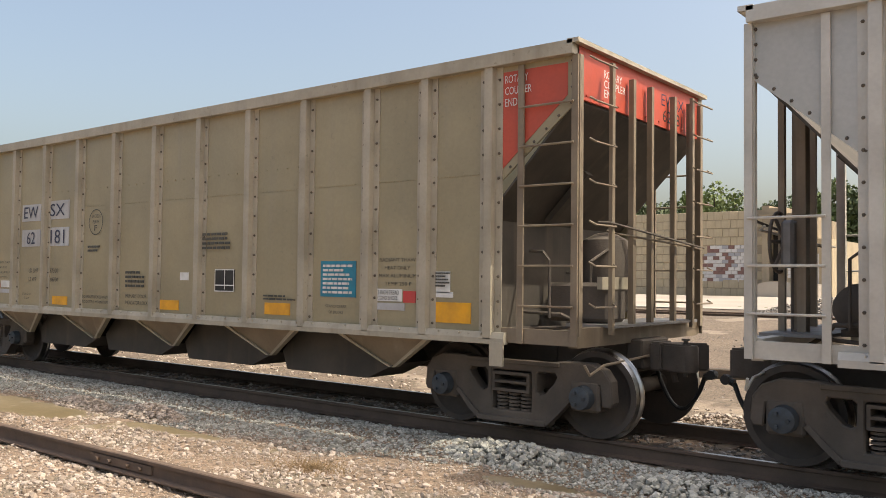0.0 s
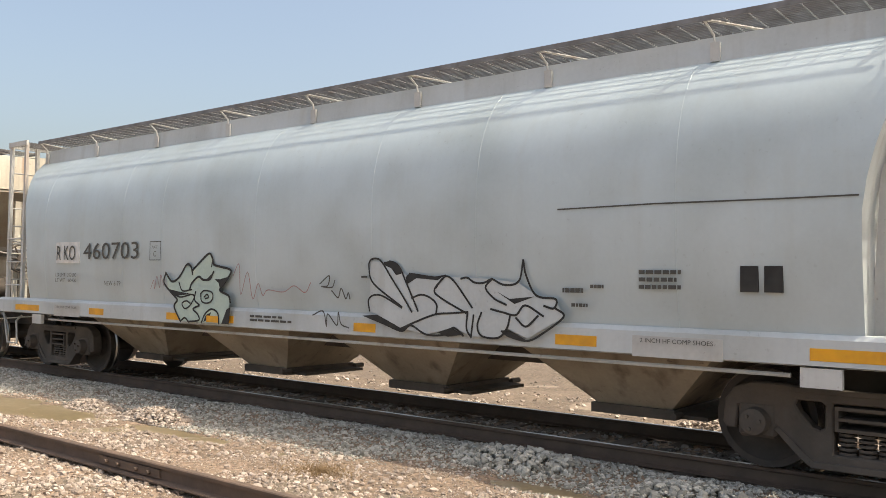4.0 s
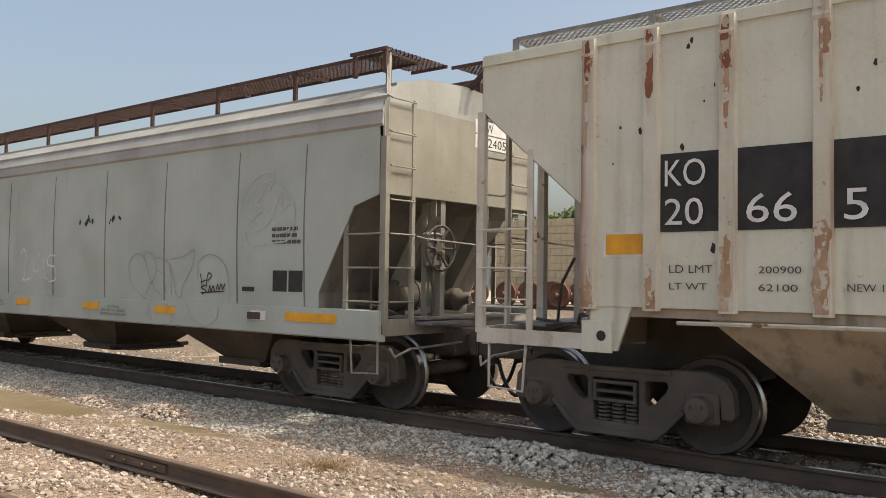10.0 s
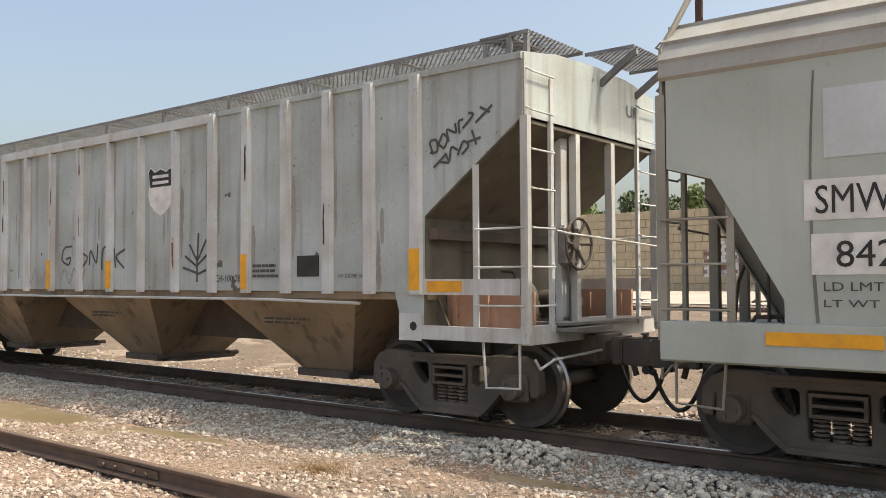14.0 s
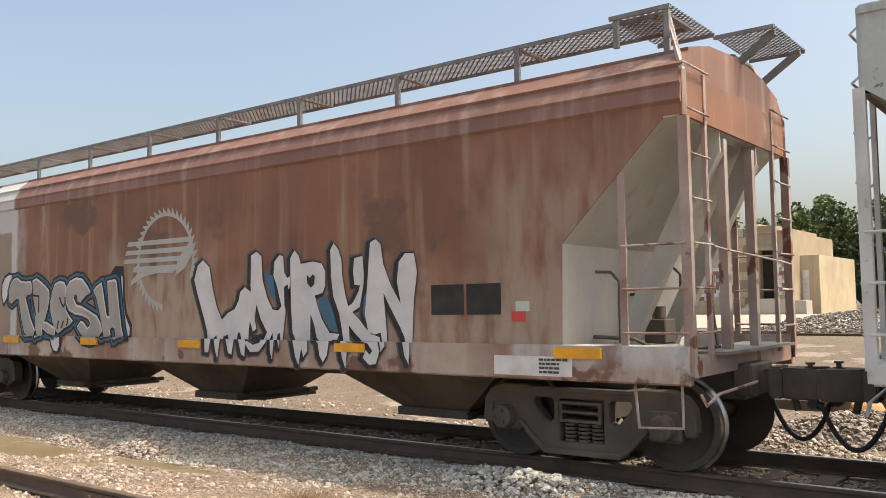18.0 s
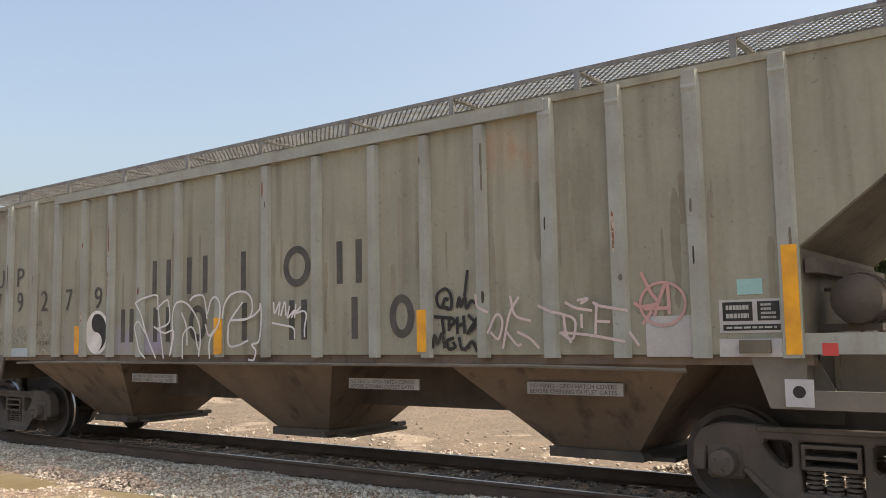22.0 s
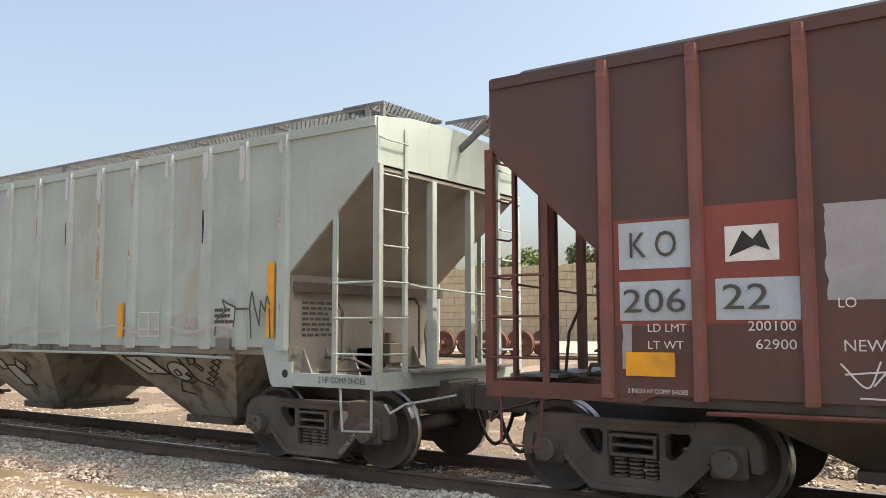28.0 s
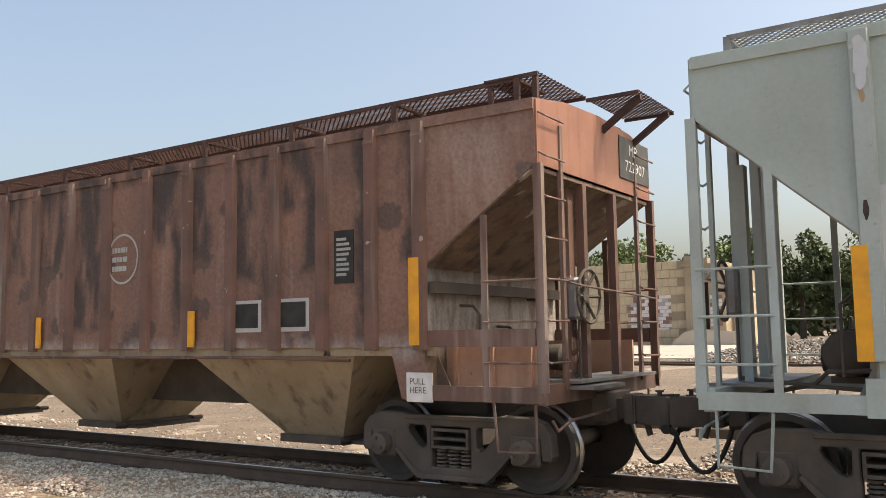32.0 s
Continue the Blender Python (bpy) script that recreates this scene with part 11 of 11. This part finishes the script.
# ---- cream car: rust run down the faces of the posts
for k, (X, lo, top) in enumerate(((-51.72, 1.6, 3.7), (-51.07, 1.55, 3.55), (-50.36, 1.95, 3.5), (-49.58, 2.1, 3.5), (-48.78, 2.15, 3.0), (-47.95, 1.5, 3.6), (-47.15, 0, 3.35), (-46.32, 2.25, 3.8), (-45.43, 2.2, 3.4), (-44.5, 2.25, 3.35), (-43.57, 2.2, 3.5), (-42.74, 2.3, 3.2), (-41.98, 1.9, 3.3), (-41.19, 2.2, 3.5))):
    if lo:
        ragged(car_c, "rust_run", X - (0.058 - 0.02 * (k % 3 == 1)) - XC, X + (0.055 - 0.03 * (k % 4 == 2)) - XC, 1.39, lo, -1.6012, "postrust", 600 + k, 0.016, 0.03, blunt=True)
    ragged(car_c, "rust_run", X - (0.05 - 0.025 * (k % 3 == 0)) - XC, X + (0.055 - 0.03 * (k % 4 == 1)) - XC, top, 3.80, -1.6012, "postrust", 640 + k, 0.018, 0.03, blunt=True)

for k, (X, z0, z1, w) in enumerate(((-146.62, 2.3, 3.9, 0.022), (-146.57, 1.75, 3.2, 0.012), (-145.83, 3.3, 3.9, 0.014))):
    ragged(car_i, "rust_run", X - w - XI, X + w - XI, z0, z1, -1.6012 - 0.0003 * k, "streak_tan", 680 + k, 0.012, 0.04)

# ---- rusty car
scrawl(car_j, XJ, [[(-165.38 + 0.32 * math.cos(a), 2.74 + 0.33 * math.sin(a)) for a in np.linspace(0, 6.283, 20)]], 0.03, -1.5435, "graf_pale", label="faded white ring mark")
bars(car_j, XJ, -165.6, -165.15, 2.55, 2.93, 3, "graf_pale", -1.5435, 5)
bars(car_j, XJ, -161.56, -161.36, 2.3, 2.75, 8, "graf_pale", -1.5495, 6)
bm = bmesh.new()
box(bm, 8.035, 8.043, 0.55, 1.5, 3.45, 3.95)
part("number_panel", bm, "lettergrey", car_j)
end_lettering(car_j, "MP", 0.85, 3.75, 1.1, 3.88, 8.047, "white")
end_lettering(car_j, "722907", 0.72, 3.55, 1.35, 3.68, 8.047, "white")

# jacking plates at the foot of the sides, with a black disc for the shade in a round hole; lettered on the rusty car
for car, m in ((car_c, "cream"), (car_e, "upgrey_post"), (car_g, "palepatch"), (car_i, "mint_post"), (car_j, "white")):
    for e in (-1, 1):
        xm = e * (6.62 if car is not car_c else 6.7)
        wide, z0, z1 = (0.11, 1.0, 1.22) if car is car_g else (0.16, 0.96, 1.26)
        pl = boxed("jack_plate", m, car, xm - wide, xm + wide, -1.56, -1.535, z0, z1)
        if car is car_j:
            me = text_mesh("lettering", "PULL\nHERE", "lettergrey")
            put("lettering", me, pl, Matrix.Translation((xm - 0.12, -1.5625, 1.14)) @ Matrix.Rotation(math.pi / 2, 4, "X") @ Matrix.Scale(0.09, 4))
        else:
            bm = bmesh.new()
            lathe(bm, [(-1.562, 0.0), (-1.562, 0.05), (-1.55, 0.05)], "y", 16, (xm + (0.0 if car is car_g else 0.05), 0, 1.12))
            part("jack_hole_shade", bm, "black", pl)
# stencilled rows on the mint car's bulkhead
bm = bmesh.new()
rnd = random.Random(3)
for k in range(7):
    y = -1.32
    while y < -0.85:
        w = rnd.uniform(0.05, 0.14)
        box(bm, 6.703, 6.706, y, y + w, 1.55 + k * 0.065, 1.585 + k * 0.065)
        y += w + 0.025
part("stencil_rows", bm, "lettergrey", car_i)

bars(car_f, XF, -90.98, -90.66, 0.96, 1.12, 4, "lettergrey", -1.6165, 5)
for x, z in ((-91.2, 1.52), (-91.15, 1.62)):
    stripe(car_f, XF, x - 0.12, x + 0.04, z - 0.05, z + 0.05, "redtag" if z < 1.6 else "graf_mint", -1.5625, "sticker")

# car numbers stencilled on the truck sides
for car, c, w in ((car_i, 6.67, "WSOR 17135"), (car_b, 6.67, "RKO 460703")):
    for x, ang in ((c + 0.47, 45),):
        me = text_mesh("lettering", w, "graf_pale")
        put("lettering", me, car, Matrix.Translation((x, -1.105, 0.15)) @ Matrix.Rotation(-radians(ang), 4, "Y") @ Matrix.Rotation(math.pi / 2, 4, "X") @ Matrix.Scale(0.075, 4))

rnd = random.Random(19)
for car, xc, ribs, m1 in ((car_e, XE, e_ribs, "bare"), (car_i, XI, i_ribs, "streak_tan"), (car_g, XG, g_ribs, "drab_slope")):
    for i, X in enumerate(ribs):
        for k in range(rnd.choice((0, 1, 1, 2))):
            w, h = rnd.uniform(0.015, 0.04), rnd.uniform(0.06, 0.5)
            z = rnd.uniform(1.6, 3.7 - h)
            x = X - xc + rnd.uniform(-0.04, 0.04)
            ragged(car, "paint_chip", x - w / 2, x + w / 2, z, z + h, -1.6015 - 0.0004 * k, rnd.choice((m1, "bare", "streak_rust")) if car is not car_i else rnd.choice((m1, m1, "bare")), 900 + i * 7 + k, 0.01, 0.03)

panel_text(car_a, XA, "2 INCH TREAD", -6.70, 1.455, -6.38, 1.505, "lettergrey", -1.5505)
panel_text(car_a, XA, "COND SHOES", -6.70, 1.395, -6.40, 1.44, "lettergrey", -1.5505)
for x0 in (-5.08, -16.9):
    boxed("roping_bracket", "olive_post", car_a, x0 - XA, x0 - XA + 0.16, -1.63, -1.6, 0.76, 1.0)
# grime runs on the grey and drab sheets, where water comes off the posts
M["grime"] = mat("grime", (0.30, 0.295, 0.27), (0.23, 0.22, 0.195), 3, 0.7, streak=(0.36, 0.36, 0.34), streak_amt=0.8, streak_at=0.45)
M["drabgrime"] = mat("drabgrime", (0.25, 0.235, 0.175), (0.20, 0.185, 0.14), 3, 0.7, streak=(0.30, 0.285, 0.22), streak_amt=0.8, streak_at=0.45)
rnd = random.Random(23)
for car, xc, ribs, m in ((car_e, XE, e_ribs, "grime"), (car_g, XG, g_ribs, "drabgrime")):
    for a, b in zip(ribs, ribs[1:]):
        lo, hi = min(a, b), max(a, b)
        for k in range(3):
            w = rnd.uniform(0.02, 0.07)
            x = rnd.choice((lo + 0.10, hi - 0.10 - w, rnd.uniform(lo + 0.12, hi - 0.2)))
            z = rnd.uniform(1.5, 2.6)
            ragged(car, "grime_run", x - xc, x - xc + w, z, z + rnd.uniform(0.4, 1.1), -1.5408 - 0.0002 * k, m, rnd.randrange(9999), 0.012, 0.05)


# ---------------------------------------------------------------- what moves
def rolled(t):
    return float(np.interp(t, [a for a, b in ROLLED], [b for a, b in ROLLED]))


def motions():
    ticks = [k * 0.1 for k in range(321)]
    turn = [rolled(t) / WR for t in ticks]
    for car, xc in CARS:
        walk(car, [(t, Matrix.Translation((xc + s, 0, 0))) for t, s in ROLLED])
    for axle, x in WHEELSETS:
        walk(axle, [(t, pose(x, 0, WR, 0, math.degrees(a), 0)) for t, a in zip(ticks, turn)])


motions()
